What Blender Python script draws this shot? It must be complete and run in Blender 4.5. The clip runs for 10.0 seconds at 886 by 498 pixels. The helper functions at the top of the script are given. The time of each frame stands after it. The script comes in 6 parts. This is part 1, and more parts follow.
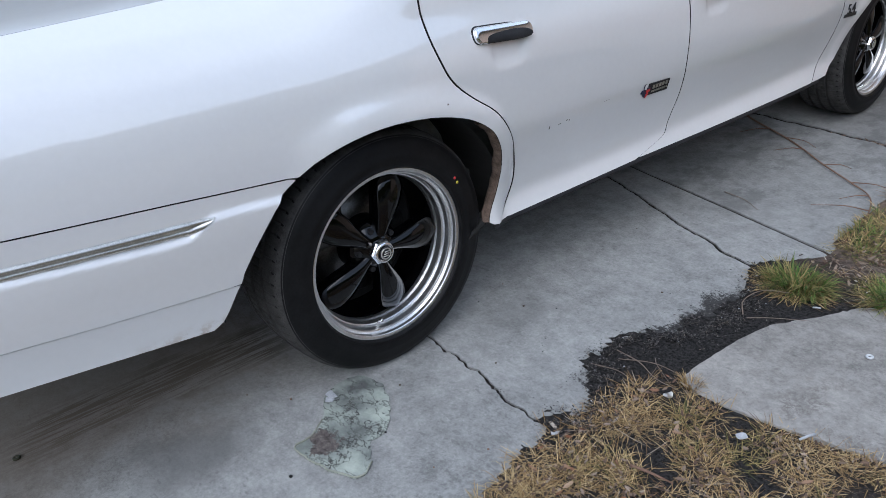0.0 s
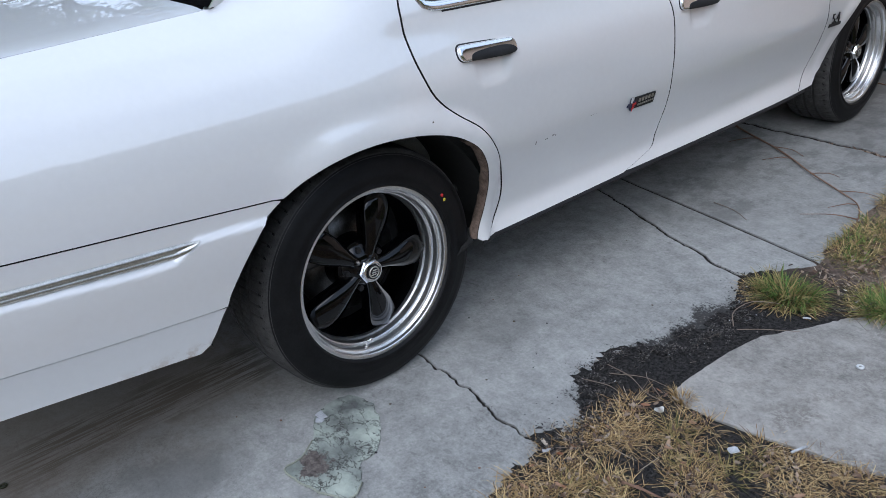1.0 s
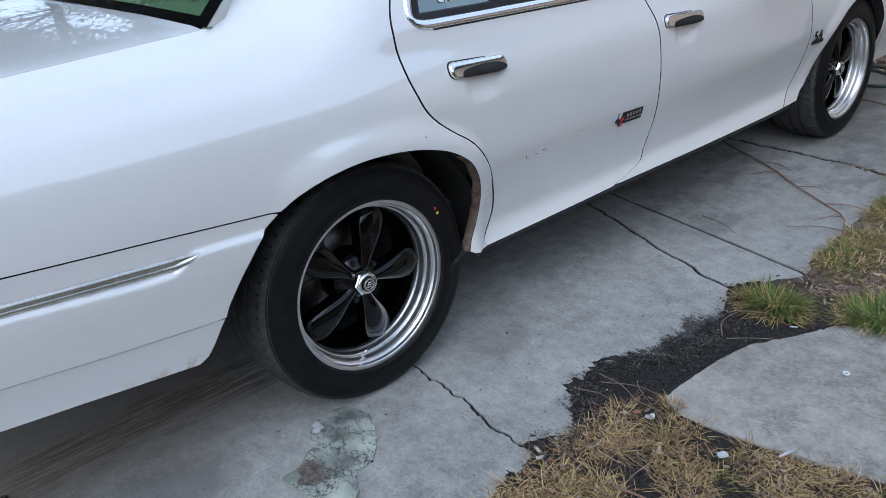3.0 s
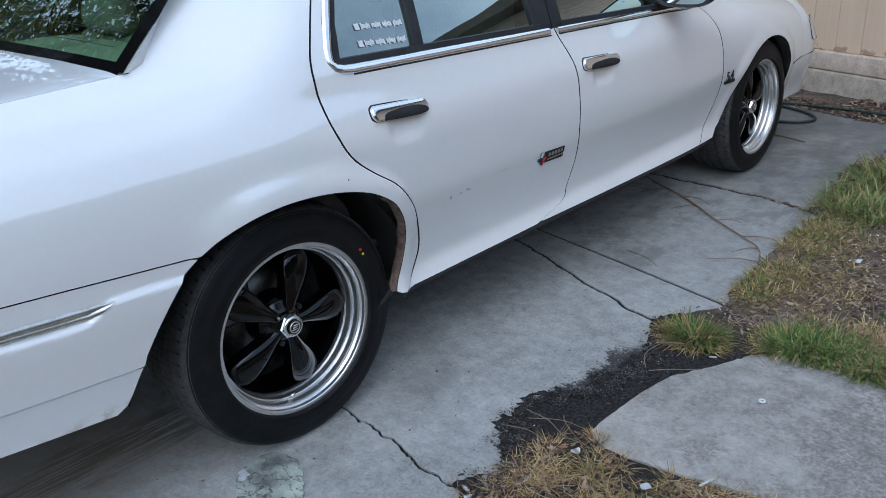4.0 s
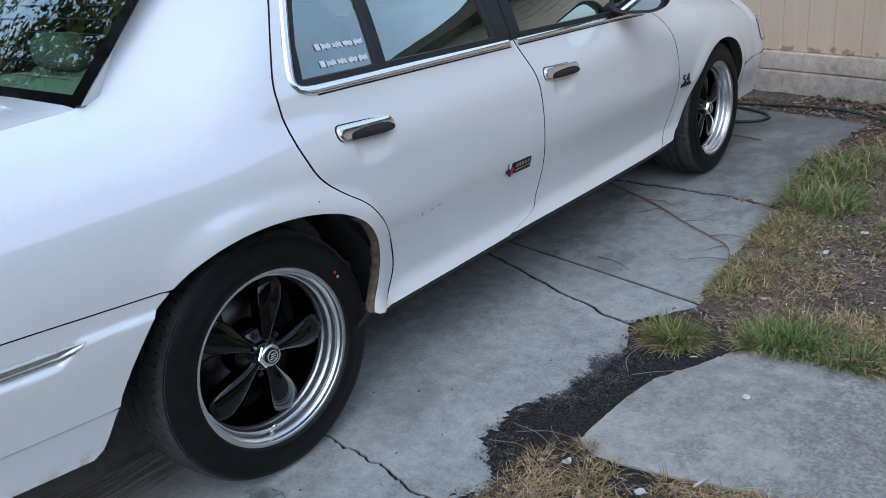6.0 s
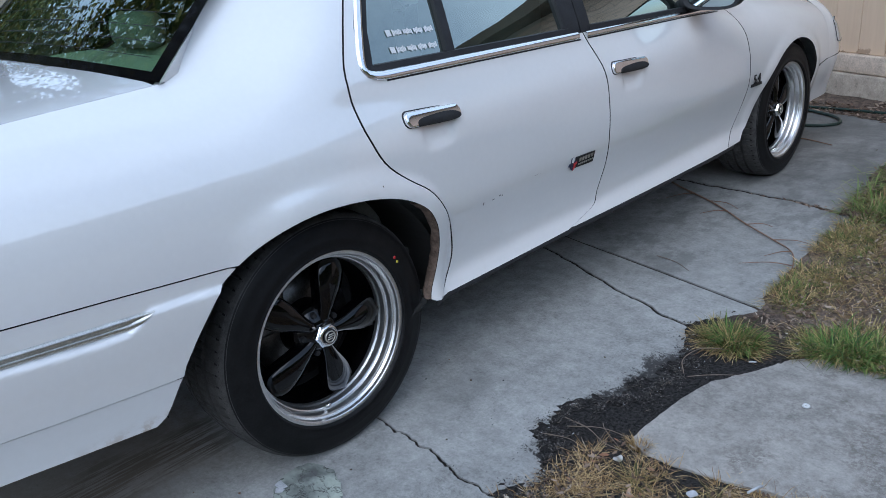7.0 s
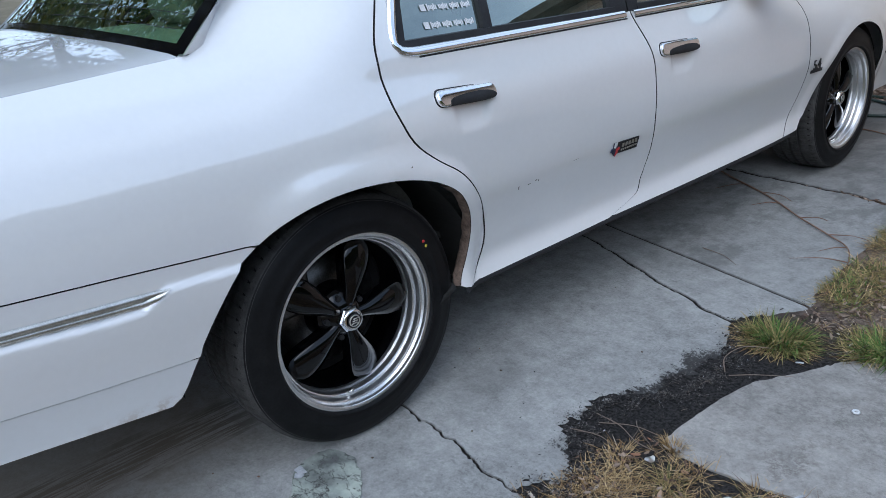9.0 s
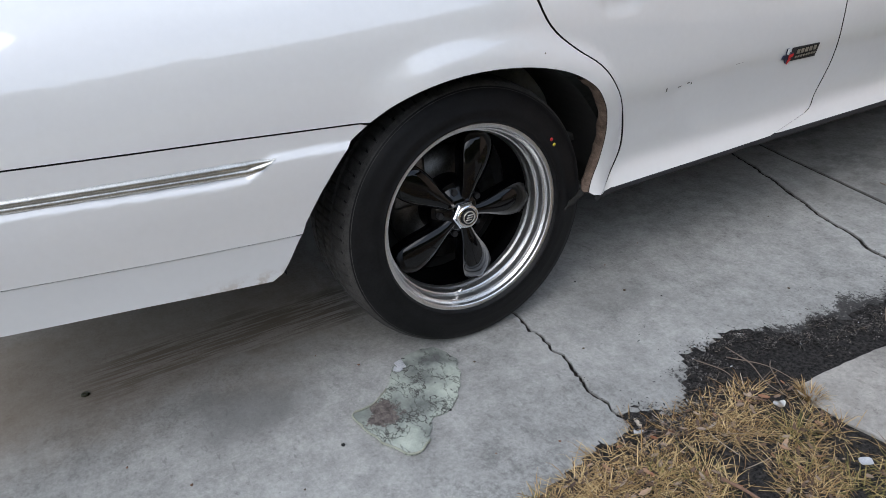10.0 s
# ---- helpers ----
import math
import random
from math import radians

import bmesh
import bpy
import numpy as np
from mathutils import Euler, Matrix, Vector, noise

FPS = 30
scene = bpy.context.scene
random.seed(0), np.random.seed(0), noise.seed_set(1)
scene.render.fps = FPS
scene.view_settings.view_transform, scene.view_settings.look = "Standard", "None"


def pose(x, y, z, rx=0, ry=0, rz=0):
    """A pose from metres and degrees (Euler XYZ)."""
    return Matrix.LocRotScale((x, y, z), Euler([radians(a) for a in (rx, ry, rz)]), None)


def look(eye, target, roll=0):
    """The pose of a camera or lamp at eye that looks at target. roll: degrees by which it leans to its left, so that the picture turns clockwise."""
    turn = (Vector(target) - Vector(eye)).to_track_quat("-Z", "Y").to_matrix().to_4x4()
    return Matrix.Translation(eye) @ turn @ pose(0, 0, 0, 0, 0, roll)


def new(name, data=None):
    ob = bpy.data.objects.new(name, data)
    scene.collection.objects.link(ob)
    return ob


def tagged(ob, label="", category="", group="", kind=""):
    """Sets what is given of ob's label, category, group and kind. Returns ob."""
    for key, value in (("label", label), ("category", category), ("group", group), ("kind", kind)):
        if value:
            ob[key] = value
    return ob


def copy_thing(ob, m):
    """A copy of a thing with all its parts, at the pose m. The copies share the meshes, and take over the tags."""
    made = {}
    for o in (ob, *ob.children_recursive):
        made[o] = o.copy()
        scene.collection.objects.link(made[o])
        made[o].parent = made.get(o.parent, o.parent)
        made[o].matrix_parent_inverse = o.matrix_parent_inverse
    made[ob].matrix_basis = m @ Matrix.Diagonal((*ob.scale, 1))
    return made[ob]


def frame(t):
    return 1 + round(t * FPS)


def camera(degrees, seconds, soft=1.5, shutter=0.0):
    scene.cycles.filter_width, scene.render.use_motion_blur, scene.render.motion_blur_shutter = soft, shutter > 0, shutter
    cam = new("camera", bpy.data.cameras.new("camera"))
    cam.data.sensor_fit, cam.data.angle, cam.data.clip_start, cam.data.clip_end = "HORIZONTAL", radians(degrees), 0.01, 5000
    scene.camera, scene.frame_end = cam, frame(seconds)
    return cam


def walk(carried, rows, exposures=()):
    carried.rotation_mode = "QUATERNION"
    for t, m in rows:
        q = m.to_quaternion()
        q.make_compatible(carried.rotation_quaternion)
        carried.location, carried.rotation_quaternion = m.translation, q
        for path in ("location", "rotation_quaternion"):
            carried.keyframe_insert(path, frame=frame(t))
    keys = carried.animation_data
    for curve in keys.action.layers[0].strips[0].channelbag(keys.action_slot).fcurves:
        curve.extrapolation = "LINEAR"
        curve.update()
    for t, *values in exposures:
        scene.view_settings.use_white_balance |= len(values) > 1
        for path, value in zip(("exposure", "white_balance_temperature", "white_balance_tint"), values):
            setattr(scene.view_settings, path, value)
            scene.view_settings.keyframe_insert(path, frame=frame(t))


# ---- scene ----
cam = camera(59.3, 10.0, 0.7)
PATH = [
    (0, (2.435, -1.035, 1.289), (1.052, 0.081, 0.371), -3.7),
    (0.5, (2.437, -1.012, 1.292), (1.052, 0.118, 0.394), -3.9),
    (1, (2.439, -1.012, 1.3), (1.055, 0.123, 0.407), -4.5),
    (1.5, (2.45, -1.013, 1.297), (1.065, 0.124, 0.408), -4.7),
    (2, (2.463, -1.021, 1.303), (1.083, 0.129, 0.423), -4.9),
    (2.5, (2.473, -1.037, 1.3), (1.089, 0.124, 0.44), -5.0),
    (3.8, (2.493, -1.045, 1.303), (1.112, 0.151, 0.489), -3.3),
    (4, (2.515, -1.017, 1.318), (1.209, 0.283, 0.541), -3.9),
    (4.2, (2.555, -0.977, 1.316), (1.372, 0.459, 0.582), -5.4),
    (4.5, (2.582, -0.946, 1.301), (1.514, 0.578, 0.568), -6.4),
    (4.8, (2.569, -0.942, 1.305), (1.575, 0.626, 0.561), -7.2),
    (5, (2.573, -0.949, 1.294), (1.576, 0.619, 0.556), -7.6),
    (5.5, (2.519, -0.991, 1.3), (1.443, 0.526, 0.564), -7.4),
    (6, (2.478, -1.023, 1.302), (1.23, 0.355, 0.564), -6.5),
    (6.2, (2.483, -1.036, 1.296), (1.202, 0.313, 0.563), -6.3),
    (7.3, (2.459, -1.047, 1.302), (1.111, 0.223, 0.547), -4.9),
    (7.5, (2.471, -1.045, 1.31), (1.122, 0.22, 0.549), -4.8),
    (8, (2.47, -1.04, 1.31), (1.121, 0.226, 0.548), -4.9),
    (8.5, (2.466, -1.028, 1.309), (1.119, 0.238, 0.545), -4.9),
    (9, (2.444, -0.967, 1.262), (1.028, 0.22, 0.495), -5.0),
    (9.3, (2.446, -0.89, 1.18), (0.888, 0.1, 0.411), -3.7),
    (9.5, (2.402, -0.88, 1.169), (0.827, 0.032, 0.34), -3.5),
    (9.7, (2.398, -0.873, 1.162), (0.821, -0.01, 0.285), -3.8),
    (10, (2.399, -0.859, 1.149), (0.827, -0.035, 0.227), -4.6),
]
walk(cam, [(t, look(eye, target, roll)) for t, eye, target, roll in PATH],
     [(0.0, 0.47, 5700, 10), (2.5, 0.41, 5520, 8), (4.0, 0.37, 5350, 7), (4.5, 0.60, 5260, 6), (5.0, 0.70, 5260, 6), (5.5, 0.52, 5220, 6), (6.0, 0.37, 5250, 7), (8.0, 0.34, 5330, 8), (9.2, 0.37, 5500, 8), (9.6, 0.48, 5950, 10), (10.0, 0.56, 6100, 10)])


# world, sun
world = bpy.data.worlds.new("sky")
world.use_nodes = True
scene.world = world
wt = world.node_tree
sky = wt.nodes.new("ShaderNodeTexSky")
sky.sky_type, sky.sun_disc = "NISHITA", False
SUN_EL, SUN_AZ = 48.0, 146.0
sky.sun_elevation, sky.sun_rotation = radians(SUN_EL), radians(SUN_AZ)
sky.air_density, sky.dust_density, sky.ozone_density = 1.0, 2.5, 1.0
# thin, broken high cloud over the clear sky
cloud = wt.nodes.new("ShaderNodeTexNoise")
cloud.inputs["Scale"].default_value, cloud.inputs["Detail"].default_value, cloud.inputs["Roughness"].default_value = 2.05, 7, 0.62
cover = wt.nodes.new("ShaderNodeMapRange")
cover.inputs[1].default_value, cover.inputs[2].default_value, cover.inputs[3].default_value, cover.inputs[4].default_value = 0.38, 0.62, 0.35, 0.85
haze = wt.nodes.new("ShaderNodeMix")
haze.data_type = "RGBA"
haze.inputs[7].default_value = (5.2, 5.7, 6.3, 1)
wt.links.new(wt.nodes.new("ShaderNodeTexCoord").outputs["Generated"], cloud.inputs["Vector"])
wt.links.new(cloud.outputs["Fac"], cover.inputs[0])
wt.links.new(cover.outputs[0], haze.inputs[0])
wt.links.new(sky.outputs[0], haze.inputs[6])
wt.links.new(haze.outputs[2], wt.nodes["Background"].inputs[0])
wt.nodes["Background"].inputs[1].default_value = 0.15
sun_data = bpy.data.lights.new("sun", "SUN")
sun_data.energy, sun_data.angle, sun_data.color = 0.95, radians(60), (1.0, 0.97, 0.93)
sun = new("sun", sun_data)
sun_way = Vector((math.sin(radians(SUN_AZ)) * math.cos(radians(SUN_EL)), math.cos(radians(SUN_AZ)) * math.cos(radians(SUN_EL)), math.sin(radians(SUN_EL))))
sun.matrix_world = look(sun_way * 30, (0, 0, 0))


# ---- materials ----
def shader(name, rough=0.5, metal=0.0, base=(0.5, 0.5, 0.5), coat=0.0, spec=0.5):
    m = bpy.data.materials.new(name)
    m.use_nodes = True
    b = m.node_tree.nodes["Principled BSDF"]
    b.inputs["Base Color"].default_value = (*base, 1)
    b.inputs["Roughness"].default_value = rough
    b.inputs["Metallic"].default_value = metal
    b.inputs["Coat Weight"].default_value = coat
    b.inputs["Coat Roughness"].default_value = 0.03
    b.inputs["Specular IOR Level"].default_value = spec
    return m, m.node_tree, b


def node(tree, kind, **values):
    n = tree.nodes.new(kind)
    for key, value in values.items():
        n.inputs[key.replace("_", " ")].default_value = value
    return n


def place(tree):
    return tree.nodes.new("ShaderNodeNewGeometry").outputs["Position"]


def grain(tree, scale, detail=6, rough=0.6, stretch=None, w=0.0):
    n = node(tree, "ShaderNodeTexNoise", Scale=scale, Detail=detail, Roughness=rough)
    if stretch:
        mp = node(tree, "ShaderNodeMapping", Scale=stretch, Location=(w, w, w))
        tree.links.new(place(tree), mp.inputs["Vector"])
        tree.links.new(mp.outputs[0], n.inputs["Vector"])
    else:
        tree.links.new(place(tree), n.inputs["Vector"])
    return n.outputs["Fac"]


def ramp(tree, fac, stops):
    r = tree.nodes.new("ShaderNodeValToRGB")
    e = r.color_ramp.elements
    while len(e) < len(stops):
        e.new(0.5)
    for el, (p, c) in zip(e, stops):
        el.position = p
        el.color = (*c, 1) if len(c) == 3 else c
    tree.links.new(fac, r.inputs[0])
    return r.outputs[0]


def blend(tree, fac, a, b, mode="MIX"):
    n = tree.nodes.new("ShaderNodeMix")
    n.data_type, n.blend_type = "RGBA", mode
    for sock, v in ((n.inputs[0], fac), (n.inputs[6], a), (n.inputs[7], b)):
        if isinstance(v, bpy.types.NodeSocket):
            tree.links.new(v, sock)
        elif isinstance(v, (int, float)):
            sock.default_value = v
        else:
            sock.default_value = (*v, 1)
    return n.outputs[2]


def calc(tree, op, a, b=0.0, c=None):
    n = tree.nodes.new("ShaderNodeMath")
    n.operation = op
    for i, v in enumerate((a, b) if c is None else (a, b, c)):
        if isinstance(v, bpy.types.NodeSocket):
            tree.links.new(v, n.inputs[i])
        else:
            n.inputs[i].default_value = v
    return n.outputs[0]


def bump(tree, b, height, strength=0.3, distance=0.01):
    n = node(tree, "ShaderNodeBump", Strength=strength, Distance=distance)
    tree.links.new(height, n.inputs["Height"])
    tree.links.new(n.outputs[0], b.inputs["Normal"])


def mottled(name, dark, light, scale, rough=0.7, metal=0.0, relief=0.2, fine=None, coat=0.0, spec=0.5, lo=0.35, hi=0.65):
    m, t, b = shader(name, rough, metal, light, coat, spec)
    big, small = grain(t, scale), grain(t, fine or scale * 9, 4)
    c = ramp(t, big, [(lo, dark), (hi, light)])
    c = blend(t, 0.35, c, ramp(t, small, [(0.3, tuple(v * 0.7 for v in dark)), (0.7, tuple(min(1, v * 1.15) for v in light))]))
    t.links.new(c, b.inputs["Base Color"])
    if relief:
        bump(t, b, small, relief, 0.004)
    return m


def mask_smooth(t, v, a, b):
    n = t.nodes.new("ShaderNodeMapRange")
    n.interpolation_type = "SMOOTHSTEP"
    t.links.new(v, n.inputs[0])
    n.inputs[1].default_value, n.inputs[2].default_value = a, b
    return n.outputs[0]


def make_paint():
    m, t, b = shader("white_paint", 0.22, 0.0, (0.80, 0.80, 0.79), 1.0, 0.35)
    film = grain(t, 1.6, 5, 0.6, (1, 1, 2.5))
    dust = grain(t, 60, 3)
    sep = t.nodes.new("ShaderNodeSeparateXYZ")
    t.links.new(place(t), sep.inputs[0])
    c = ramp(t, film, [(0.3, (0.715, 0.715, 0.71)), (0.7, (0.75, 0.75, 0.745))])
    c = blend(t, 0.06, c, ramp(t, dust, [(0.35, (0.62, 0.61, 0.58)), (0.7, (0.84, 0.84, 0.84))]))
    # splashed road dirt and rust freckles along the lowest edges of the panels
    low = calc(t, "MULTIPLY", mask_smooth(t, sep.outputs[2], 0.40, 0.345), calc(t, "MULTIPLY", mask_smooth(t, sep.outputs[1], -0.44, -0.52), mask_smooth(t, sep.outputs[1], -0.80, -0.55)))
    edge = calc(t, "MULTIPLY", low, mask_smooth(t, grain(t, 22, 6, 0.7), 0.46, 0.62))
    c = blend(t, calc(t, "MULTIPLY", edge, 0.75), c, (0.34, 0.22, 0.12))
    t.links.new(c, b.inputs["Base Color"])
    b.inputs["Coat Roughness"].default_value = 0.02
    b.inputs["Coat IOR"].default_value = 2.05
    return m


def make_concrete(name, tint, drive):
    m, t, b = shader(name, 0.9, 0.0, tint, 0.0, 0.3)
    big, mid, small = grain(t, 0.9, 5, 0.65), grain(t, 4.5, 6, 0.7), grain(t, 90, 6, 0.8)
    lo, hi = tuple(v * 0.66 for v in tint), tuple(v * 1.22 for v in tint)
    c = ramp(t, big, [(0.3, lo), (0.68, hi)])
    c = blend(t, 0.5, c, ramp(t, mid, [(0.36, tuple(v * 0.55 for v in tint)), (0.60, tuple(v * 1.28 for v in tint))]))
    c = blend(t, 0.44, c, ramp(t, small, [(0.36, tuple(v * 0.38 for v in tint)), (0.62, tuple(v * 1.32 for v in tint))]))
    # pitted, darker patches where the skin of the concrete has worn off
    worn = mask_smooth(t, grain(t, 1.7, 6, 0.7, (1, 1, 1), 11.0), 0.47, 0.62)
    pits = mask_smooth(t, grain(t, 95, 5, 0.8), 0.47, 0.60)
    c = blend(t, calc(t, "MULTIPLY", calc(t, "MULTIPLY", worn, pits), 0.65), c, tuple(v * 0.30 for v in tint))
    c = blend(t, calc(t, "MULTIPLY", worn, 0.36), c, tuple(v * 0.55 for v in tint))
    # pale dusty patches and small dark specks
    c = blend(t, calc(t, "MULTIPLY", mask_smooth(t, grain(t, 2.1, 6, 0.7, (1, 1, 1), 3.0), 0.54, 0.68), 0.35), c, tuple(v * 1.35 for v in tint))
    c = blend(t, calc(t, "MULTIPLY", mask_smooth(t, grain(t, 70, 5, 0.75, (1, 1, 1), 7.0), 0.60, 0.68), 0.55), c, tuple(v * 0.28 for v in tint))
    # short dark flecks gathered in loose drifts
    drift = mask_smooth(t, grain(t, 2.6, 4, 0.6, (1, 1, 1), 15.0), 0.44, 0.60)
    fleck = mask_smooth(t, grain(t, 26, 3, 0.55, (1, 2.2, 1), 4.0), 0.60, 0.66)
    c = blend(t, calc(t, "MULTIPLY", calc(t, "MULTIPLY", drift, fleck), 0.55), c, tuple(v * 0.34 for v in tint))
    blot = grain(t, 16, 7, 0.72, (1, 1, 1), 21.0)
    c = blend(t, 0.30, c, ramp(t, blot, [(0.40, tuple(v * 0.55 for v in tint)), (0.60, tuple(v * 1.35 for v in tint))]))
    if drive:
        sep = t.nodes.new("ShaderNodeSeparateXYZ")
        t.links.new(place(t), sep.inputs[0])
        x, y = sep.outputs[0], sep.outputs[1]
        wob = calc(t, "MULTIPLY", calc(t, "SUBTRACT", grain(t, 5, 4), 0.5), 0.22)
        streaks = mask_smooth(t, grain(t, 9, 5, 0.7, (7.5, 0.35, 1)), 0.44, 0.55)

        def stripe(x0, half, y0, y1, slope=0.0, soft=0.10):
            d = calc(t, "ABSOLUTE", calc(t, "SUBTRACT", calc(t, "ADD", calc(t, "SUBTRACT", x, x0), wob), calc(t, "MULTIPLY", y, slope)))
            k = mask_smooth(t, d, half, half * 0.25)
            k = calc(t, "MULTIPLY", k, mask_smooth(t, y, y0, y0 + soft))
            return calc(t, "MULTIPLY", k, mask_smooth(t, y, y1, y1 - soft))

        # tyre streaks, darker bands near the rear wheel, brown under the tail
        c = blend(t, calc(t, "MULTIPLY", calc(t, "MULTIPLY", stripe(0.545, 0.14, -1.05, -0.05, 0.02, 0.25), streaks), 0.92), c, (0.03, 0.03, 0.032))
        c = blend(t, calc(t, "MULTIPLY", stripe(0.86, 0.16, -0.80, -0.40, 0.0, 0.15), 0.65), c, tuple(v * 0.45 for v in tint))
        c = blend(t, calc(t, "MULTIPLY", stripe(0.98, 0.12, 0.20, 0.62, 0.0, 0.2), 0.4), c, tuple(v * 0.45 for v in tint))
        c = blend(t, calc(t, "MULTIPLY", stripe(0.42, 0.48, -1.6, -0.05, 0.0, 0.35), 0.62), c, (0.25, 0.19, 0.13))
        # soil ground into the ragged edge beside the dirt strip
        d = calc(t, "ABSOLUTE", calc(t, "SUBTRACT", calc(t, "ADD", calc(t, "SUBTRACT", x, 1.395), calc(t, "MULTIPLY", wob, 0.75)), calc(t, "MULTIPLY", y, 0.04)))
        k = calc(t, "MULTIPLY", mask_smooth(t, d, 0.15, 0.0), calc(t, "MULTIPLY", mask_smooth(t, y, 0.22, 0.34), mask_smooth(t, y, 1.12, 0.85)))
        rag = calc(t, "ADD", calc(t, "MULTIPLY", grain(t, 12, 4, 0.7), 0.4), calc(t, "MULTIPLY", grain(t, 85, 6, 0.9), 0.6))
        c = blend(t, calc(t, "MULTIPLY", mask_smooth(t, calc(t, "ADD", calc(t, "MULTIPLY", k, 0.36), rag), 0.635, 0.672), 1.0), c, ramp(t, grain(t, 130, 4, 0.8), [(0.38, (0.008, 0.008, 0.008)), (0.68, (0.060, 0.055, 0.052))]))
        c = blend(t, calc(t, "MULTIPLY", mask_smooth(t, k, 0.0, 0.7), 0.18), c, tuple(v * 0.4 for v in tint))
        # far slabs: blotched grime, plus their shade put into the colour
        far = calc(t, "MULTIPLY", mask_smooth(t, y, 2.3, 3.0), mask_smooth(t, calc(t, "ADD", grain(t, 2.5, 6, 0.7, (1, 1, 1), 9.0), calc(t, "MULTIPLY", rag, 0.3)), 0.50, 0.72))
        c = blend(t, calc(t, "MULTIPLY", far, 0.8), c, ramp(t, rag, [(0.4, tuple(v * 0.16 for v in tint)), (0.6, tuple(v * 0.45 for v in tint))]))
        c = blend(t, calc(t, "MULTIPLY", mask_smooth(t, y, 2.4, 2.8), 0.4), c, tuple(v * 0.42 for v in tint))
        # darker from y 1.15 to 1.65 on, middle slabs and beyond
        c = blend(t, calc(t, "MULTIPLY", mask_smooth(t, y, 1.15, 1.65), 0.24), c, tuple(v * 0.45 for v in tint))
        # blotched grime over them
        mould = calc(t, "MULTIPLY", mask_smooth(t, y, 1.1, 1.7), mask_smooth(t, grain(t, 3.4, 7, 0.72, (1.6, 1, 1), 31.0), 0.48, 0.62))
        c = blend(t, calc(t, "MULTIPLY", mould, 0.5), c, tuple(v * 0.30 for v in tint))
        # moss-grey roughened patches towards the yard
        d = calc(t, "MULTIPLY", mask_smooth(t, x, 1.10, 1.45), calc(t, "MULTIPLY", mask_smooth(t, y, -0.9, -0.5), mask_smooth(t, y, 0.05, -0.15)))
        c = blend(t, calc(t, "MULTIPLY", calc(t, "MULTIPLY", d, mask_smooth(t, rag, 0.48, 0.58)), 0.6), c, tuple(v * 0.36 for v in tint))
    if name == "walk_concrete":
        sep = t.nodes.new("ShaderNodeSeparateXYZ")
        t.links.new(place(t), sep.inputs[0])
        spread = calc(t, "ADD", sep.outputs[0], calc(t, "MULTIPLY", calc(t, "SUBTRACT", grain(t, 4, 5, 0.7), 0.5), 1.6))
        k = calc(t, "MULTIPLY", mask_smooth(t, spread, 1.75, 2.1), mask_smooth(t, grain(t, 75, 5, 0.85, (1, 1, 1), 5.0), 0.44, 0.58))
        c = blend(t, calc(t, "MULTIPLY", k, 0.72), c, (0.13, 0.115, 0.10))
    t.links.new(c, b.inputs["Base Color"])
    h = calc(t, "ADD", small, calc(t, "MULTIPLY", grain(t, 220, 3, 0.6), 0.5))
    bump(t, b, h, 0.35, 0.003)
    return m


def make_siding():
    m, t, b = shader("siding_paint", 0.75, 0.0, (0.5, 0.38, 0.25))
    c = ramp(t, grain(t, 3, 5, 0.6, (1, 1, 0.3)), [(0.3, (0.70, 0.505, 0.33)), (0.7, (0.80, 0.60, 0.42))])
    c = blend(t, 0.25, c, ramp(t, grain(t, 40, 5, 0.7, (1, 1, 0.05)), [(0.3, (0.50, 0.37, 0.25)), (0.7, (0.69, 0.54, 0.39))]))
    sep = t.nodes.new("ShaderNodeSeparateXYZ")
    t.links.new(place(t), sep.inputs[0])
    k = calc(t, "MULTIPLY", mask_smooth(t, calc(t, "ADD", sep.outputs[2], calc(t, "MULTIPLY", grain(t, 12, 4), -0.10)), 0.285, 0.262), mask_smooth(t, grain(t, 9, 5), 0.48, 0.54))
    c = blend(t, calc(t, "MULTIPLY", k, 0.6), c, (0.20, 0.11, 0.065))
    t.links.new(c, b.inputs["Base Color"])
    bump(t, b, grain(t, 40, 5, 0.7, (1, 1, 0.05)), 0.25, 0.004)
    return m


def make_brick():
    m, t, b = shader("pale_brick", 0.85, 0.0, (0.5, 0.4, 0.35))
    info = t.nodes.new("ShaderNodeObjectInfo").outputs["Random"]
    streak = grain(t, 14, 6, 0.7, (0.5, 0.5, 5))
    c = ramp(t, info, [(0.0, (0.615, 0.440, 0.342)), (0.5, (0.68, 0.505, 0.398)), (1.0, (0.64, 0.475, 0.380))])
    c = blend(t, 0.4, c, ramp(t, streak, [(0.3, (0.50, 0.375, 0.295)), (0.7, (0.71, 0.56, 0.455))]))
    t.links.new(c, b.inputs["Base Color"])
    bump(t, b, streak, 0.5, 0.006)
    return m


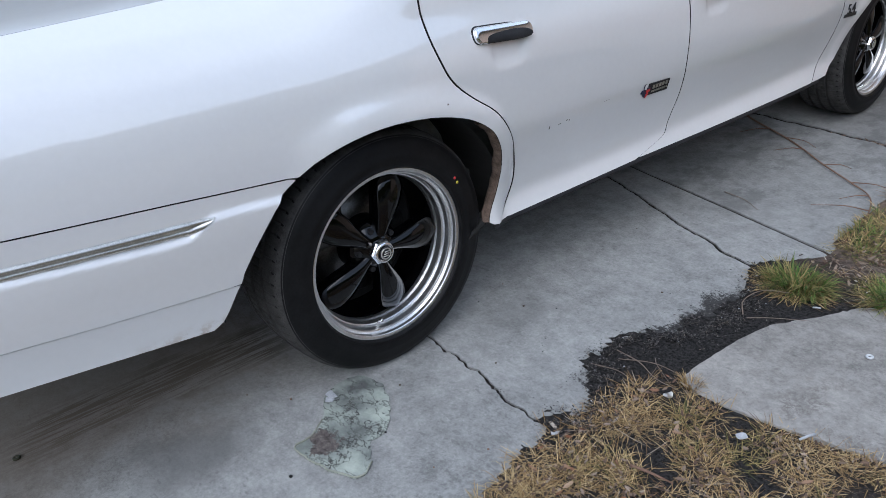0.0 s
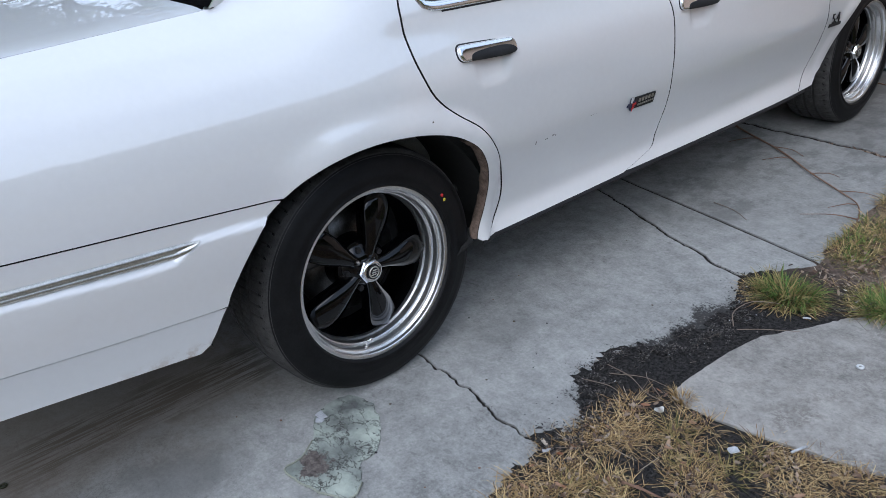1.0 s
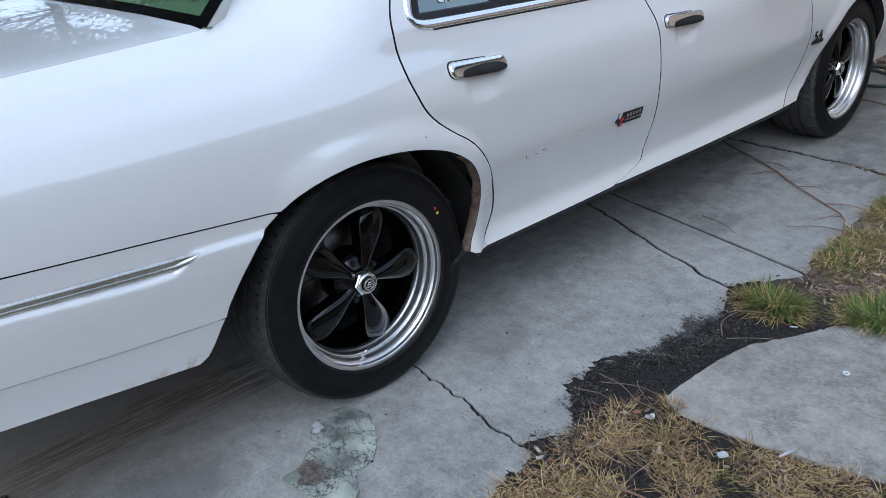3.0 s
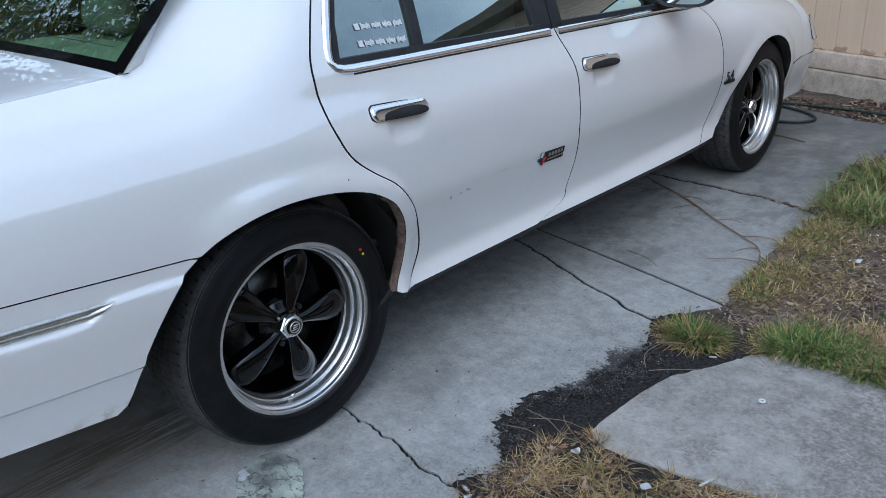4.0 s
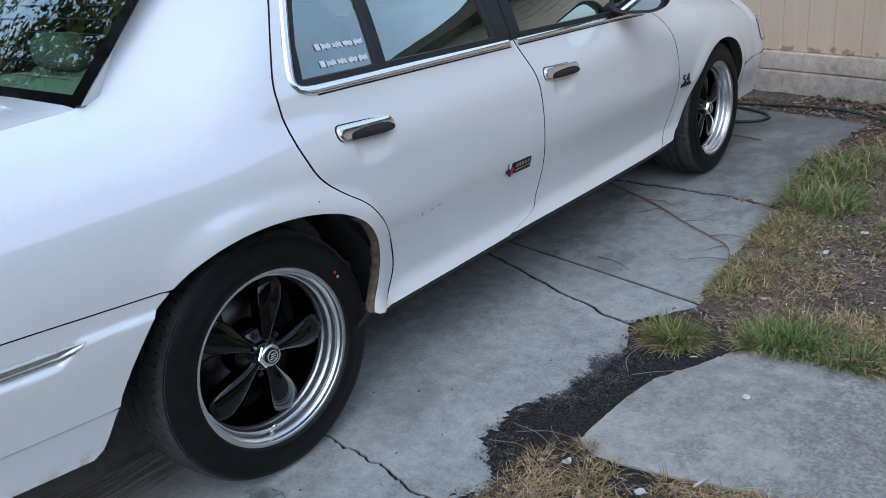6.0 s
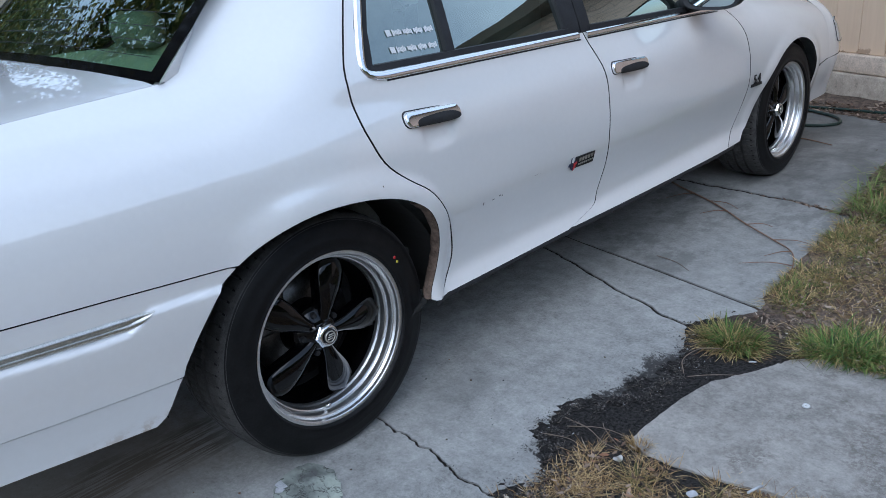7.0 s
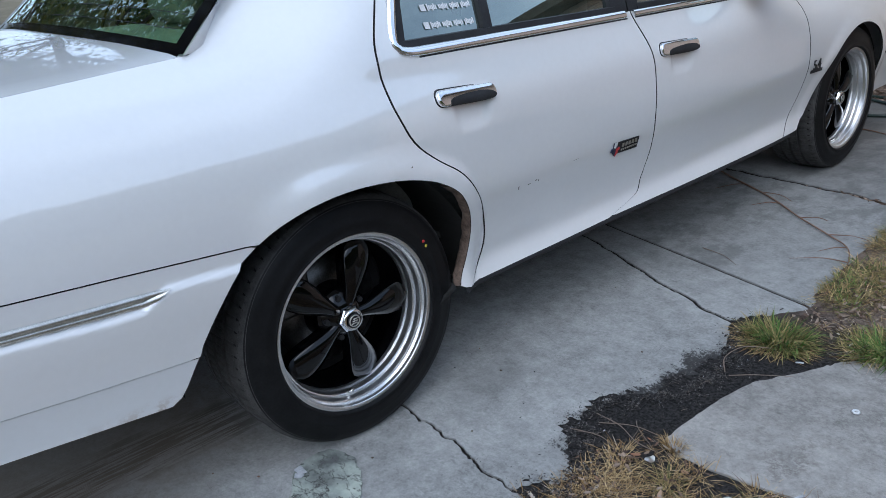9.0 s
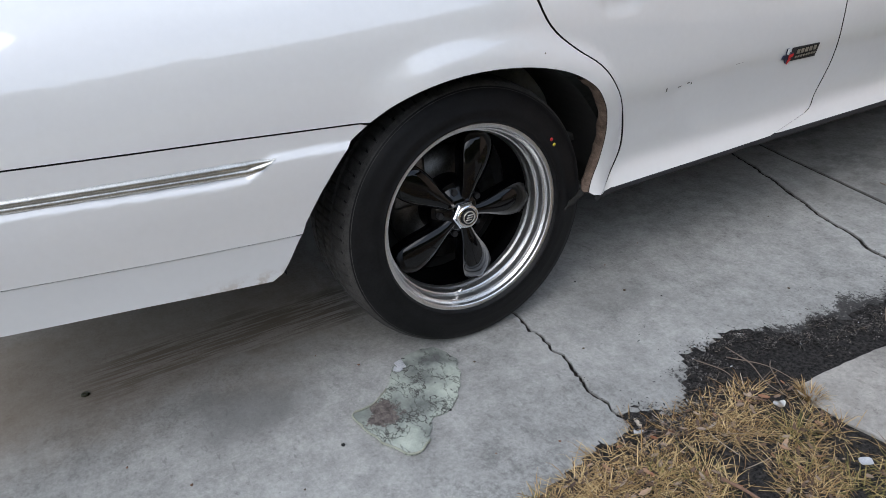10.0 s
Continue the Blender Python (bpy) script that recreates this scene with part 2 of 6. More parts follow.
def make_soil():
    m, t, b = shader("soil", 0.95, 0.0, (0.06, 0.05, 0.045), 0.0, 0.2)
    big, small = grain(t, 2.2, 5, 0.65), grain(t, 45, 6, 0.75)
    c = ramp(t, big, [(0.38, (0.035, 0.027, 0.023)), (0.60, (0.22, 0.168, 0.135))])
    near = t.nodes.new("ShaderNodeVectorMath")
    near.operation = "DISTANCE"
    t.links.new(place(t), near.inputs[0])
    near.inputs[1].default_value = (1.35, 0.55, 0.0)
    far = t.nodes.new("ShaderNodeVectorMath")
    far.operation = "DISTANCE"
    t.links.new(place(t), far.inputs[0])
    far.inputs[1].default_value = (2.0, 1.8, 0.0)
    c = blend(t, mask_smooth(t, far.outputs["Value"], 3.5, 6.0), c, ramp(t, grain(t, 1.2, 6, 0.7), [(0.35, (0.13, 0.13, 0.06)), (0.65, (0.33, 0.29, 0.18))]))
    c = blend(t, 0.55, c, ramp(t, small, [(0.38, (0.012, 0.010, 0.009)), (0.62, (0.27, 0.205, 0.16))]))
    c = blend(t, mask_smooth(t, calc(t, "ADD", near.outputs["Value"], calc(t, "MULTIPLY", grain(t, 6, 4), 0.3)), 1.10, 0.75), c, ramp(t, grain(t, 110, 6, 0.8), [(0.40, (0.006, 0.006, 0.006)), (0.68, (0.072, 0.066, 0.063))]))
    sep = t.nodes.new("ShaderNodeSeparateXYZ")
    t.links.new(place(t), sep.inputs[0])
    # soil below the slabs near black, crack shade put into its colour
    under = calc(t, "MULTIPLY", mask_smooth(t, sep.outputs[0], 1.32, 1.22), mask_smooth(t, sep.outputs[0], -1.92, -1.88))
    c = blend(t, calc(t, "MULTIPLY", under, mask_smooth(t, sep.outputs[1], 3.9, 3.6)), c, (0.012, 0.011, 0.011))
    t.links.new(c, b.inputs["Base Color"])
    bump(t, b, small, 0.9, 0.02)
    return m


def make_blade(name, a, b2, c2):
    m, t, b = shader(name, 0.6, 0.0, a, 0.0, 0.3)
    r = t.nodes.new("ShaderNodeNewGeometry").outputs["Random Per Island"]
    t.links.new(ramp(t, r, [(0.0, a), (0.5, b2), (1.0, c2)]), b.inputs["Base Color"])
    return m


def make_glass(name, tint, gain):
    m = bpy.data.materials.new(name)
    m.use_nodes = True
    t = m.node_tree
    t.nodes.remove(t.nodes["Principled BSDF"])
    tr = t.nodes.new("ShaderNodeBsdfTransparent")
    tr.inputs[0].default_value = (*tint, 1)
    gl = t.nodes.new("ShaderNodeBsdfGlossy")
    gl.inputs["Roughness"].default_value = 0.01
    # a teal cast put into the reflection colour, its strength raised by gain
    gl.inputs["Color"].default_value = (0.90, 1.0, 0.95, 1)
    fr = node(t, "ShaderNodeFresnel", IOR=1.52)
    mx = t.nodes.new("ShaderNodeMixShader")
    t.links.new(calc(t, "MULTIPLY", fr.outputs[0], gain), mx.inputs[0])
    t.links.new(tr.outputs[0], mx.inputs[1])
    t.links.new(gl.outputs[0], mx.inputs[2])
    t.links.new(mx.outputs[0], t.nodes["Material Output"].inputs[0])
    return m


M_PAINT = make_paint()
M_CHROME = shader("chrome", 0.10, 1.0, (0.88, 0.88, 0.88))[0]
M_BRUSHED = mottled("worn_chrome", (0.50, 0.48, 0.44), (0.74, 0.72, 0.67), 30, 0.36, 1.0, 0.05)
M_ALLOY = mottled("machined_alloy", (0.68, 0.68, 0.68), (0.82, 0.82, 0.82), 25, 0.33, 1.0, 0.03)
M_BLACK = shader("gloss_black", 0.06, 0.0, (0.0012, 0.0012, 0.0016), 0.35, 0.25)[0]
M_BLACKMATT = mottled("black_plastic", (0.012, 0.012, 0.013), (0.024, 0.024, 0.026), 20, 0.6, 0.0, 0.1, spec=0.3)
M_CERAMIC = shader("black_ceramic", 0.08, 0.0, (0.003, 0.003, 0.004), 0.0, 0.10)[0]
M_VOID = mottled("underbody_gap_black", (0.006, 0.006, 0.006), (0.012, 0.011, 0.010), 12, 0.9, 0.0, 0.2)
M_TYRE = mottled("tyre_rubber", (0.005, 0.005, 0.0055), (0.011, 0.011, 0.0115), 16, 0.5, 0.0, 0.12, spec=0.17)
M_TREAD = mottled("dusty_tread", (0.034, 0.033, 0.032), (0.080, 0.076, 0.072), 40, 0.72, 0.0, 0.3, spec=0.2)
M_RUST = mottled("rusty_lip", (0.035, 0.020, 0.014), (0.19, 0.135, 0.10), 45, 0.9, 0.0, 0.6)
M_DISC = mottled("brake_steel", (0.05, 0.045, 0.04), (0.17, 0.165, 0.16), 30, 0.4, 0.9, 0.05)
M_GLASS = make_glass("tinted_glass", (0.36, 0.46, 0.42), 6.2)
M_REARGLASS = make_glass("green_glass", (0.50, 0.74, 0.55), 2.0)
M_MIRROR = shader("mirror_glass", 0.02, 1.0, (0.50, 0.57, 0.58))[0]
M_SEAT = mottled("grey_upholstery", (0.20, 0.20, 0.19), (0.30, 0.30, 0.28), 20, 0.9, 0.0, 0.3)
M_CABIN = mottled("dark_cabin_trim", (0.03, 0.03, 0.03), (0.06, 0.06, 0.055), 20, 0.8)
M_LAMP = mottled("lamp_lens", (0.42, 0.44, 0.45), (0.56, 0.58, 0.59), 25, 0.12, 0.0, 0.03, coat=1.0)
M_WHITE = mottled("white_vinyl", (0.55, 0.56, 0.56), (0.68, 0.69, 0.69), 20, 0.5, 0.0, 0.0)
M_RED = mottled("red_enamel", (0.45, 0.02, 0.02), (0.6, 0.03, 0.03), 20, 0.3, 0.0, 0.0)
M_BLUE = mottled("blue_enamel", (0.006, 0.010, 0.035), (0.008, 0.014, 0.05), 20, 0.3, 0.0, 0.0)
M_YELLOW = mottled("yellow_dot", (0.55, 0.45, 0.03), (0.65, 0.55, 0.05), 40, 0.6, 0.0, 0.0)
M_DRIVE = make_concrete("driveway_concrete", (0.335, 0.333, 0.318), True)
M_WALK = make_concrete("walk_concrete", (0.315, 0.298, 0.272), False)
M_STEM = make_concrete("foundation_concrete", (0.62, 0.505, 0.40), False)
M_FOOT = make_concrete("footing_concrete", (0.43, 0.365, 0.295), False)
# slab sides near black: yard soil, and the shade of cracks put into colour
M_EDGE = mottled("dark_slab_side", (0.012, 0.011, 0.010), (0.045, 0.040, 0.036), 60, 0.95)
M_SIDING = make_siding()
M_BRICK = make_brick()
M_MORTAR = mottled("mortar", (0.40, 0.33, 0.27), (0.52, 0.44, 0.36), 30, 0.95, 0.0, 0.5)
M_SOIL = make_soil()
M_GREEN = make_blade("green_grass", (0.022, 0.050, 0.008), (0.080, 0.150, 0.024), (0.22, 0.25, 0.07))
M_OLIVE = make_blade("olive_grass", (0.045, 0.050, 0.014), (0.17, 0.145, 0.046), (0.36, 0.28, 0.11))
M_STRAW = make_blade("dead_grass", (0.11, 0.062, 0.028), (0.33, 0.215, 0.092), (0.60, 0.46, 0.24))
M_LITTER = make_blade("leaf_litter", (0.045, 0.030, 0.023), (0.145, 0.092, 0.062), (0.33, 0.26, 0.20))
M_TWIG = mottled("twig_bark", (0.11, 0.060, 0.040), (0.25, 0.15, 0.10), 30, 0.85)
M_HOSE = mottled("hose_rubber", (0.006, 0.018, 0.014), (0.012, 0.032, 0.025), 25, 0.45, 0.0, 0.05)
M_BRONZE = mottled("tarnished_brass", (0.05, 0.055, 0.035), (0.14, 0.13, 0.08), 30, 0.5, 0.8, 0.1)
M_PAPER = mottled("white_paper", (0.30, 0.31, 0.33), (0.52, 0.53, 0.55), 30, 0.8, 0.0, 0.1)
M_MASK = mottled("pale_blue_fabric", (0.30, 0.47, 0.57), (0.42, 0.58, 0.68), 40, 0.85, 0.0, 0.1)
M_BARK = mottled("tree_bark", (0.05, 0.04, 0.03), (0.13, 0.10, 0.07), 8, 0.9, 0.0, 0.8)
M_LEAF = make_blade("tree_leaves", (0.045, 0.07, 0.015), (0.11, 0.13, 0.025), (0.30, 0.24, 0.05))


# ---- helpers ----
def link(name, bm, mat, parent=None, label="", smooth=True):
    me = bpy.data.meshes.new(name)
    bm.to_mesh(me)
    bm.free()
    me.materials.append(mat)
    if smooth:
        for p in me.polygons:
            p.use_smooth = True
    ob = new(name, me)
    if parent is not None:
        ob.parent = parent
    if label:
        tagged(ob, label)
    return ob


def part(name, bm, mat, parent, label="", smooth=True):
    """One mesh under a thing or under a part."""
    return link(name, bm, mat, parent, label, smooth)


def thing(name, label, category, at=(0, 0, 0), group="", kind=""):
    ob = new(name)
    ob.location = at
    return tagged(ob, label, category, group, kind)


def curve(points, step):
    """A Catmull-Rom run through 2D points, sampled about every step."""
    pts = [Vector(p) for p in points]
    pts = [pts[0] * 2 - pts[1]] + pts + [pts[-1] * 2 - pts[-2]]
    out = []
    for i in range(1, len(pts) - 2):
        a, b, c, d = pts[i - 1:i + 3]
        n = max(1, round((c - b).length / step))
        for k in range(n):
            u = k / n
            out.append(0.5 * (2 * b + (c - a) * u + (2 * a - 5 * b + 4 * c - d) * u * u + (3 * b - a - 3 * c + d) * u ** 3))
    return out + [pts[-2]]


def straight(points, step):
    out = []
    for a, b in zip(points, points[1:]):
        a, b = Vector(a), Vector(b)
        n = max(1, round((b - a).length / step))
        out += [a.lerp(b, k / n) for k in range(n)]
    return out + [Vector(points[-1])]


def inside(p, loop):
    hit = False
    for (ax, ay), (bx, by) in zip(loop, loop[1:] + loop[:1]):
        if (ay > p[1]) != (by > p[1]) and p[0] < (bx - ax) * (p[1] - ay) / (by - ay) + ax:
            hit = not hit
    return hit


def sheet(loop, step, fn, depth, clear=0.45, dark=False):
    """A triangulated sheet inside a closed 2D loop, put in space by fn(u, v), its edge turned back by the vector depth."""
    from mathutils.geometry import delaunay_2d_cdt
    loop = [Vector(p) for p in loop]
    loop = [p for i, p in enumerate(loop) if (p - loop[i - 1]).length > 1e-4]
    flat = [(p.x, p.y) for p in loop]
    L = np.array(flat)
    lo, hi = L.min(0), L.max(0)
    free = []
    for j in range(int((hi[1] - lo[1]) / step) + 1):
        for i in range(int((hi[0] - lo[0]) / step) + 1):
            p = (lo[0] + (i + 0.5 * (j % 2)) * step, lo[1] + j * step)
            if np.min(np.hypot(L[:, 0] - p[0], L[:, 1] - p[1])) > clear * step and inside(p, flat):
                free.append(Vector(p))
    n = len(loop)
    vs, _, fs, *_ = delaunay_2d_cdt(loop + free, [(i, (i + 1) % n) for i in range(n)], [], 1, 1e-6)
    bm = bmesh.new()
    top = [bm.verts.new(fn(v.x, v.y)) for v in vs]
    for f in fs:
        try:
            bm.faces.new([top[i] for i in f])
        except ValueError:
            pass
    rim = [Vector(fn(p.x, p.y)) for p in loop]
    a = [bm.verts.new(p) for p in rim]
    rings = [a]
    for d in ((0.07, 1.0) if dark else (1.0,)):
        rings.append([bm.verts.new(p + Vector(depth) * d) for p in rim])
    for k, (a, b) in enumerate(zip(rings, rings[1:])):
        for i in range(n):
            f = bm.faces.new((a[i], a[(i + 1) % n], b[(i + 1) % n], b[i]))
            f.material_index = 1 if dark and k == 1 else 0
    bmesh.ops.recalc_face_normals(bm, faces=bm.faces)
    want = -Vector(depth)
    total = sum((f.normal * f.calc_area() for f in bm.faces if f.verts[0] in set(top[:3]) or True), Vector())
    if total.dot(want) < 0:
        bmesh.ops.reverse_faces(bm, faces=bm.faces)
    return bm


def lathe(profile, n, axis_at=(0, 0, 0), vary=None):
    """Turn (x, r) points round the x axis; closed round."""
    bm = bmesh.new()
    rings = []
    for k in range(n):
        a = 2 * math.pi * k / n
        ring = []
        for i, (x, r) in enumerate(profile):
            rr = r + (vary(i, k) if vary else 0)
            ring.append(bm.verts.new((axis_at[0] + x, axis_at[1] + rr * math.cos(a), axis_at[2] + rr * math.sin(a))))
        rings.append(ring)
    for k in range(n):
        p, q = rings[k], rings[(k + 1) % n]
        for i in range(len(profile) - 1):
            bm.faces.new((p[i], q[i], q[i + 1], p[i + 1]))
    bmesh.ops.recalc_face_normals(bm, faces=bm.faces)
    return bm


def box(size, at=(0, 0, 0), turn=0.0, bevel=0.0, segs=2):
    bm = bmesh.new()
    bmesh.ops.create_cube(bm, size=1)
    bmesh.ops.transform(bm, matrix=pose(*at, 0, 0, turn) @ Matrix.Diagonal((*size, 1)), verts=bm.verts)
    if bevel:
        bmesh.ops.bevel(bm, geom=bm.edges, offset=bevel, segments=segs, affect="EDGES", profile=0.5)
    return bm


def tube(points, radius, n=8, taper=None):
    """A tube along 3D points."""
    pts = [Vector(p) for p in points]
    bm = bmesh.new()
    rings = []
    for i, p in enumerate(pts):
        d = (pts[min(i + 1, len(pts) - 1)] - pts[max(i - 1, 0)]).normalized()
        s = d.cross(Vector((0, 0, 1)))
        s = s.normalized() if s.length > 1e-3 else Vector((1, 0, 0))
        u = s.cross(d)
        r = radius * (1 if taper is None else 1 + (taper - 1) * i / max(1, len(pts) - 1))
        rings.append([bm.verts.new(p + r * (math.cos(a) * s + math.sin(a) * u)) for a in [2 * math.pi * k / n for k in range(n)]])
    for p, q in zip(rings, rings[1:]):
        for k in range(n):
            bm.faces.new((p[k], p[(k + 1) % n], q[(k + 1) % n], q[k]))
    bm.faces.new(rings[0][::-1])
    bm.faces.new(rings[-1])
    bmesh.ops.recalc_face_normals(bm, faces=bm.faces)
    return bm


def curve3(points, step):
    pts = [Vector(p) for p in points]
    pts = [pts[0] * 2 - pts[1]] + pts + [pts[-1] * 2 - pts[-2]]
    out = []
    for i in range(1, len(pts) - 2):
        a, b, c, d = pts[i - 1:i + 3]
        n = max(1, round((c - b).length / step))
        for k in range(n):
            u = k / n
            out.append(0.5 * (2 * b + (c - a) * u + (2 * a - 5 * b + 4 * c - d) * u * u + (3 * b - a - 3 * c + d) * u ** 3))
    return out + [pts[-2]]


def smooth(a, b, v):
    v = min(1, max(0, (v - a) / (b - a)))
    return v * v * (3 - 2 * v)


def lin(v, table):
    for (a, p), (b, q) in zip(table, table[1:]):
        if v <= b:
            return p + (q - p) * max(0, (v - a) / (b - a)) if v >= a else p
    return table[-1][1]


def soft_lin(v, table, w=0.025):
    return sum(lin(v + d * w, table) for d in (-1, -0.6, -0.3, 0, 0.3, 0.6, 1)) / 7

# ---- the large structure ----
rng = random.Random(7)
EDGE = [(-9, 1.9), (-0.6, 1.585), (-0.126, 1.494), (0.0, 1.459), (0.083, 1.432), (0.088, 1.375), (0.12, 1.40), (0.19, 1.446), (0.264, 1.415), (0.327, 1.345), (0.411, 1.30), (0.533, 1.31), (0.634, 1.385),
        (0.734, 1.402), (0.822, 1.42), (0.948, 1.42), (1.054, 1.40), (1.156, 1.345), (1.25, 1.42), (1.398, 1.488), (1.585, 1.497), (1.8, 1.475), (1.98, 1.47), (2.18, 1.466), (2.47, 1.425), (2.9, 1.36), (3.2, 1.345), (3.52, 1.377), (4.10, 1.445)]
CRACK_B = [(-1.9, 0.32), (0.3, 0.19), (0.871, 0.134), (1.008, 0.125), (1.13, 0.121), (1.225, 0.092), (1.353, 0.087), (1.432, 0.083)]
CRACK_A = [(-1.9, 1.98), (0.2, 1.555), (0.529, 1.445), (0.668, 1.396), (0.843, 1.321), (1.004, 1.258), (1.125, 1.223), (1.225, 1.173), (1.345, 1.156)]
JOINT = [(-1.9, 2.145), (0.517, 1.611), (1.047, 1.495), (1.488, 1.398)]
CRACK_F = [(-1.9, 2.95), (0.692, 2.58), (0.863, 2.568), (1.122, 2.549), (1.286, 2.506), (1.425, 2.471)]
FAR = [(-1.9, 5.05), (0.4, 4.42), (1.445, 4.10)]
WALK_A = [(1.527, 0.478), (1.526, 0.55), (1.529, 0.62), (1.540, 0.755), (1.563, 0.866), (1.610, 0.952), (1.658, 1.045), (1.695, 1.125), (1.765, 1.183), (1.879, 1.189), (2.02, 1.19), (2.157, 1.199), (2.27, 1.222), (2.346, 1.208), (2.43, 1.203), (2.493, 1.214)]
WALK_B = [(2.662, 0.77), (2.3, 0.615), (2.03, 0.532), (1.884, 0.500), (1.758, 0.470), (1.625, 0.452), (1.575, 0.456)]


def edge_x(y):
    return lin(y, EDGE)


def wiggle(p, size, freq, seed):
    return size * noise.noise(Vector((p[0] * freq, p[1] * freq, seed)))


def drive_slab(near, far, rough_near, rough_far, half_near, half_far, name_parent):
    """A slab between two cracks, its right end along the driveway's edge."""
    y0, y1 = near[-1][1], far[-1][1]
    def jag(p, rough, side):
        return wiggle(p, rough, 17, 1.3) + wiggle(p, rough * 0.7, 52, 5.0) + wiggle(p, rough * 0.35, 130, 5.0 + side) + abs(wiggle(p, rough * 0.45, 23, 7.0 + side)) * side
    low = [Vector((p.x, p.y + half_near + jag(p, rough_near, 1))) for p in straight(near, 0.011 if rough_near else 0.3)]
    up = [Vector((p.x, p.y - half_far + jag(p, rough_far, -1))) for p in straight(far, 0.011 if rough_far else 0.3)]
    right = []
    n = max(2, int((y1 - y0) / 0.009)) if y0 > -1 else 160
    for k in range(1, n):
        y = y0 + (y1 - y0) * k / n
        ragged = 0.03 if 0.1 < y < 1.1 else 0.014
        right.append(Vector((edge_x(y) + wiggle((y, 0), ragged, 14, 2.2) + wiggle((y, 0), ragged * 0.6, 45, 4.0) + wiggle((y, 0), ragged * 0.4, 120, 8.0), y)))
    loop = low + right + up[::-1]

    def put(x, y):
        d = edge_x(y) - x
        crumble = -0.004 * (1 - smooth(0.0, 0.05, d)) if 0.1 < y < 1.1 else -0.006 * (1 - smooth(0, 0.03, d))
        return (x, y, crumble + 0.003 * noise.noise(Vector((x * 2.5, y * 2.5, 0))))
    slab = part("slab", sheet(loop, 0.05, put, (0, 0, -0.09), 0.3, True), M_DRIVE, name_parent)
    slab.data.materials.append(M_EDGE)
    return slab


driveway = thing("driveway", "cracked grey concrete driveway with dark tyre marks", "driveway", kind="structure")
drive_slab([(-1.9, -9), (1.9, -9)], CRACK_B, 0.0, 0.0115, 0.0, 0.0036, driveway)
drive_slab(CRACK_B[:-1], CRACK_A, 0.0115, 0.008, 0.0036, 0.006, driveway)
drive_slab(CRACK_A, JOINT, 0.008, 0.001, 0.0075, 0.008, driveway)
drive_slab(JOINT, CRACK_F, 0.001, 0.012, 0.008, 0.014, driveway)
drive_slab(CRACK_F, FAR, 0.012, 0.01, 0.014, 0.0, driveway)

walkway = thing("pavement", "pale worn concrete garden walk with a pointed corner", "pavement", kind="structure")
joint_2 = [(2.508, 1.216), (2.662, 0.77)]


def walk_put(x, y):
    return (x, y, 0.004 + 0.002 * noise.noise(Vector((x * 3, y * 3, 4))))


loop = curve(WALK_A, 0.02) + straight(joint_2, 0.03) + curve(WALK_B, 0.02)
loop = [Vector((p.x + wiggle(p, 0.005, 40, 1), p.y + wiggle(p, 0.008, 22, 3))) for p in loop]
part("slab", sheet(loop, 0.05, walk_put, (0, 0, -0.08), 0.3), M_WALK, walkway)
loop = straight([(2.520, 1.219), (3.2, 1.36), (5.5, 1.92), (5.6, 1.52), (3.4, 0.97), (2.674, 0.775), (2.520, 1.219)], 0.04)[:-1]
part("slab", sheet(loop, 0.07, walk_put, (0, 0, -0.08), 0.3), M_WALK, walkway)

walk_loop = [(p[0], p[1]) for p in WALK_A] + [(5.5, 1.95), (5.6, 1.55), (3.4, 0.98)] + [(p[0], p[1]) for p in WALK_B]
far_line = lambda x: lin(x, FAR)


def on_concrete(x, y, m=0.0):
    if inside((x, y), walk_loop):
        return True
    return -1.9 < x < edge_x(y) - m and y < far_line(x)


def ground_z(x, y):
    if -1.95 < x < edge_x(y) - (0.025 + 0.05 * noise.noise(Vector((x * 12, y * 12, 6))) + 0.035 * noise.noise(Vector((x * 45, y * 45, 2))) if 0 < y < 1.2 else 0.05) and y < far_line(x) - 0.04:
        if x < edge_x(y) - 0.2 and y < far_line(x) - 0.2:
            return -0.08
        return -0.012 if 0 < y < 1.2 else -0.028
    if inside((x, y), walk_loop):
        return -0.012
    z = 0.001 + 0.010 * noise.noise(Vector((x * 3, y * 3, 1))) + 0.006 * noise.noise(Vector((x * 14, y * 14, 2)))
    return -0.0015 + 0.3 * z if x < 1.6 and 0 < y < 1.2 else z


fine_x = [-2.4 + 0.055 * i for i in range(65)] + [1.16 + 0.012 * i for i in range(42)] + [1.675 + 0.055 * i for i in range(76)]
fine_y = [-2.6 + 0.055 * i for i in range(47)] + [-0.02 + 0.013 * i for i in range(95)] + [1.23 + 0.055 * i for i in range(80)]
gx = [-900, -300, -100, -40, -20, -10, -6, -4, -3] + fine_x + [6.2, 7.5, 10, 16, 30, 60, 150, 400, 900]
gy = [-900, -300, -100, -40, -20, -10, -6, -4, -3] + fine_y + [6, 7.5, 10, 16, 30, 60, 150, 400, 900]
verts = [(x, y, ground_z(x, y) if abs(x) < 7 and abs(y) < 7 else -0.01) for y in gy for x in gx]
w = len(gx)
faces = [(j * w + i, j * w + i + 1, (j + 1) * w + i + 1, (j + 1) * w + i) for j in range(len(gy) - 1) for i in range(w - 1)]
me = bpy.data.meshes.new("ground")
me.from_pydata(verts, [], faces)
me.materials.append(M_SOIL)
for p in me.polygons:
    p.use_smooth = True
ground = tagged(new("ground", me), "dark bare soil of a dry front yard", "ground", kind="structure")

# the house front: a brick face and, set back from it, painted siding over a concrete sill
TURN_H = -21.0
HX = Vector((math.cos(radians(TURN_H)), math.sin(radians(TURN_H)), 0))
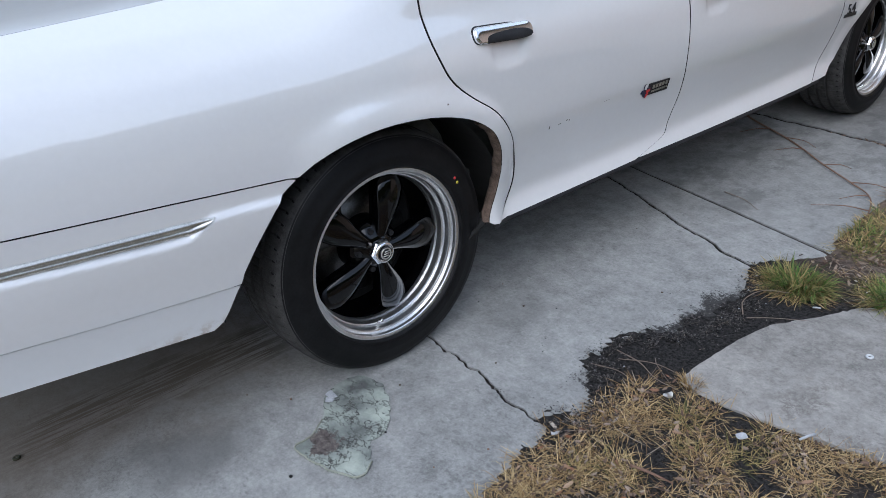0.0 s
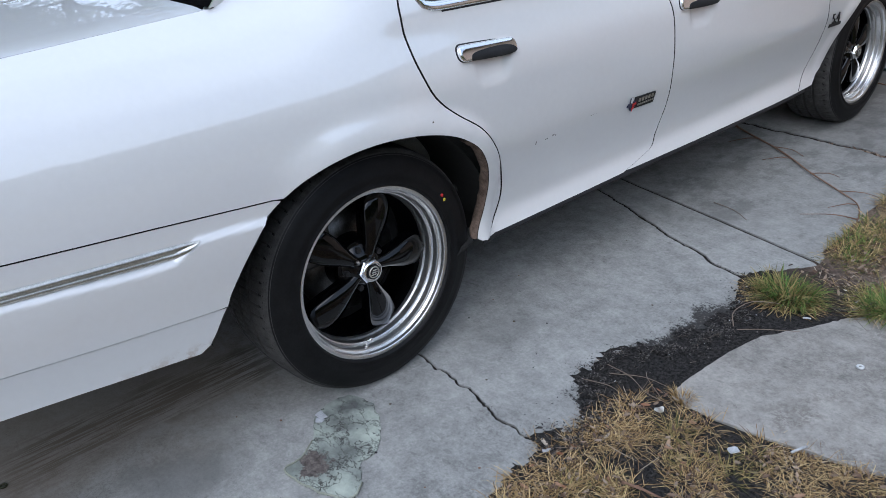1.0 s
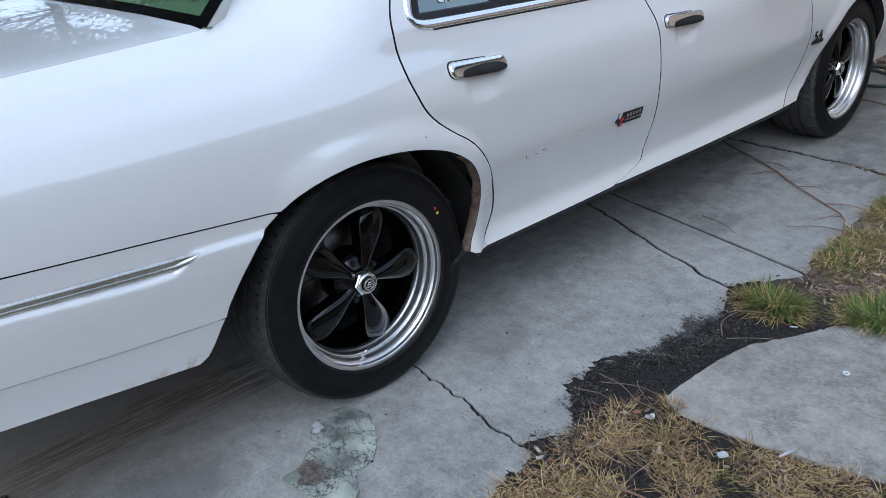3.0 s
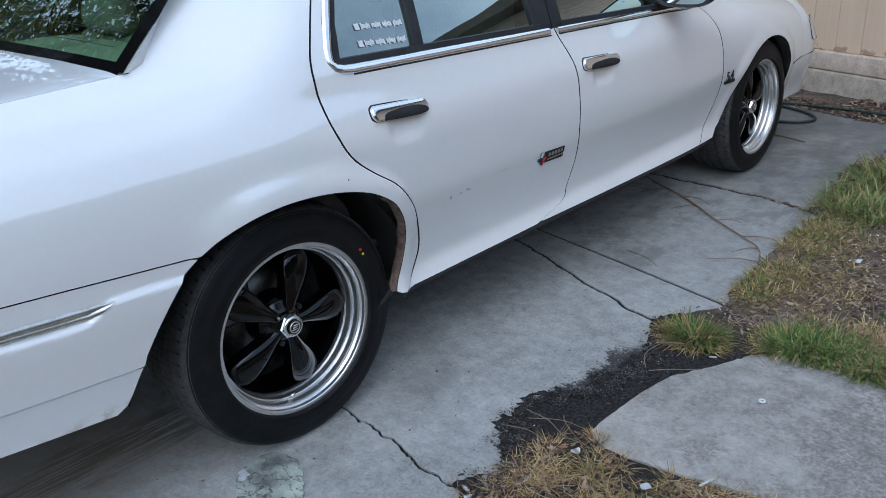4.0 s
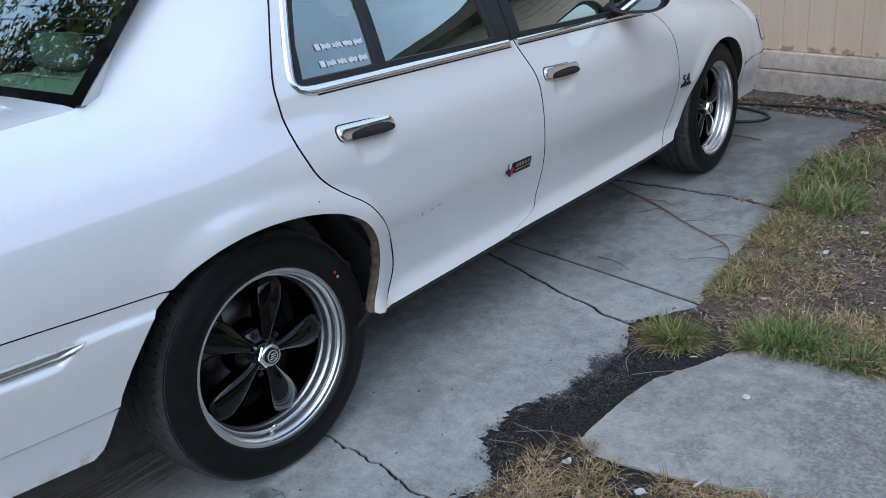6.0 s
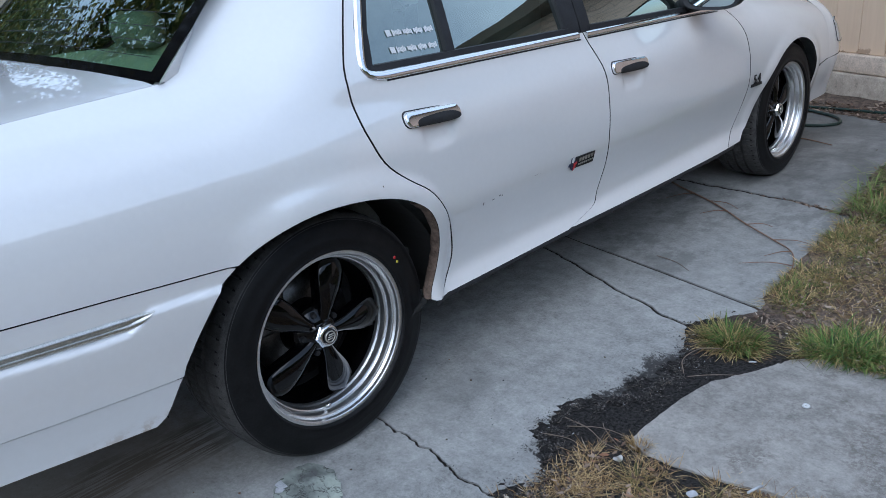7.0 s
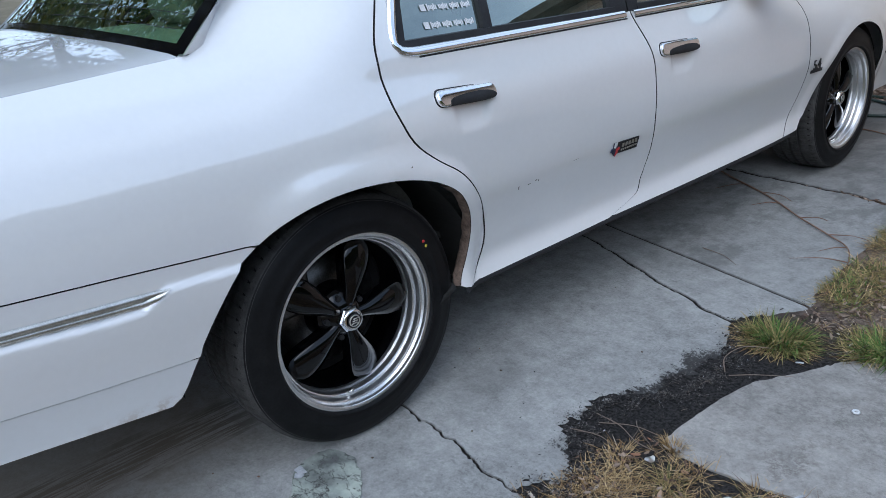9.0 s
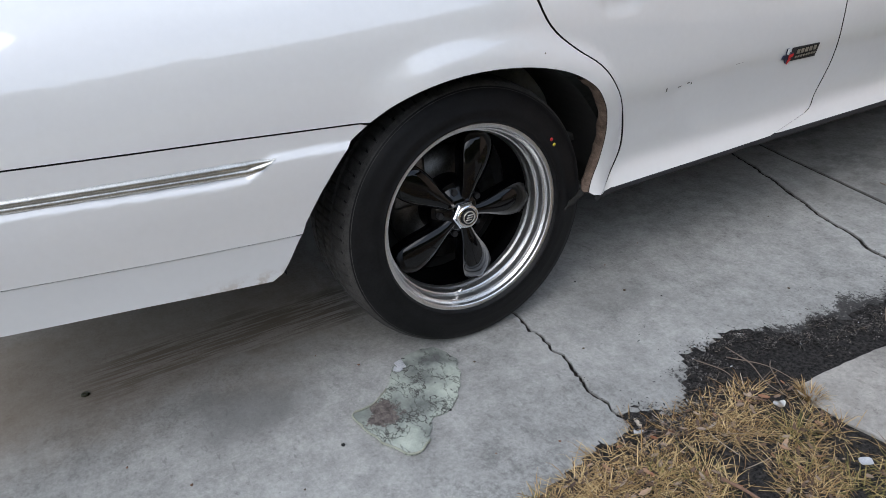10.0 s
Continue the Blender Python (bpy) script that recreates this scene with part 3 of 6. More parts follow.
HN = Vector((HX.y, -HX.x, 0))
CORNER = Vector((1.655, 4.215, 0))


def at_house(along, out, z):
    p = CORNER + HX * along + HN * out
    return (p.x, p.y, z)


def house_box(a0, a1, o0, o1, z0, z1, bevel=0.0):
    return box((a1 - a0, o1 - o0, z1 - z0), at_house((a0 + a1) / 2, (o0 + o1) / 2, (z0 + z1) / 2), TURN_H, bevel)


wall_brick = tagged(link("wall_brick", house_box(0.006, 3.6, -0.30, -0.010, 0.21, 2.50), M_MORTAR, None, "", False), "pale pink brick house wall with long slim bricks", "wall", kind="structure")
bm = house_box(0.0, 3.6, -0.30, 0.004, -0.25, 0.212, 0.012)
tagged(link("foundation", bm, M_STEM, None, "", False), "weathered concrete foundation under the brick wall", "foundation", kind="structure")

wall_siding = thing("wall_siding", "tan painted vertical board siding with peeling lower edge", "wall", kind="structure")
SET = -0.30
a = 0.10
while a > -5.0:
    wide = 0.205 if a < 0 else 0.12
    bm = house_box(a - wide + 0.0035, a, SET - 0.03, SET, 0.288 + 0.006 * rng.random(), 2.50, 0.003)
    part("board", bm, M_SIDING, wall_siding, "", False)
    a -= wide
part("backing", house_box(-5.0, 0.12, SET - 0.2, SET - 0.008, 0.285, 2.50), M_SIDING, wall_siding, "", False)

sill = thing("sill", "rough concrete sill with a smooth painted ledge below the siding", "sill", kind="structure")
part("ledge", house_box(-5.0, 0.0, SET - 0.2, SET + 0.035, 0.155, 0.285, 0.012), M_STEM, sill)
part("footing", house_box(-5.0, 0.0, SET - 0.2, SET + 0.055, -0.2, 0.152, 0.014), M_FOOT, sill)
tagged(link("ceiling", house_box(-5.2, 3.8, -2.5, 0.36, 2.50, 2.64), M_BARK, None, "", False), "dark brown roof eave above the house front", "eave", kind="structure")

# ---- the car ----
car = thing("sedan_car", "white four-door sedan with black five-spoke wheels, parked on the driveway", "car")

ARCH_R = [(y, z + 0.004) for y, z in [(-0.262, 0.653), (-0.205, 0.680), (-0.124, 0.703), (-0.028, 0.711), (0.073, 0.705), (0.163, 0.688), (0.243, 0.660), (0.308, 0.618), (0.340, 0.574), (0.359, 0.527), (0.368, 0.467), (0.356, 0.395), (0.318, 0.334)]]
ARCH_B = [(-0.268, 0.652), (-0.321, 0.617), (-0.383, 0.545), (-0.437, 0.467)]
ARCH_F = [(2.36, 0.312), (2.465, 0.385), (2.54, 0.490), (2.61, 0.565), (2.70, 0.630), (2.80, 0.674), (2.913, 0.692), (3.03, 0.681), (3.13, 0.640), (3.195, 0.57), (3.225, 0.48), (3.23, 0.39), (3.22, 0.30)]
GAP_D = [(0.356, 0.322), (0.402, 0.352), (0.436, 0.395), (0.444, 0.45), (0.421, 0.533), (0.380, 0.607), (0.330, 0.666), (0.262, 0.714), (0.196, 0.775), (0.163, 0.845), (0.153, 0.90), (0.152, 0.955), (0.162, 1.013), (0.201, 1.088), (0.254, 1.178), (0.304, 1.26), (0.375, 1.362)]
GAP_B = [(1.02, 0.328), (1.10, 0.343), (1.165, 0.357), (1.192, 0.372), (1.201, 0.40), (1.215, 0.435), (1.227, 0.49), (1.225, 0.53), (1.219, 0.60), (1.221, 0.70), (1.210, 0.81), (1.184, 0.89), (1.150, 0.966)]
GAP_F = [(2.225, 0.312), (2.298, 0.375), (2.362, 0.462), (2.372, 0.58), (2.362, 0.70), (2.335, 0.80), (2.27, 0.885), (2.18, 0.938)]
ARCHES = np.array([tuple(p) for p in curve(ARCH_R, 0.02)] + [tuple(p) for p in curve(ARCH_F[1:-1], 0.02)])

SIDE = [(0.28, 0.972), (0.315, 0.969), (0.332, 0.961), (0.354, 0.945), (0.37, 0.940), (0.41, 0.942), (0.45, 0.949), (0.50, 0.962), (0.54, 0.974), (0.57, 0.982), (0.60, 0.986), (0.66, 0.988), (0.72, 0.987), (0.79, 0.985), (0.83, 0.980), (0.86, 0.9705), (0.89, 0.957), (0.92, 0.943), (0.96, 0.928), (0.985, 0.920)]
SHOULDER = [(0.28, 0.962), (0.44, 0.972), (0.58, 0.986), (0.72, 0.985), (0.80, 0.976), (0.86, 0.960), (0.91, 0.935), (0.95, 0.902), (0.985, 0.860), (1.015, 0.812), (1.045, 0.745), (1.10, 0.71), (1.40, 0.52)]
GLASS = [(0.90, 0.958), (0.97, 0.930), (1.05, 0.893), (1.20, 0.815), (1.40, 0.70)]
FENDER = [(0.25, 0.955), (0.31, 0.956), (0.332, 0.950), (0.358, 0.938), (0.41, 0.940), (0.45, 0.947), (0.50, 0.960), (0.55, 0.975), (0.60, 0.983), (0.70, 0.980), (0.78, 0.962), (0.84, 0.930), (0.89, 0.875), (0.93, 0.79), (0.97, 0.70)]


def belt(y):
    return 0.985 - 0.024 * (y - 0.2) if y < 1.9 else 0.944 - 0.05 * (y - 1.9)


def taper(y):
    v = 0.0
    if y < -0.1:
        v += 0.055 * ((-0.1 - y) / 1.25) ** 2
    if y > 1.4:
        v += 0.034 * ((y - 1.4) / 1.5) ** 1.4
    return v


def side_x(y, z):
    """Half the car's width at y along it and z over the ground."""
    body = soft_lin(z, SIDE)
    up = soft_lin(z, GLASS)
    body = body if z < 0.93 else body + (up - body) * smooth(0.93, 0.99, z)
    lean = y - 0.9 * max(0, z - 1.045)
    if lean < 0.16:
        w = smooth(-0.26, 0.14, lean)
        body = soft_lin(z, SHOULDER) * (1 - w) + body * w
    if y > 2.0:
        fz = z + 0.10 * max(0, y - 2.5) ** 1.6
        body += (soft_lin(fz, FENDER) - body) * smooth(2.0, 2.6, y)
    x = body - taper(y)
    if z < 0.85 and (y < 0.6 or y > 2.2):
        d = float(np.min(np.hypot(ARCHES[:, 0] - y, ARCHES[:, 1] - z)))
        x += (0.020 * smooth(-0.30, -0.10, y) if y < 1 else 0.007) * (1 - smooth(0.030, 0.068, d))
    return x


def bumper_x(y, z):
    x = soft_lin(z, SHOULDER) - taper(y) - 0.002
    ledge = lin(y, [(-1.4, 0.668), (-0.88, 0.634), (-0.60, 0.606), (-0.53, 0.604), (-0.475, 0.631), (-0.417, 0.629), (-0.3, 0.621)])
    x += 0.013 * smooth(ledge + 0.006, ledge - 0.004, z)
    crease = lin(y, [(-1.4, 0.536), (-0.987, 0.503), (-0.70, 0.476), (-0.425, 0.453)])
    if z < crease:
        x -= 0.003 + 0.13 * (crease - z)
    return x


def panel(name, loop, label="", step=0.026, fn=side_x, depth=-0.02, mat=None):
    def put(y, z):
        return (fn(y, z), y, z)
    ob = part(name, sheet(loop, step, put, (depth, 0, 0), 0.45, mat is None), mat or M_PAINT, car, label)
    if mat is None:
        # turned-back edges near black, shade of the panel gaps put into colour
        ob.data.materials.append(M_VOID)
    twin = ob.copy()
    scene.collection.objects.link(twin)
    twin.parent = car
    twin.scale = (-1, 1, 1)
    return ob


G = 0.0034
arch_r, gap_d, gap_b, gap_f = curve(ARCH_R, 0.015), curve(GAP_D, 0.02), curve(GAP_B, 0.02), curve(GAP_F, 0.02)
split = [(-1.30, 0.752), (-0.924, 0.715), (-0.55, 0.684), (-0.262, 0.657)]

# rear quarter panel
loop = arch_r + straight([(0.318, 0.338), (0.331, 0.329), (0.356 - G, 0.323)], 0.02)[1:] + [Vector((p.x - G, p.y)) for p in gap_d[1:]]
loop += straight([(0.37, 1.362), (0.16, 1.362), (-0.055, 1.19), (-0.190, 1.058), (-0.235, 1.043), (-1.30, 1.0), (-1.33, 0.90), (-1.30, 0.755)], 0.03)[:-1]
loop += [Vector((p.x, p.y + 0.002)) for p in straight(split, 0.03)[:-1]]
quarter = panel("quarter_panel", loop, "white painted quarter panel with a flared wheel arch")

# rear bumper cover, and the valance below its groove
crease = [(-1.33, 0.532), (-0.987, 0.504), (-0.70, 0.476), (-0.440, 0.454)]
loop = curve(ARCH_B[:4], 0.015)[:-1] + [Vector((-0.438, 0.4565))] + [Vector((p.x, p.y + 0.0012)) for p in straight(crease[::-1], 0.02)[1:]]
loop += straight([(-1.335, 0.56), (-1.34, 0.60), (-1.30, 0.748)], 0.025)
loop += [Vector((p.x, p.y - 0.002)) for p in straight(split, 0.02)[1:-1]]
bumper = panel("rear_bumper", loop, "white plastic bumper cover", 0.0068, bumper_x)
loop = [Vector((-0.440, 0.4520))] + straight([(-0.447, 0.441), (-0.472, 0.394), (-0.488, 0.370), (-0.512, 0.356), (-0.77, 0.383), (-1.014, 0.405), (-1.31, 0.434), (-1.325, 0.52)], 0.015)
loop += [Vector((p.x, p.y - 0.0012)) for p in straight(crease, 0.02)[:-1]]
panel("rear_valance", loop, "white lower bumper with dirt at its corner", 0.016, bumper_x)

# doors, with a shallow cup pressed in below each handle
CUPS = ((0.402, 0.822), (1.368, 0.794))


def door_x(y, z):
    dent = 0.0
    for cy, cz in CUPS:
        d = max(abs(y - cy) / 0.062, abs(z - cz) / 0.046)
        if d < 1.2:
            r = (abs((y - cy) / 0.062) ** 4 + abs((z - cz) / 0.046) ** 4) ** 0.25
            dent = 0.009 * smooth(1.08, 0.72, r)
    return side_x(y, z) - dent


loop = [Vector((p.x + G, p.y)) for p in gap_d]
loop += straight([(0.41, 1.362), (0.336, 1.258), (0.290, 1.183), (0.242, 1.10), (0.218, 1.036), (0.213, 1.0), (0.222, 0.986)], 0.02) + [Vector((y, belt(y))) for y in np.arange(0.25, 1.13, 0.03)]
loop += [Vector((p.x - G, p.y)) for p in gap_b[::-1]] + straight([(1.0, 0.325), (0.37, 0.322)], 0.03)
door_rear = panel("rear_door", loop, "", 0.014, door_x)
loop = [Vector((p.x + G, p.y)) for p in gap_b] + [Vector((y, belt(y))) for y in np.arange(1.17, 2.15, 0.03)]
loop += [Vector((p.x - G, p.y)) for p in gap_f[::-1]] + straight([(2.2, 0.312), (1.04, 0.326)], 0.03)
door_front = panel("front_door", loop, "", 0.015, door_x)

# front fender
loop = [Vector((p.x + G, p.y)) for p in gap_f] + straight([(2.2, 0.946), (2.6, 0.943), (3.0, 0.90), (3.28, 0.856), (3.42, 0.824), (3.42, 0.30), (3.22, 0.30)], 0.03)
loop += curve(ARCH_F[::-1], 0.015)[1:] + straight([(2.35, 0.311), (2.235, 0.312)], 0.03)[1:]
panel("front_fender", loop, "white front fender with a round wheel arch", depth=-0.007)


def skin(name, fn, nu, nv, mat, parent, label="", thick=0.0):
    """A smooth patch from fn(u, v), u and v from 0 to 1."""
    bm = bmesh.new()
    g = [[bm.verts.new(fn(i / nu, j / nv)) for i in range(nu + 1)] for j in range(nv + 1)]
    for j in range(nv):
        for i in range(nu):
            bm.faces.new((g[j][i], g[j][i + 1], g[j + 1][i + 1], g[j + 1][i]))
    return part(name, bm, mat, parent, label)


HOOD_Z = [(2.2, 0.948), (2.6, 0.945), (3.0, 0.902), (3.28, 0.858), (3.42, 0.826), (3.60, 0.785)]


def nose(u, v):
    """Bumper and nose in plan arcs; the last rows fold back over the top."""
    f = min(1.0, v / 0.72)
    z = 0.30 + 0.525 * f
    t = (u * 2 - 1) * math.pi / 2
    wd = side_x(3.40, z) + 0.0015
    ln = 0.50 * (1 - 0.42 * smooth(0.52, 0.84, z)) * (0.92 + 0.08 * smooth(0.24, 0.40, z))
    c, s = math.cos(t), math.sin(t)
    x, y = wd * math.copysign(abs(s) ** 0.62, s), ln * abs(c) ** 0.62
    back = max(0.0, (v - 0.72) / 0.28)
    return (x, 3.402 + y * (1 - back), z + back * 0.03 * (1 - (x / wd) ** 2))


nose_cover = skin("front_bumper", nose, 60, 30, M_PAINT, car, "white rounded front bumper and nose")
seam = [(side_x(y, 0.50) + 0.0005, y, 0.50 + 0.02 * (y - 3.26) / 0.14) for y in (3.27, 3.31, 3.35, 3.39)] + [nose(u, 0.302) for u in (0.965, 0.94, 0.91, 0.88, 0.84, 0.80, 0.76)]
part("seam", tube(curve3(seam, 0.02), 0.0028, 6), M_VOID, nose_cover, "dark seam above the bumper")


def hood(u, v):
    y = 2.22 + 1.20 * v
    ze = lin(y, HOOD_Z)
    half = side_x(y, ze)
    s = u * 2 - 1
    return (half * s, y, ze + (0.055 - 0.025 * v) * (1 - abs(s) ** 2.2))


skin("hood", hood, 30, 24, M_PAINT, car)


def roof(u, v):
    s = u * 2 - 1
    y = 0.10 + 1.52 * v
    return (0.705 * s, y, 1.36 + 0.078 * (1 - abs(s) ** 2.5) * (1 - 0.55 * (v * 2 - 1) ** 2))


skin("roof", roof, 24, 24, M_PAINT, car)


def deck(u, v):
    s = u * 2 - 1
    ye = -0.238 - 1.075 * v
    y = ye - 0.06 * (1 - s * s) * (1 - v)
    ze = 1.0445 - 0.043 * v
    return ((side_x(ye, ze - 0.0005) + 0.0012) * s, y, ze + 0.024 * (1 - s * s) - (0.0014 if abs(s) > 0.999 else -0.001))


skin("trunk_lid", deck, 30, 24, M_PAINT, car, "white trunk lid")


def tail(u, v):
    t = (u * 2 - 1) * math.pi / 2
    z = 0.43 + 0.575 * min(1.0, v / 0.85)
    back = max(0.0, (v - 0.85) / 0.15)
    wd = (bumper_x(-1.30, z) if z < 0.74 else side_x(-1.30, z)) - 0.004
    c, s = math.cos(t), math.sin(t)
    return (wd * math.copysign(abs(s) ** 0.5, s), -1.30 - 0.10 * abs(c) ** 0.5 * (1 - back), z + 0.019 * back * (1 - abs(s)))


skin("tail", tail, 40, 20, M_PAINT, car, "white rear end of the car")


def rear_window(u, v):
    s = u * 2 - 1
    half = 0.752 - 0.115 * v
    bow = 1 - s * s
    return (half * s, -0.250 - 0.035 * bow * (1 - v) + 0.40 * v, 1.046 + 0.022 * bow + 0.335 * v)


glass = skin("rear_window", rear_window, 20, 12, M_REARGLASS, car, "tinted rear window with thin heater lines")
glass.visible_shadow = False


def border(u0, u1, v0, v1, lift, mat, name, par, label=""):
    def fn(u, v):
        p = Vector(rear_window(u0 + (u1 - u0) * u, v0 + (v1 - v0) * v))
        return p + Vector((0, -0.64, 0.77)) * lift
    return skin(name, fn, 20, 4, mat, par, label)


border(0, 1, -0.02, 0.048, 0.003, M_CERAMIC, "bottom_border", glass, "black painted border")
border(0.978, 1.012, 0.0, 1.0, 0.004, M_CERAMIC, "side_border", glass)
border(-0.012, 0.022, 0.0, 1.0, 0.004, M_CERAMIC, "side_border", glass)


def pillar_fill(side):
    """The white fillet between the rear window and the quarter panel."""
    def fn(u, v):
        z = 1.0445 + 0.3175 * v
        a = Vector(rear_window(1.010, (z - 1.046) / 0.335))
        y = lin(z, [(1.043, -0.235), (1.058, -0.190), (1.19, -0.055), (1.362, 0.16)])
        b = Vector((side_x(y, z), y, z))
        p = a.lerp(b, u) + Vector((0.35, -0.5, 0.6)) * 0.002 * math.sin(math.pi * u)
        return (p.x * side, p.y, p.z)
    return fn


skin("window_moulding", pillar_fill(1), 6, 24, M_PAINT, car)
skin("window_moulding", pillar_fill(-1), 6, 24, M_PAINT, car)
for k in range(9):
    v = 0.12 + 0.085 * k
    border(0.05, 0.95, v, v + 0.0035, 0.002, M_BLACKMATT, "heater_line", glass)


def windshield(u, v):
    s = u * 2 - 1
    half = 0.80 - 0.13 * v
    bow = 1 - s * s
    return (half * s, 2.22 + 0.12 * bow - 0.66 * v, 0.955 + 0.03 * bow + 0.41 * v)


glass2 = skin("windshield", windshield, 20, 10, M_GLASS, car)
glass2.visible_shadow = False


# side windows, their frames and bright trim
def glass_x(y, z):
    return side_x(y, z) - 0.022


def frame_x(y, z):
    return side_x(y, z) - 0.008


def window(name, loop, mat, fn, label="", depth=-0.004):
    ob = panel(name, loop, label, 0.04, fn, depth, mat)
    return ob


def quad(points, step=0.03):
    return straight(points + [points[0]], step)[:-1]


for nm, pts in (("quarter_glass", [(0.225, belt(0.2)), (0.545, belt(0.54)), (0.585, 1.14), (0.600, 1.23), (0.61, 1.362), (0.47, 1.362), (0.36, 1.25), (0.27, 1.09)]),
                ("rear_door_glass", [(0.545, belt(0.54)), (1.085, belt(1.08)), (1.10, 1.17), (1.10, 1.362), (0.605, 1.362), (0.595, 1.23), (0.580, 1.14)]),
                ("front_door_glass", [(1.20, belt(1.2)), (2.05, belt(2.05)), (1.64, 1.345), (1.24, 1.362), (1.225, 1.15)])):
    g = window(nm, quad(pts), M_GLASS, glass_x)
    g.visible_shadow = False
    if nm == "quarter_glass":
        side_glass = g
window("window_divider", quad([(0.524, belt(0.5)), (0.556, belt(0.5)), (0.588, 1.12), (0.606, 1.222), (0.618, 1.362), (0.586, 1.362), (0.572, 1.226), (0.560, 1.138)]), M_BLACKMATT, frame_x, "black window divider bar", -0.02)
window("pillar_trim", quad([(1.070, belt(1.08)), (1.146, belt(1.14)), (1.172, 1.151), (1.185, 1.362), (1.09, 1.362), (1.083, 1.162)]), M_BLACKMATT, frame_x, "black door pillar trim", -0.03)
window("pillar_trim", quad([(1.152, belt(1.15)), (1.208, belt(1.2)), (1.232, 1.143), (1.245, 1.362), (1.191, 1.362), (1.178, 1.151)]), M_BLACKMATT, frame_x, "black door pillar trim", -0.03)
window("belt_seal", quad([(0.225, belt(0.2) + 0.002), (1.09, belt(1.09) + 0.002), (1.09, belt(1.09) + 0.022), (0.225, belt(0.2) + 0.022)]), M_BLACKMATT, lambda y, z: side_x(y, z) - 0.004, "black rubber window seal", -0.02)
window("belt_seal", quad([(1.20, belt(1.2) + 0.002), (2.08, belt(2.08) + 0.002), (2.08, belt(2.08) + 0.022), (1.20, belt(1.2) + 0.022)]), M_BLACKMATT, lambda y, z: side_x(y, z) - 0.004, "black rubber window seal", -0.02)
window("door_frame_seal", quad([(0.226, 0.99), (0.252, 0.99), (0.285, 1.088), (0.332, 1.174), (0.378, 1.25), (0.46, 1.362), (0.445, 1.362), (0.362, 1.252), (0.315, 1.176), (0.268, 1.09)]), M_BLACKMATT, lambda y, z: side_x(y, z) - 0.006, "", -0.02)
window("roof_rail", quad([(0.36, 1.345), (1.66, 1.335), (1.58, 1.385), (0.37, 1.39)]), M_PAINT, side_x, "", -0.03)
window("windshield_pillar", quad([(2.06, belt(2.06)), (2.24, 0.945), (1.66, 1.38), (1.60, 1.36)]), M_PAINT, side_x, "", -0.04)


def strip(name, path, width, mat, label, proud=0.004, n=7):
    """A rounded bright strip that follows the body side along (y, z) points."""
    pts = [Vector(p) for p in path]
    bm = bmesh.new()
    rows = []
    for i, p in enumerate(pts):
        d = (pts[min(i + 1, len(pts) - 1)] - pts[max(i - 1, 0)]).normalized()
        s = Vector((-d.y, d.x))
        row = []
        for k in range(n):
            a = math.pi * k / (n - 1)
            q = p + s * (width / 2) * math.cos(a)
            row.append(bm.verts.new((side_x(q.x, q.y) - 0.002 + (proud + 0.004) * math.sin(a), q.x, q.y)))
        rows.append(row)
    for r1, r2 in zip(rows, rows[1:]):
        for k in range(n - 1):
            bm.faces.new((r1[k], r1[k + 1], r2[k + 1], r2[k]))
    bmesh.ops.recalc_face_normals(bm, faces=bm.faces)
    ob = part(name, bm, mat, car, label)
    twin = ob.copy()
    scene.collection.objects.link(twin)
    twin.parent, twin.scale = car, (-1, 1, 1)
    return ob


rear_trim = curve([(0.43, 1.355), (0.346, 1.254), (0.301, 1.179), (0.255, 1.094), (0.226, 1.032), (0.221, 1.005), (0.230, 0.990), (0.252, 0.982)], 0.012) + [Vector((y, belt(y) - 0.004)) for y in np.arange(0.28, 1.150, 0.04)]
strip("belt_trim", rear_trim, 0.024, M_CHROME, "chrome window trim", 0.006)
strip("belt_trim", [Vector((y, belt(y) - 0.004)) for y in np.arange(1.165, 2.12, 0.04)], 0.020, M_CHROME, "chrome window trim", 0.006)
strip("belt_dark_strip", [Vector((y, belt(y) - 0.0175)) for y in np.arange(0.28, 1.14, 0.05)], 0.006, M_BLACKMATT, "thin black strip under the trim", -0.001)
strip("belt_dark_strip", [Vector((y, belt(y) - 0.0165)) for y in np.arange(1.17, 2.12, 0.05)], 0.007, M_BLACKMATT, "thin black strip under the trim", -0.001)
strip("sill_seal", [Vector((y, lin(y, [(0.3, 0.318), (1.0, 0.318), (2.3, 0.303)]))) for y in np.arange(0.33, 2.32, 0.04)], 0.014, M_BLACKMATT, "black rubber strip under the doors", 0.0)


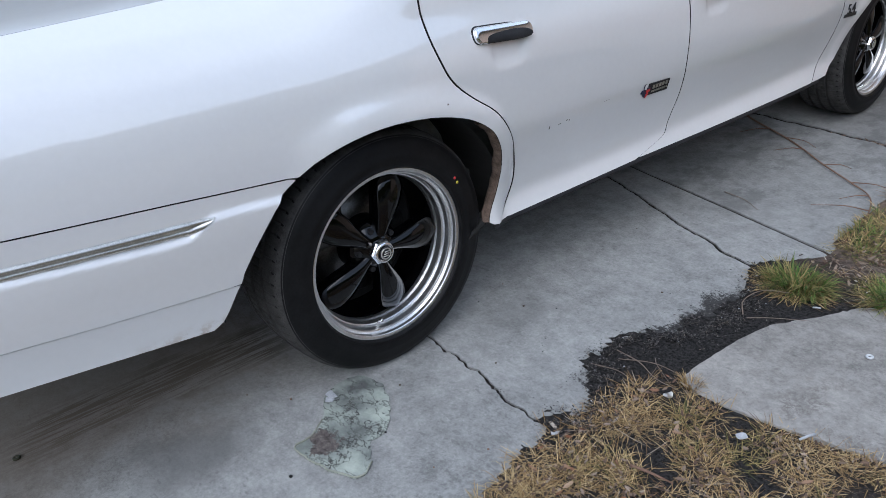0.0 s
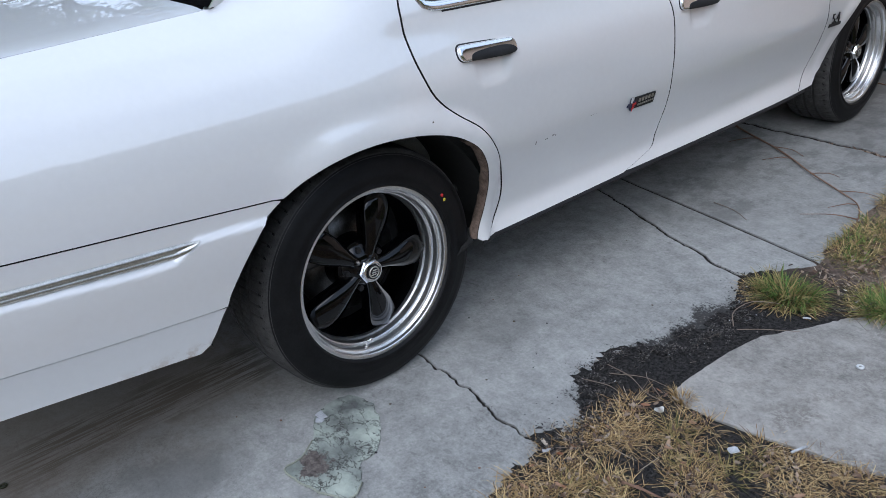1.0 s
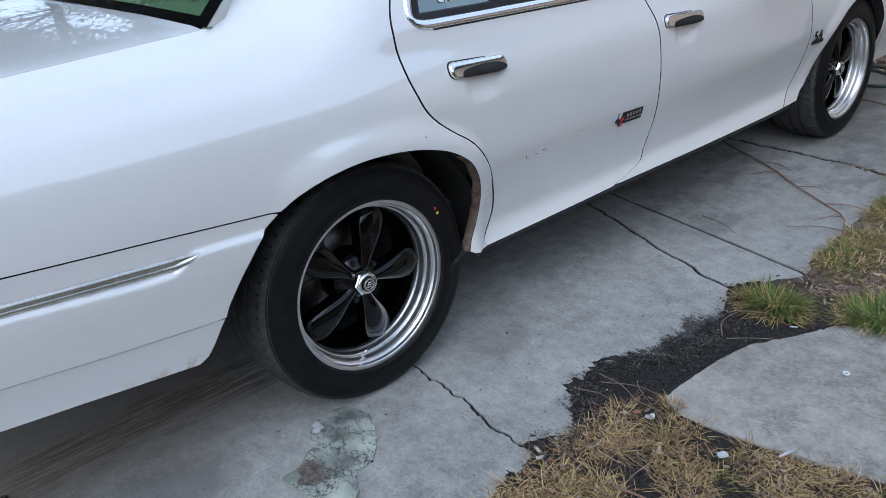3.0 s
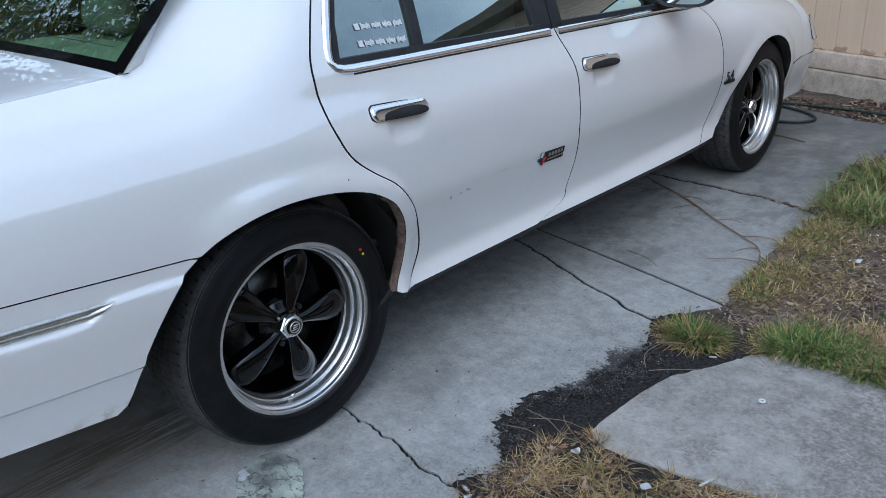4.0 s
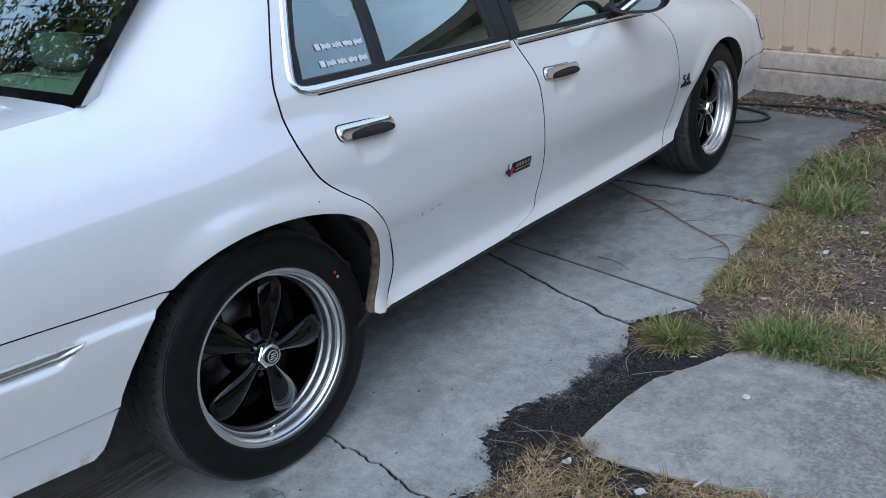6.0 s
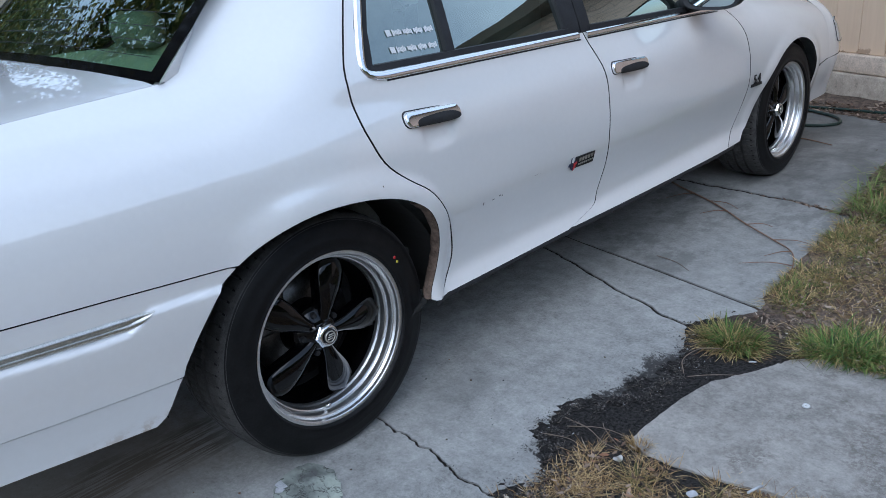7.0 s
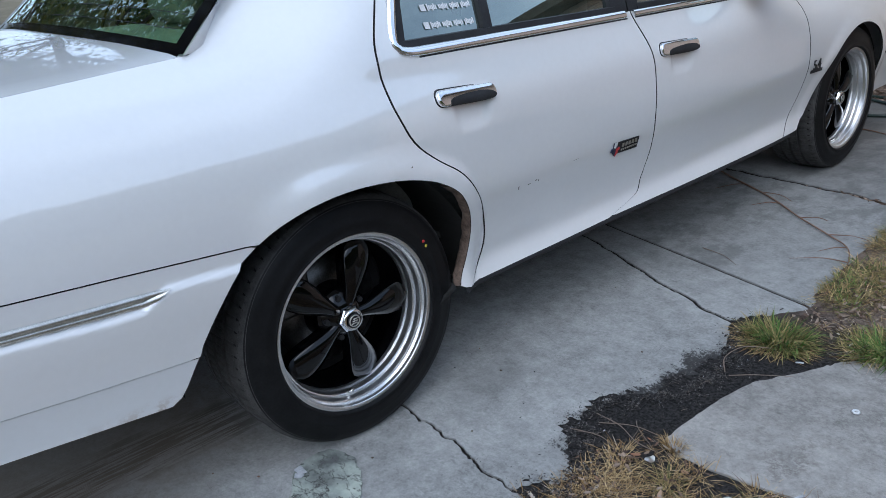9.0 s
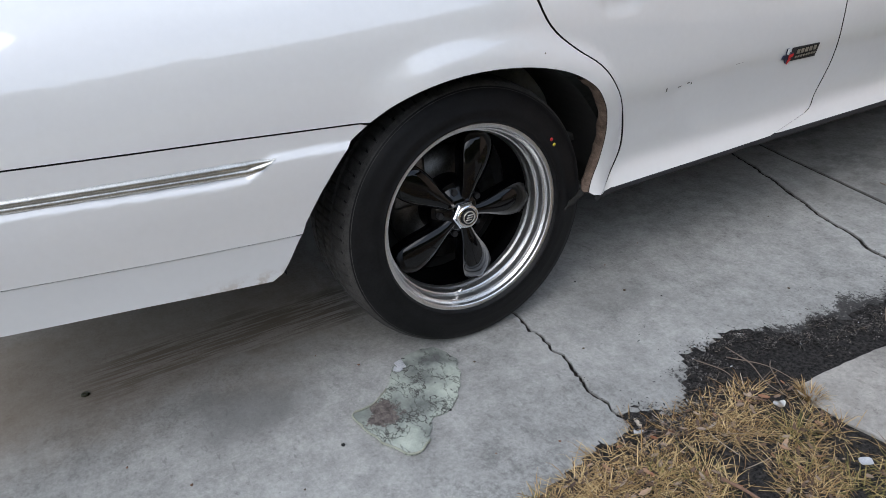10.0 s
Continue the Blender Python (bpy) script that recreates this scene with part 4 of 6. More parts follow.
def moulding():
    """The bright insert of the rear bumper, cut off at a slant."""
    bm = bmesh.new()
    rows = []
    for i in range(31):
        y = -1.30 + 0.83 * i / 30
        top = lin(y, [(-1.3, 0.694), (-0.943, 0.666), (-0.688, 0.648), (-0.54, 0.638), (-0.47, 0.632)])
        bot = lin(y, [(-1.3, 0.670), (-0.95, 0.642), (-0.695, 0.622), (-0.581, 0.612), (-0.515, 0.608), (-0.47, 0.632)]) + (0.0005 if y > -0.475 else 0)
        row = []
        for f, o in ((0, 0.0), (0.12, 0.006), (0.42, 0.007), (0.5, 0.003), (0.58, 0.007), (0.88, 0.006), (1, 0.0)):
            z = top + (bot - top) * f
            row.append(bm.verts.new((bumper_x(y, z) + o + 0.001, y, z)))
        rows.append(row)
    for r1, r2 in zip(rows, rows[1:]):
        for k in range(6):
            bm.faces.new((r1[k], r1[k + 1], r2[k + 1], r2[k]))
    bmesh.ops.recalc_face_normals(bm, faces=bm.faces)
    return part("bumper_moulding", bm, M_BRUSHED, bumper, "worn bright moulding on the bumper")


moulding()


# inner body: wheel wells, floor, and a black lining added as shade behind the gaps
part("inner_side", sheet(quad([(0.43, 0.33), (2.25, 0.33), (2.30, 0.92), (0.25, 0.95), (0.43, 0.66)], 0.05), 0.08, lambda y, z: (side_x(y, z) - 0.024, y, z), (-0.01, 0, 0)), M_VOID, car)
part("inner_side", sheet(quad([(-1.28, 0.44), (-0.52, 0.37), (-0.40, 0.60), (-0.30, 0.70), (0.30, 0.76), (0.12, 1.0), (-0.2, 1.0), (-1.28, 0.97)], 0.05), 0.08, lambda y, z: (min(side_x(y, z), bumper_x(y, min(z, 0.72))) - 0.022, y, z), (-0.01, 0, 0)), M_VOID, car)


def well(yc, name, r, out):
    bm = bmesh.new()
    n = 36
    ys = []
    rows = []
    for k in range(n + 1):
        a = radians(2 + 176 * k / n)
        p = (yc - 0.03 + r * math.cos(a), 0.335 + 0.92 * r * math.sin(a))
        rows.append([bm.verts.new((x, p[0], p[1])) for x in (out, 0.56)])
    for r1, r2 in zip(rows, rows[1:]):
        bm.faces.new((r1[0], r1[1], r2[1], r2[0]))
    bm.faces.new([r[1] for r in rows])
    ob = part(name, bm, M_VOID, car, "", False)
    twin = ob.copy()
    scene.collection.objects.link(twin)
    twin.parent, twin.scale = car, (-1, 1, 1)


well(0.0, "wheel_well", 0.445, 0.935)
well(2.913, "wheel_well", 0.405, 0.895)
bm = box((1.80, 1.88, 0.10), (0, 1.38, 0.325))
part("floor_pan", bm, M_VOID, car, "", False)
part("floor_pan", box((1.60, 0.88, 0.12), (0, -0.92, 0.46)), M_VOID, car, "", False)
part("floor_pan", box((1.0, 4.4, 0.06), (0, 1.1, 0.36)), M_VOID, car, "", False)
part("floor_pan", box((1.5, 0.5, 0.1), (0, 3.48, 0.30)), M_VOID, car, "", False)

# rusty folded lip inside the front of the rear arch, and the torn flap below it
lip = [p for p in curve(ARCH_R, 0.012) if p.x > 0.27]
bm = bmesh.new()
rows = []
for i, p in enumerate(lip):
    ragged = 0.012 + 0.008 * noise.noise(Vector((i * 0.4, 0, 3)))
    x = side_x(p.x, p.y)
    rows.append([bm.verts.new(v) for v in ((x - 0.003, p.x - 0.001, p.y), (x - 0.012, p.x - 0.006, p.y - 0.002), (x - 0.014 - ragged, p.x - 0.006 + 0.006 * noise.noise(Vector((i * 0.7, 2, 3))), p.y - 0.004), (x - 0.022 - ragged, p.x - 0.004 + 0.005 * noise.noise(Vector((i * 0.5, 7, 3))), p.y - 0.002), (x - 0.034, p.x + 0.006, p.y))])
for r1, r2 in zip(rows, rows[1:]):
    for k in range(4):
        bm.faces.new((r1[k], r1[k + 1], r2[k + 1], r2[k]))
part("arch_lip", bm, M_RUST, quarter, "rusty peeling edge inside the wheel arch")
bm = tube(curve3([(0.955, 0.315, 0.335), (0.94, 0.28, 0.30), (0.93, 0.25, 0.27), (0.92, 0.22, 0.255)], 0.012), 0.010, 7, 0.4)
for v in bm.verts:
    v.co += Vector([0.008 * noise.noise(v.co * 60 + Vector((k * 9, 0, 0))) for k in range(3)])
part("mud_flap", bm, M_VOID, car, "torn black plastic flap end")


# wheels
SIDEWALL = [(-0.026, 0.3345), (-0.012, 0.3315), (0.001, 0.323), (0.011, 0.302), (0.0155, 0.2785), (0.0175, 0.2755), (0.0180, 0.262), (0.0150, 0.2505), (0.0170, 0.2490), (0.0175, 0.2455), (0.012, 0.242), (0.004, 0.236), (-0.012, 0.232)]
INNERWALL = [(-0.245, 0.222), (-0.250, 0.240), (-0.252, 0.262), (-0.246, 0.290), (-0.232, 0.318), (-0.220, 0.330)]
TREAD = [(-0.222, 0.328), (-0.214, 0.332), (-0.205, 0.335), (-0.172, 0.3385), (-0.170, 0.329), (-0.160, 0.329), (-0.158, 0.3395), (-0.125, 0.340), (-0.123, 0.330), (-0.112, 0.330), (-0.110, 0.340), (-0.077, 0.3395), (-0.075, 0.329), (-0.065, 0.329), (-0.063, 0.3385),
         (-0.040, 0.3372), (-0.026, 0.3355), (-0.014, 0.3325), (-0.002, 0.3260), (0.003, 0.3195)]


def tread_vary(i, k):
    """Slots across the shoulders and sipes in the ribs."""
    if i in (0, 1, 2, 15, 16):
        return -0.0035 if k % 7 == 0 else 0.0
    if i in (14, 3) and k % 7 == 0:
        return -0.0025
    if i in (6, 7, 10, 11) and k % 5 == 0:
        return -0.003
    return 0.0


def spoke_mesh(turn):
    """A spoon-shaped spoke, narrow at the hub, wide and rounded towards the rim."""
    bm = bmesh.new()
    rows = []
    n = 14
    for i in range(n + 1):
        f = i / n
        r = 0.034 + 0.172 * f
        half = 0.017 + 0.027 * math.sin(min(1, f * 1.1) * math.pi * 0.56) ** 1.8
        if f > 0.82:
            half *= math.sqrt(max(0.04, 1 - ((f - 0.82) / 0.19) ** 2))
        lift = -0.040 - 0.014 * f + 0.010 * math.sin(f * math.pi)
        row = []
        for s, o in ((-1.0, -0.05), (-1.0, -0.016), (-0.93, -0.010), (-0.45, -0.003), (0.0, 0.0), (0.45, -0.003), (0.93, -0.010), (1.0, -0.016), (1.0, -0.05)):
            row.append(bm.verts.new((lift + o, r, half * s)))
        rows.append(row)
    for r1, r2 in zip(rows, rows[1:]):
        for k in range(8):
            bm.faces.new((r1[k], r1[k + 1], r2[k + 1], r2[k]))
    bm.faces.new(rows[-1])
    bmesh.ops.recalc_face_normals(bm, faces=bm.faces)
    bmesh.ops.transform(bm, matrix=Matrix.Rotation(turn, 4, "X"), verts=bm.verts)
    return bm


def wheel(at, turn, marks):
    """A wheel whose outer rim edge lies at x = 0 of its own."""
    w = part("wheel", lathe([(-0.066, 0.2062), (-0.075, 0.2050), (-0.14, 0.200), (-0.21, 0.205)], 60), M_BLACK, car)
    w.location = at
    tagged(w, "black five-spoke alloy wheel with polished lip and low tyre")
    tyre = part("tyre", lathe(SIDEWALL, 120), M_TYRE, w, "black rubber tyre")
    part("inner_sidewall", lathe(INNERWALL, 60), M_TYRE, w)
    part("tread", lathe(TREAD, 480, vary=tread_vary), M_TREAD, w, "dusty grooved tread", False)
    rim = part("rim", lathe([(-0.020, 0.238), (0.003, 0.2425), (0.008, 0.2405), (0.0085, 0.2365), (0.0065, 0.2310), (0.0045, 0.2290), (-0.004, 0.2275), (-0.010, 0.2235), (-0.0115, 0.2205), (-0.014, 0.2195), (-0.028, 0.2175), (-0.034, 0.2145), (-0.036, 0.2115), (-0.052, 0.2090), (-0.058, 0.2060), (-0.068, 0.2045)], 260), M_ALLOY, w, "polished alloy rim lip", False)
    disc = part("brake_disc", lathe([(-0.135, 0.05), (-0.135, 0.152), (-0.155, 0.152), (-0.155, 0.05)], 48), M_DISC, w, "grey steel brake disc")
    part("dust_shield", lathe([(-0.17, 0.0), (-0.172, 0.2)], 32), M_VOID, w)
    part("caliper", box((0.06, 0.10, 0.13), (-0.14, -0.105, 0.085), 0, 0.015), M_DISC, w)
    part("hub_plate", lathe([(-0.042, 0.0), (-0.042, 0.036), (-0.052, 0.048), (-0.066, 0.074), (-0.090, 0.080), (-0.13, 0.080)], 40), M_BLACK, w)
    for k in range(5):
        a = radians(turn + 72 * k)
        part("spoke", spoke_mesh(a), M_BLACK, w)
        b = a + radians(36)
        nut = lathe([(-0.075, 0.0), (-0.050, 0.0), (-0.050, 0.008), (-0.075, 0.010)], 6)
        bmesh.ops.translate(nut, vec=(0, 0.058 * math.cos(b), 0.058 * math.sin(b)), verts=nut.verts)
        part("lug_nut", nut, M_BLACKMATT, w, "", False)
    cap = part("center_cap", lathe([(-0.046, 0.0365), (-0.030, 0.0365), (-0.026, 0.033), (-0.020, 0.029)], 6), M_CHROME, w, "chrome six-sided hub cap", False)
    part("cap_face", lathe([(-0.022, 0.030), (-0.016, 0.027), (-0.0175, 0.022), (-0.0185, 0.018), (-0.016, 0.0165), (-0.015, 0.012), (-0.0145, 0.0)], 32), M_CHROME, w)
    part("emblem", lathe([(-0.0150, 0.0205), (-0.0135, 0.0200), (-0.0132, 0.0)], 32), M_BLACKMATT, w, "dark round emblem")
    part("emblem_ring", lathe([(-0.0135, 0.0170), (-0.0120, 0.0165), (-0.0120, 0.0140), (-0.0135, 0.0135)], 32), M_BRUSHED, w)
    for o in (-0.006, 0.0, 0.006):
        bar = box((0.0014, 0.017, 0.0028), (-0.0122, 0.001 + o * 0.5, o))
        part("emblem_bar", bar, M_BRUSHED, w)
    stem = tube([(-0.036, -0.035, -0.208), (-0.026, -0.036, -0.200), (-0.012, -0.038, -0.192)], 0.0045, 8)
    part("valve", stem, M_CHROME, w)
    if marks:
        for col, ang, rad in ((M_YELLOW, 31.0, 0.272), (M_RED, 34.5, 0.274)):
            d = lathe([(0.0192, 0.0), (0.0189, 0.0042), (0.016, 0.0047)], 14)
            a = radians(ang)
            bmesh.ops.translate(d, vec=(0, rad * math.cos(a), rad * math.sin(a)), verts=d.verts)
            part("balance_dot", d, col, w, "small painted dot on the sidewall")
    # raised sidewall lettering band, unreadable
    for base in (112, 292):
        for j in range(9):
            a0 = radians(base + j * 3.1)
            bm = bmesh.new()
            vs = []
            for r, da in ((0.3005, 0.0), (0.3005, 0.035), (0.309, 0.035), (0.309, 0.0)):
                vs.append(bm.verts.new((lin(r, [(0.2765, 0.0150), (0.297, 0.010), (0.318, -0.003)]) + 0.0012, r * math.cos(a0 + da), r * math.sin(a0 + da))))
            bm.faces.new(vs)
            part("letter_bar", bm, M_TYRE, w)
    return w


WHEEL_X, HUB_Z = 0.925, 0.338
wheel((WHEEL_X, 0.0, HUB_Z), 68, True)
wheel((WHEEL_X - 0.012, 2.913, HUB_Z), 92, False)
for yy in (0.0, 2.913):
    part("axle_stub", lathe([(-0.1, 0.0), (-0.1, 0.06), (0.3, 0.06)], 16, (0.45, yy, 0.335)), M_VOID, car)
for yy in (0.0, 2.913):
    t = wheel((-WHEEL_X, yy, HUB_Z), 20, False)
    t.rotation_euler = (0, 0, math.pi)


# door handles
def handle(y0, y1, z0, z1, door):
    """A bright surround with a dark grip and a painted cup below it."""
    ym, zm = (y0 + y1) / 2, (z0 + z1) / 2
    L, h = y1 - y0, 0.040

    def pill(length, height, xo, thick, r):
        pts = []
        for cx, cz, a0 in ((length / 2 - r, height / 2 - r, 0), (-length / 2 + r, height / 2 - r, 90), (-length / 2 + r, -height / 2 + r, 180), (length / 2 - r, -height / 2 + r, 270)):
            for k in range(6):
                a = radians(a0 + 18 * k)
                pts.append((cx + r * math.cos(a), cz + r * math.sin(a)))
        bm = bmesh.new()
        tilt = (z1 - z0) / L
        rows = []
        for f, o in ((1.0, 0.0), (1.0, thick * 0.5), (0.94, thick * 0.82), (0.80, thick * 0.96), (0.5, thick), (0.2, thick * 1.01)):
            rows.append([bm.verts.new((side_x(ym + p[0], zm + p[1] * f) + xo + o, ym + p[0] * (1 - (1 - f) * 0.15), zm + p[1] * f + p[0] * tilt)) for p in pts])
        for r1, r2 in zip(rows, rows[1:]):
            for k in range(len(pts)):
                bm.faces.new((r1[k], r1[(k + 1) % len(pts)], r2[(k + 1) % len(pts)], r2[k]))
        bm.faces.new(rows[-1])
        bmesh.ops.recalc_face_normals(bm, faces=bm.faces)
        return bm

    part("door_handle", pill(L, h, 0.0, 0.0115, 0.0165), M_CHROME, door, "chrome door handle with a dark grip")
    tilt = (z1 - z0) / L
    grip = [(-0.066, -0.0195), (-0.064, -0.006), (-0.054, -0.0005), (-0.03, 0.003), (0.015, 0.006), (0.05, 0.006), (0.078, 0.0025), (0.093, -0.006), (0.088, -0.0145), (0.06, -0.0195), (0.0, -0.0205)]
    run = curve(grip + [grip[0]], 0.006)[:-1]
    part("grip", sheet([(ym + p.x * L / 0.204, zm + p.y + p.x * tilt) for p in run], 0.006, lambda y, z: (side_x(y, z) + 0.0120 + 0.0030 * max(0.0, 1 - ((z - zm - (y - ym) * tilt + 0.009) / 0.013) ** 2), y, z), (-0.008, 0, 0)), M_BLACKMATT, door, "dark plastic grip")
    gasket_y = (y0 + y1) / 2
    ym, zm, L = gasket_y, (z0 + z1) / 2, y1 - y0
    part("gasket", pill(L + 0.005, h + 0.005, -0.003, 0.004, 0.018), M_BLACKMATT, door)


handle(0.288, 0.492, 0.862, 0.850, door_rear)
handle(1.246, 1.466, 0.833, 0.822, door_front)


# badges: a small star-flag shape and a plate, and an engine-size badge
def side_plate(points, proud, thick, mat, parent, name, label=""):
    bm = bmesh.new()
    low = [bm.verts.new((side_x(y, z) + proud, y, z)) for y, z in points]
    top = [bm.verts.new((side_x(y, z) + proud + thick, y, z)) for y, z in points]
    n = len(points)
    for k in range(n):
        bm.faces.new((low[k], low[(k + 1) % n], top[(k + 1) % n], top[k]))
    bm.faces.new(top)
    bmesh.ops.recalc_face_normals(bm, faces=bm.faces)
    return part(name, bm, mat, parent, label, False)


by, bz = 1.005, 0.562
badge = side_plate([(by + 0.012, bz - 0.019), (by + 0.122, bz - 0.023), (by + 0.126, bz + 0.015), (by + 0.016, bz + 0.019)], 0.0, 0.004, M_BLACKMATT, door_rear, "badge", "small black plate with raised lettering")
state = [(-0.012, 0.026), (0.002, 0.027), (0.004, 0.012), (0.022, 0.008), (0.024, -0.008), (0.012, -0.016), (0.004, -0.032), (-0.006, -0.026), (-0.014, -0.012), (-0.03, -0.008), (-0.022, 0.004), (-0.012, 0.004)]
side_plate([(by + 0.0 + y * 0.8, bz + z * 0.8) for y, z in state], 0.002, 0.004, M_BLUE, door_rear, "emblem", "red, white and blue state-shaped emblem")
side_plate([(by + 0.0, bz + 0.001), (by + 0.017, bz + 0.004), (by + 0.019, bz - 0.004), (by + 0.002, bz - 0.010)], 0.006, 0.0015, M_RED, door_rear, "emblem_field")
side_plate([(by - 0.002, bz + 0.003), (by + 0.003, bz + 0.022), (by - 0.010, bz + 0.022), (by - 0.011, bz + 0.006)], 0.006, 0.0015, M_WHITE, door_rear, "emblem_field")
side_plate([(by + 0.0, bz - 0.012), (by + 0.014, bz - 0.010), (by + 0.008, bz - 0.018), (by + 0.002, bz - 0.026)], 0.006, 0.0015, M_RED, door_rear, "emblem_field")
for k in range(5):
    y = by + 0.034 + k * 0.017
    side_plate([(y, bz - 0.001), (y + 0.011, bz - 0.0015), (y + 0.011, bz + 0.011), (y, bz + 0.0115)], 0.004, 0.0015, M_BRUSHED, door_rear, "letter")
for k in range(8):
    y = by + 0.032 + k * 0.011
    side_plate([(y, bz - 0.013), (y + 0.007, bz - 0.013), (y + 0.007, bz - 0.007), (y, bz - 0.007)], 0.004, 0.0012, M_BRUSHED, door_rear, "letter")

# small scuffs on the rear door and a chip over the wheel arch
for y, z, a, b in ((0.560, 0.548, 0.004, 0.012), (0.600, 0.552, 0.012, 0.004), (0.632, 0.556, 0.008, 0.005), (0.645, 0.552, 0.003, 0.007), (0.80, 0.575, 0.03, 0.0015)):
    side_plate([(y, z), (y + a, z + 0.002), (y + a, z + b), (y, z + b * 0.8)], 0.0003, 0.0002, M_DISC, door_rear, "scuff")
side_plate([(0.161, 0.723), (0.165, 0.723), (0.1645, 0.727), (0.1615, 0.7265)], 0.0003, 0.0003, M_RUST, quarter, "paint_chip")

# ---- the yard: grass, litter, trees ----
M_STALK = make_blade("dry_stalk", (0.10, 0.075, 0.058), (0.26, 0.205, 0.16), (0.50, 0.43, 0.35))
M_TAWNY = make_blade("tawny_grass", (0.09, 0.058, 0.030), (0.30, 0.205, 0.095), (0.52, 0.39, 0.20))
M_LUSH = make_blade("lush_grass", (0.050, 0.09, 0.015), (0.12, 0.175, 0.036), (0.30, 0.30, 0.12))


def blades(name, mat, count, sample, size, width, lean, label, category, seed, curl=0.6):
    """Many tapered, bent grass blades in one mesh. sample(r) gives x, y or None."""
    r = random.Random(seed)
    V, F = [], []
    made = 0
    while made < count:
        p = sample(r)
        if p is None:
            continue
        made += 1
        x, y = p[0], p[1]
        k = p[2] if len(p) > 2 else 1.0
        z = max(ground_z(x, y), -0.02) - 0.004
        h = r.uniform(*size) * k
        w = r.uniform(*width)
        az = r.uniform(0, 2 * math.pi) if len(p) < 4 else p[3] + r.gauss(0, 0.6)
        tilt = r.uniform(*lean)
        dx, dy = math.cos(az), math.sin(az)
        sx, sy = -dy * w / 2, dx * w / 2
        bend = r.uniform(0.1, curl)
        side = r.uniform(-0.25, 0.25)
        base = len(V)
        for i, f in enumerate((0.0, 0.35, 0.7, 1.0)):
            a = tilt + bend * f * f
            d = h * f * math.sin(a)
            ox, oy = dx * d + sx / w * side * h * f * f, dy * d + sy / w * side * h * f * f
            up = max(h * f * math.cos(a), 0.004 + 0.008 * f)
            if i < 3:
                m = 1 - 0.3 * f
                V.append((x + ox - sx * m, y + oy - sy * m, z + up))
                V.append((x + ox + sx * m, y + oy + sy * m, z + up))
            else:
                V.append((x + ox, y + oy, z + up))
        F += [(base, base + 1, base + 3, base + 2), (base + 2, base + 3, base + 5, base + 4), (base + 4, base + 5, base + 6)]
    me = bpy.data.meshes.new(name)
    me.from_pydata(V, [], F)
    me.materials.append(mat)
    return tagged(new(name, me), label, category, kind="stuff")


def n2(x, y, f, s):
    return noise.noise(Vector((x * f, y * f, s)))


DEAD = [(1.465, -0.02), (1.45, 0.09), (1.41, 0.27), (1.425, 0.36), (1.47, 0.45), (1.54, 0.455), (1.62, 0.435), (1.76, 0.455), (1.88, 0.485), (2.02, 0.52), (2.3, 0.61), (2.72, 0.75), (3.2, 0.9), (3.2, -1.4), (1.63, -1.4), (1.555, -0.5), (1.495, -0.12)]


def in_dead(r):
    x, y = r.uniform(1.36, 2.6), r.uniform(-1.1, 0.72)
    near = x - edge_x(y) < 0.12 and y < 0.1
    if x < edge_x(y) - 0.015 + 0.02 * n2(0, y, 25, 5) or not (near or inside((x, y), DEAD)):
        return None
    if not near and n2(x, y, 9, 3) < -0.28 + 0.3 * r.random():
        return None
    return x, y


def tufts(count, seed, spread):
    """Blades gathered in tufts that splay out from their middles."""
    r0 = random.Random(seed)
    mids = []
    while len(mids) < count:
        p = in_dead(r0)
        if p is not None:
            mids.append(p)

    def fn(r):
        m = r.choice(mids)
        dx, dy = r.gauss(0, spread), r.gauss(0, spread)
        if inside((m[0] + dx, m[1] + dy), walk_loop):
            return None
        return m[0] + dx, m[1] + dy, r.uniform(0.7, 1.2), math.atan2(dy, dx)
    return fn


def round_spot(cx, cy, rx, ry):
    def fn(r):
        a, d = r.uniform(0, 6.283), math.sqrt(r.random())
        return cx + rx * d * math.cos(a), cy + ry * d * math.sin(a), 1.15 - 0.35 * d, a
    return fn


def band_green(r):
    x = r.uniform(1.68, 2.75)
    top = lin(x, [(1.6, 1.12), (1.70, 1.165), (1.834, 1.205), (1.987, 1.205), (2.153, 1.215), (2.343, 1.225), (2.489, 1.23), (3.2, 1.37)])
    y = top + abs(r.gauss(0, 0.13))
    k = smooth(2.5, 2.1, x) * smooth(1.66, 1.76, x)
    if r.random() > 0.10 + 0.90 * k or n2(x, y, 5, 8) < -0.25:
        return None
    return x, y, 0.6 + 0.5 * k


def clumped(pick, count, seed, spread):
    """Blades of a sampler drawn together in clumps that splay outwards."""
    r0 = random.Random(seed)
    mids = []
    while len(mids) < count:
        p = pick(r0)
        if p is not None:
            mids.append(p)

    def fn(r):
        m = r.choice(mids)
        dx, dy = r.gauss(0, spread), r.gauss(0, spread)
        if inside((m[0] + dx, m[1] + dy), walk_loop):
            return None
        return m[0] + dx, m[1] + dy, (m[2] if len(m) > 2 else 1.0) * r.uniform(0.6, 1.15), math.atan2(dy, dx)
    return fn


def band_lush(r):
    p = band_green(r)
    return p if p is not None and 1.74 < p[0] < 2.06 and p[1] < 1.36 else None


def band_edge(r):
    y = r.uniform(1.45, 2.75)
    x = edge_x(y) + abs(r.gauss(0, 0.10)) - 0.02
    if n2(x, y, 5, 12) < -0.2:
        return None
    return x, y, 0.7 + 0.4 * smooth(1.9, 2.7, y)


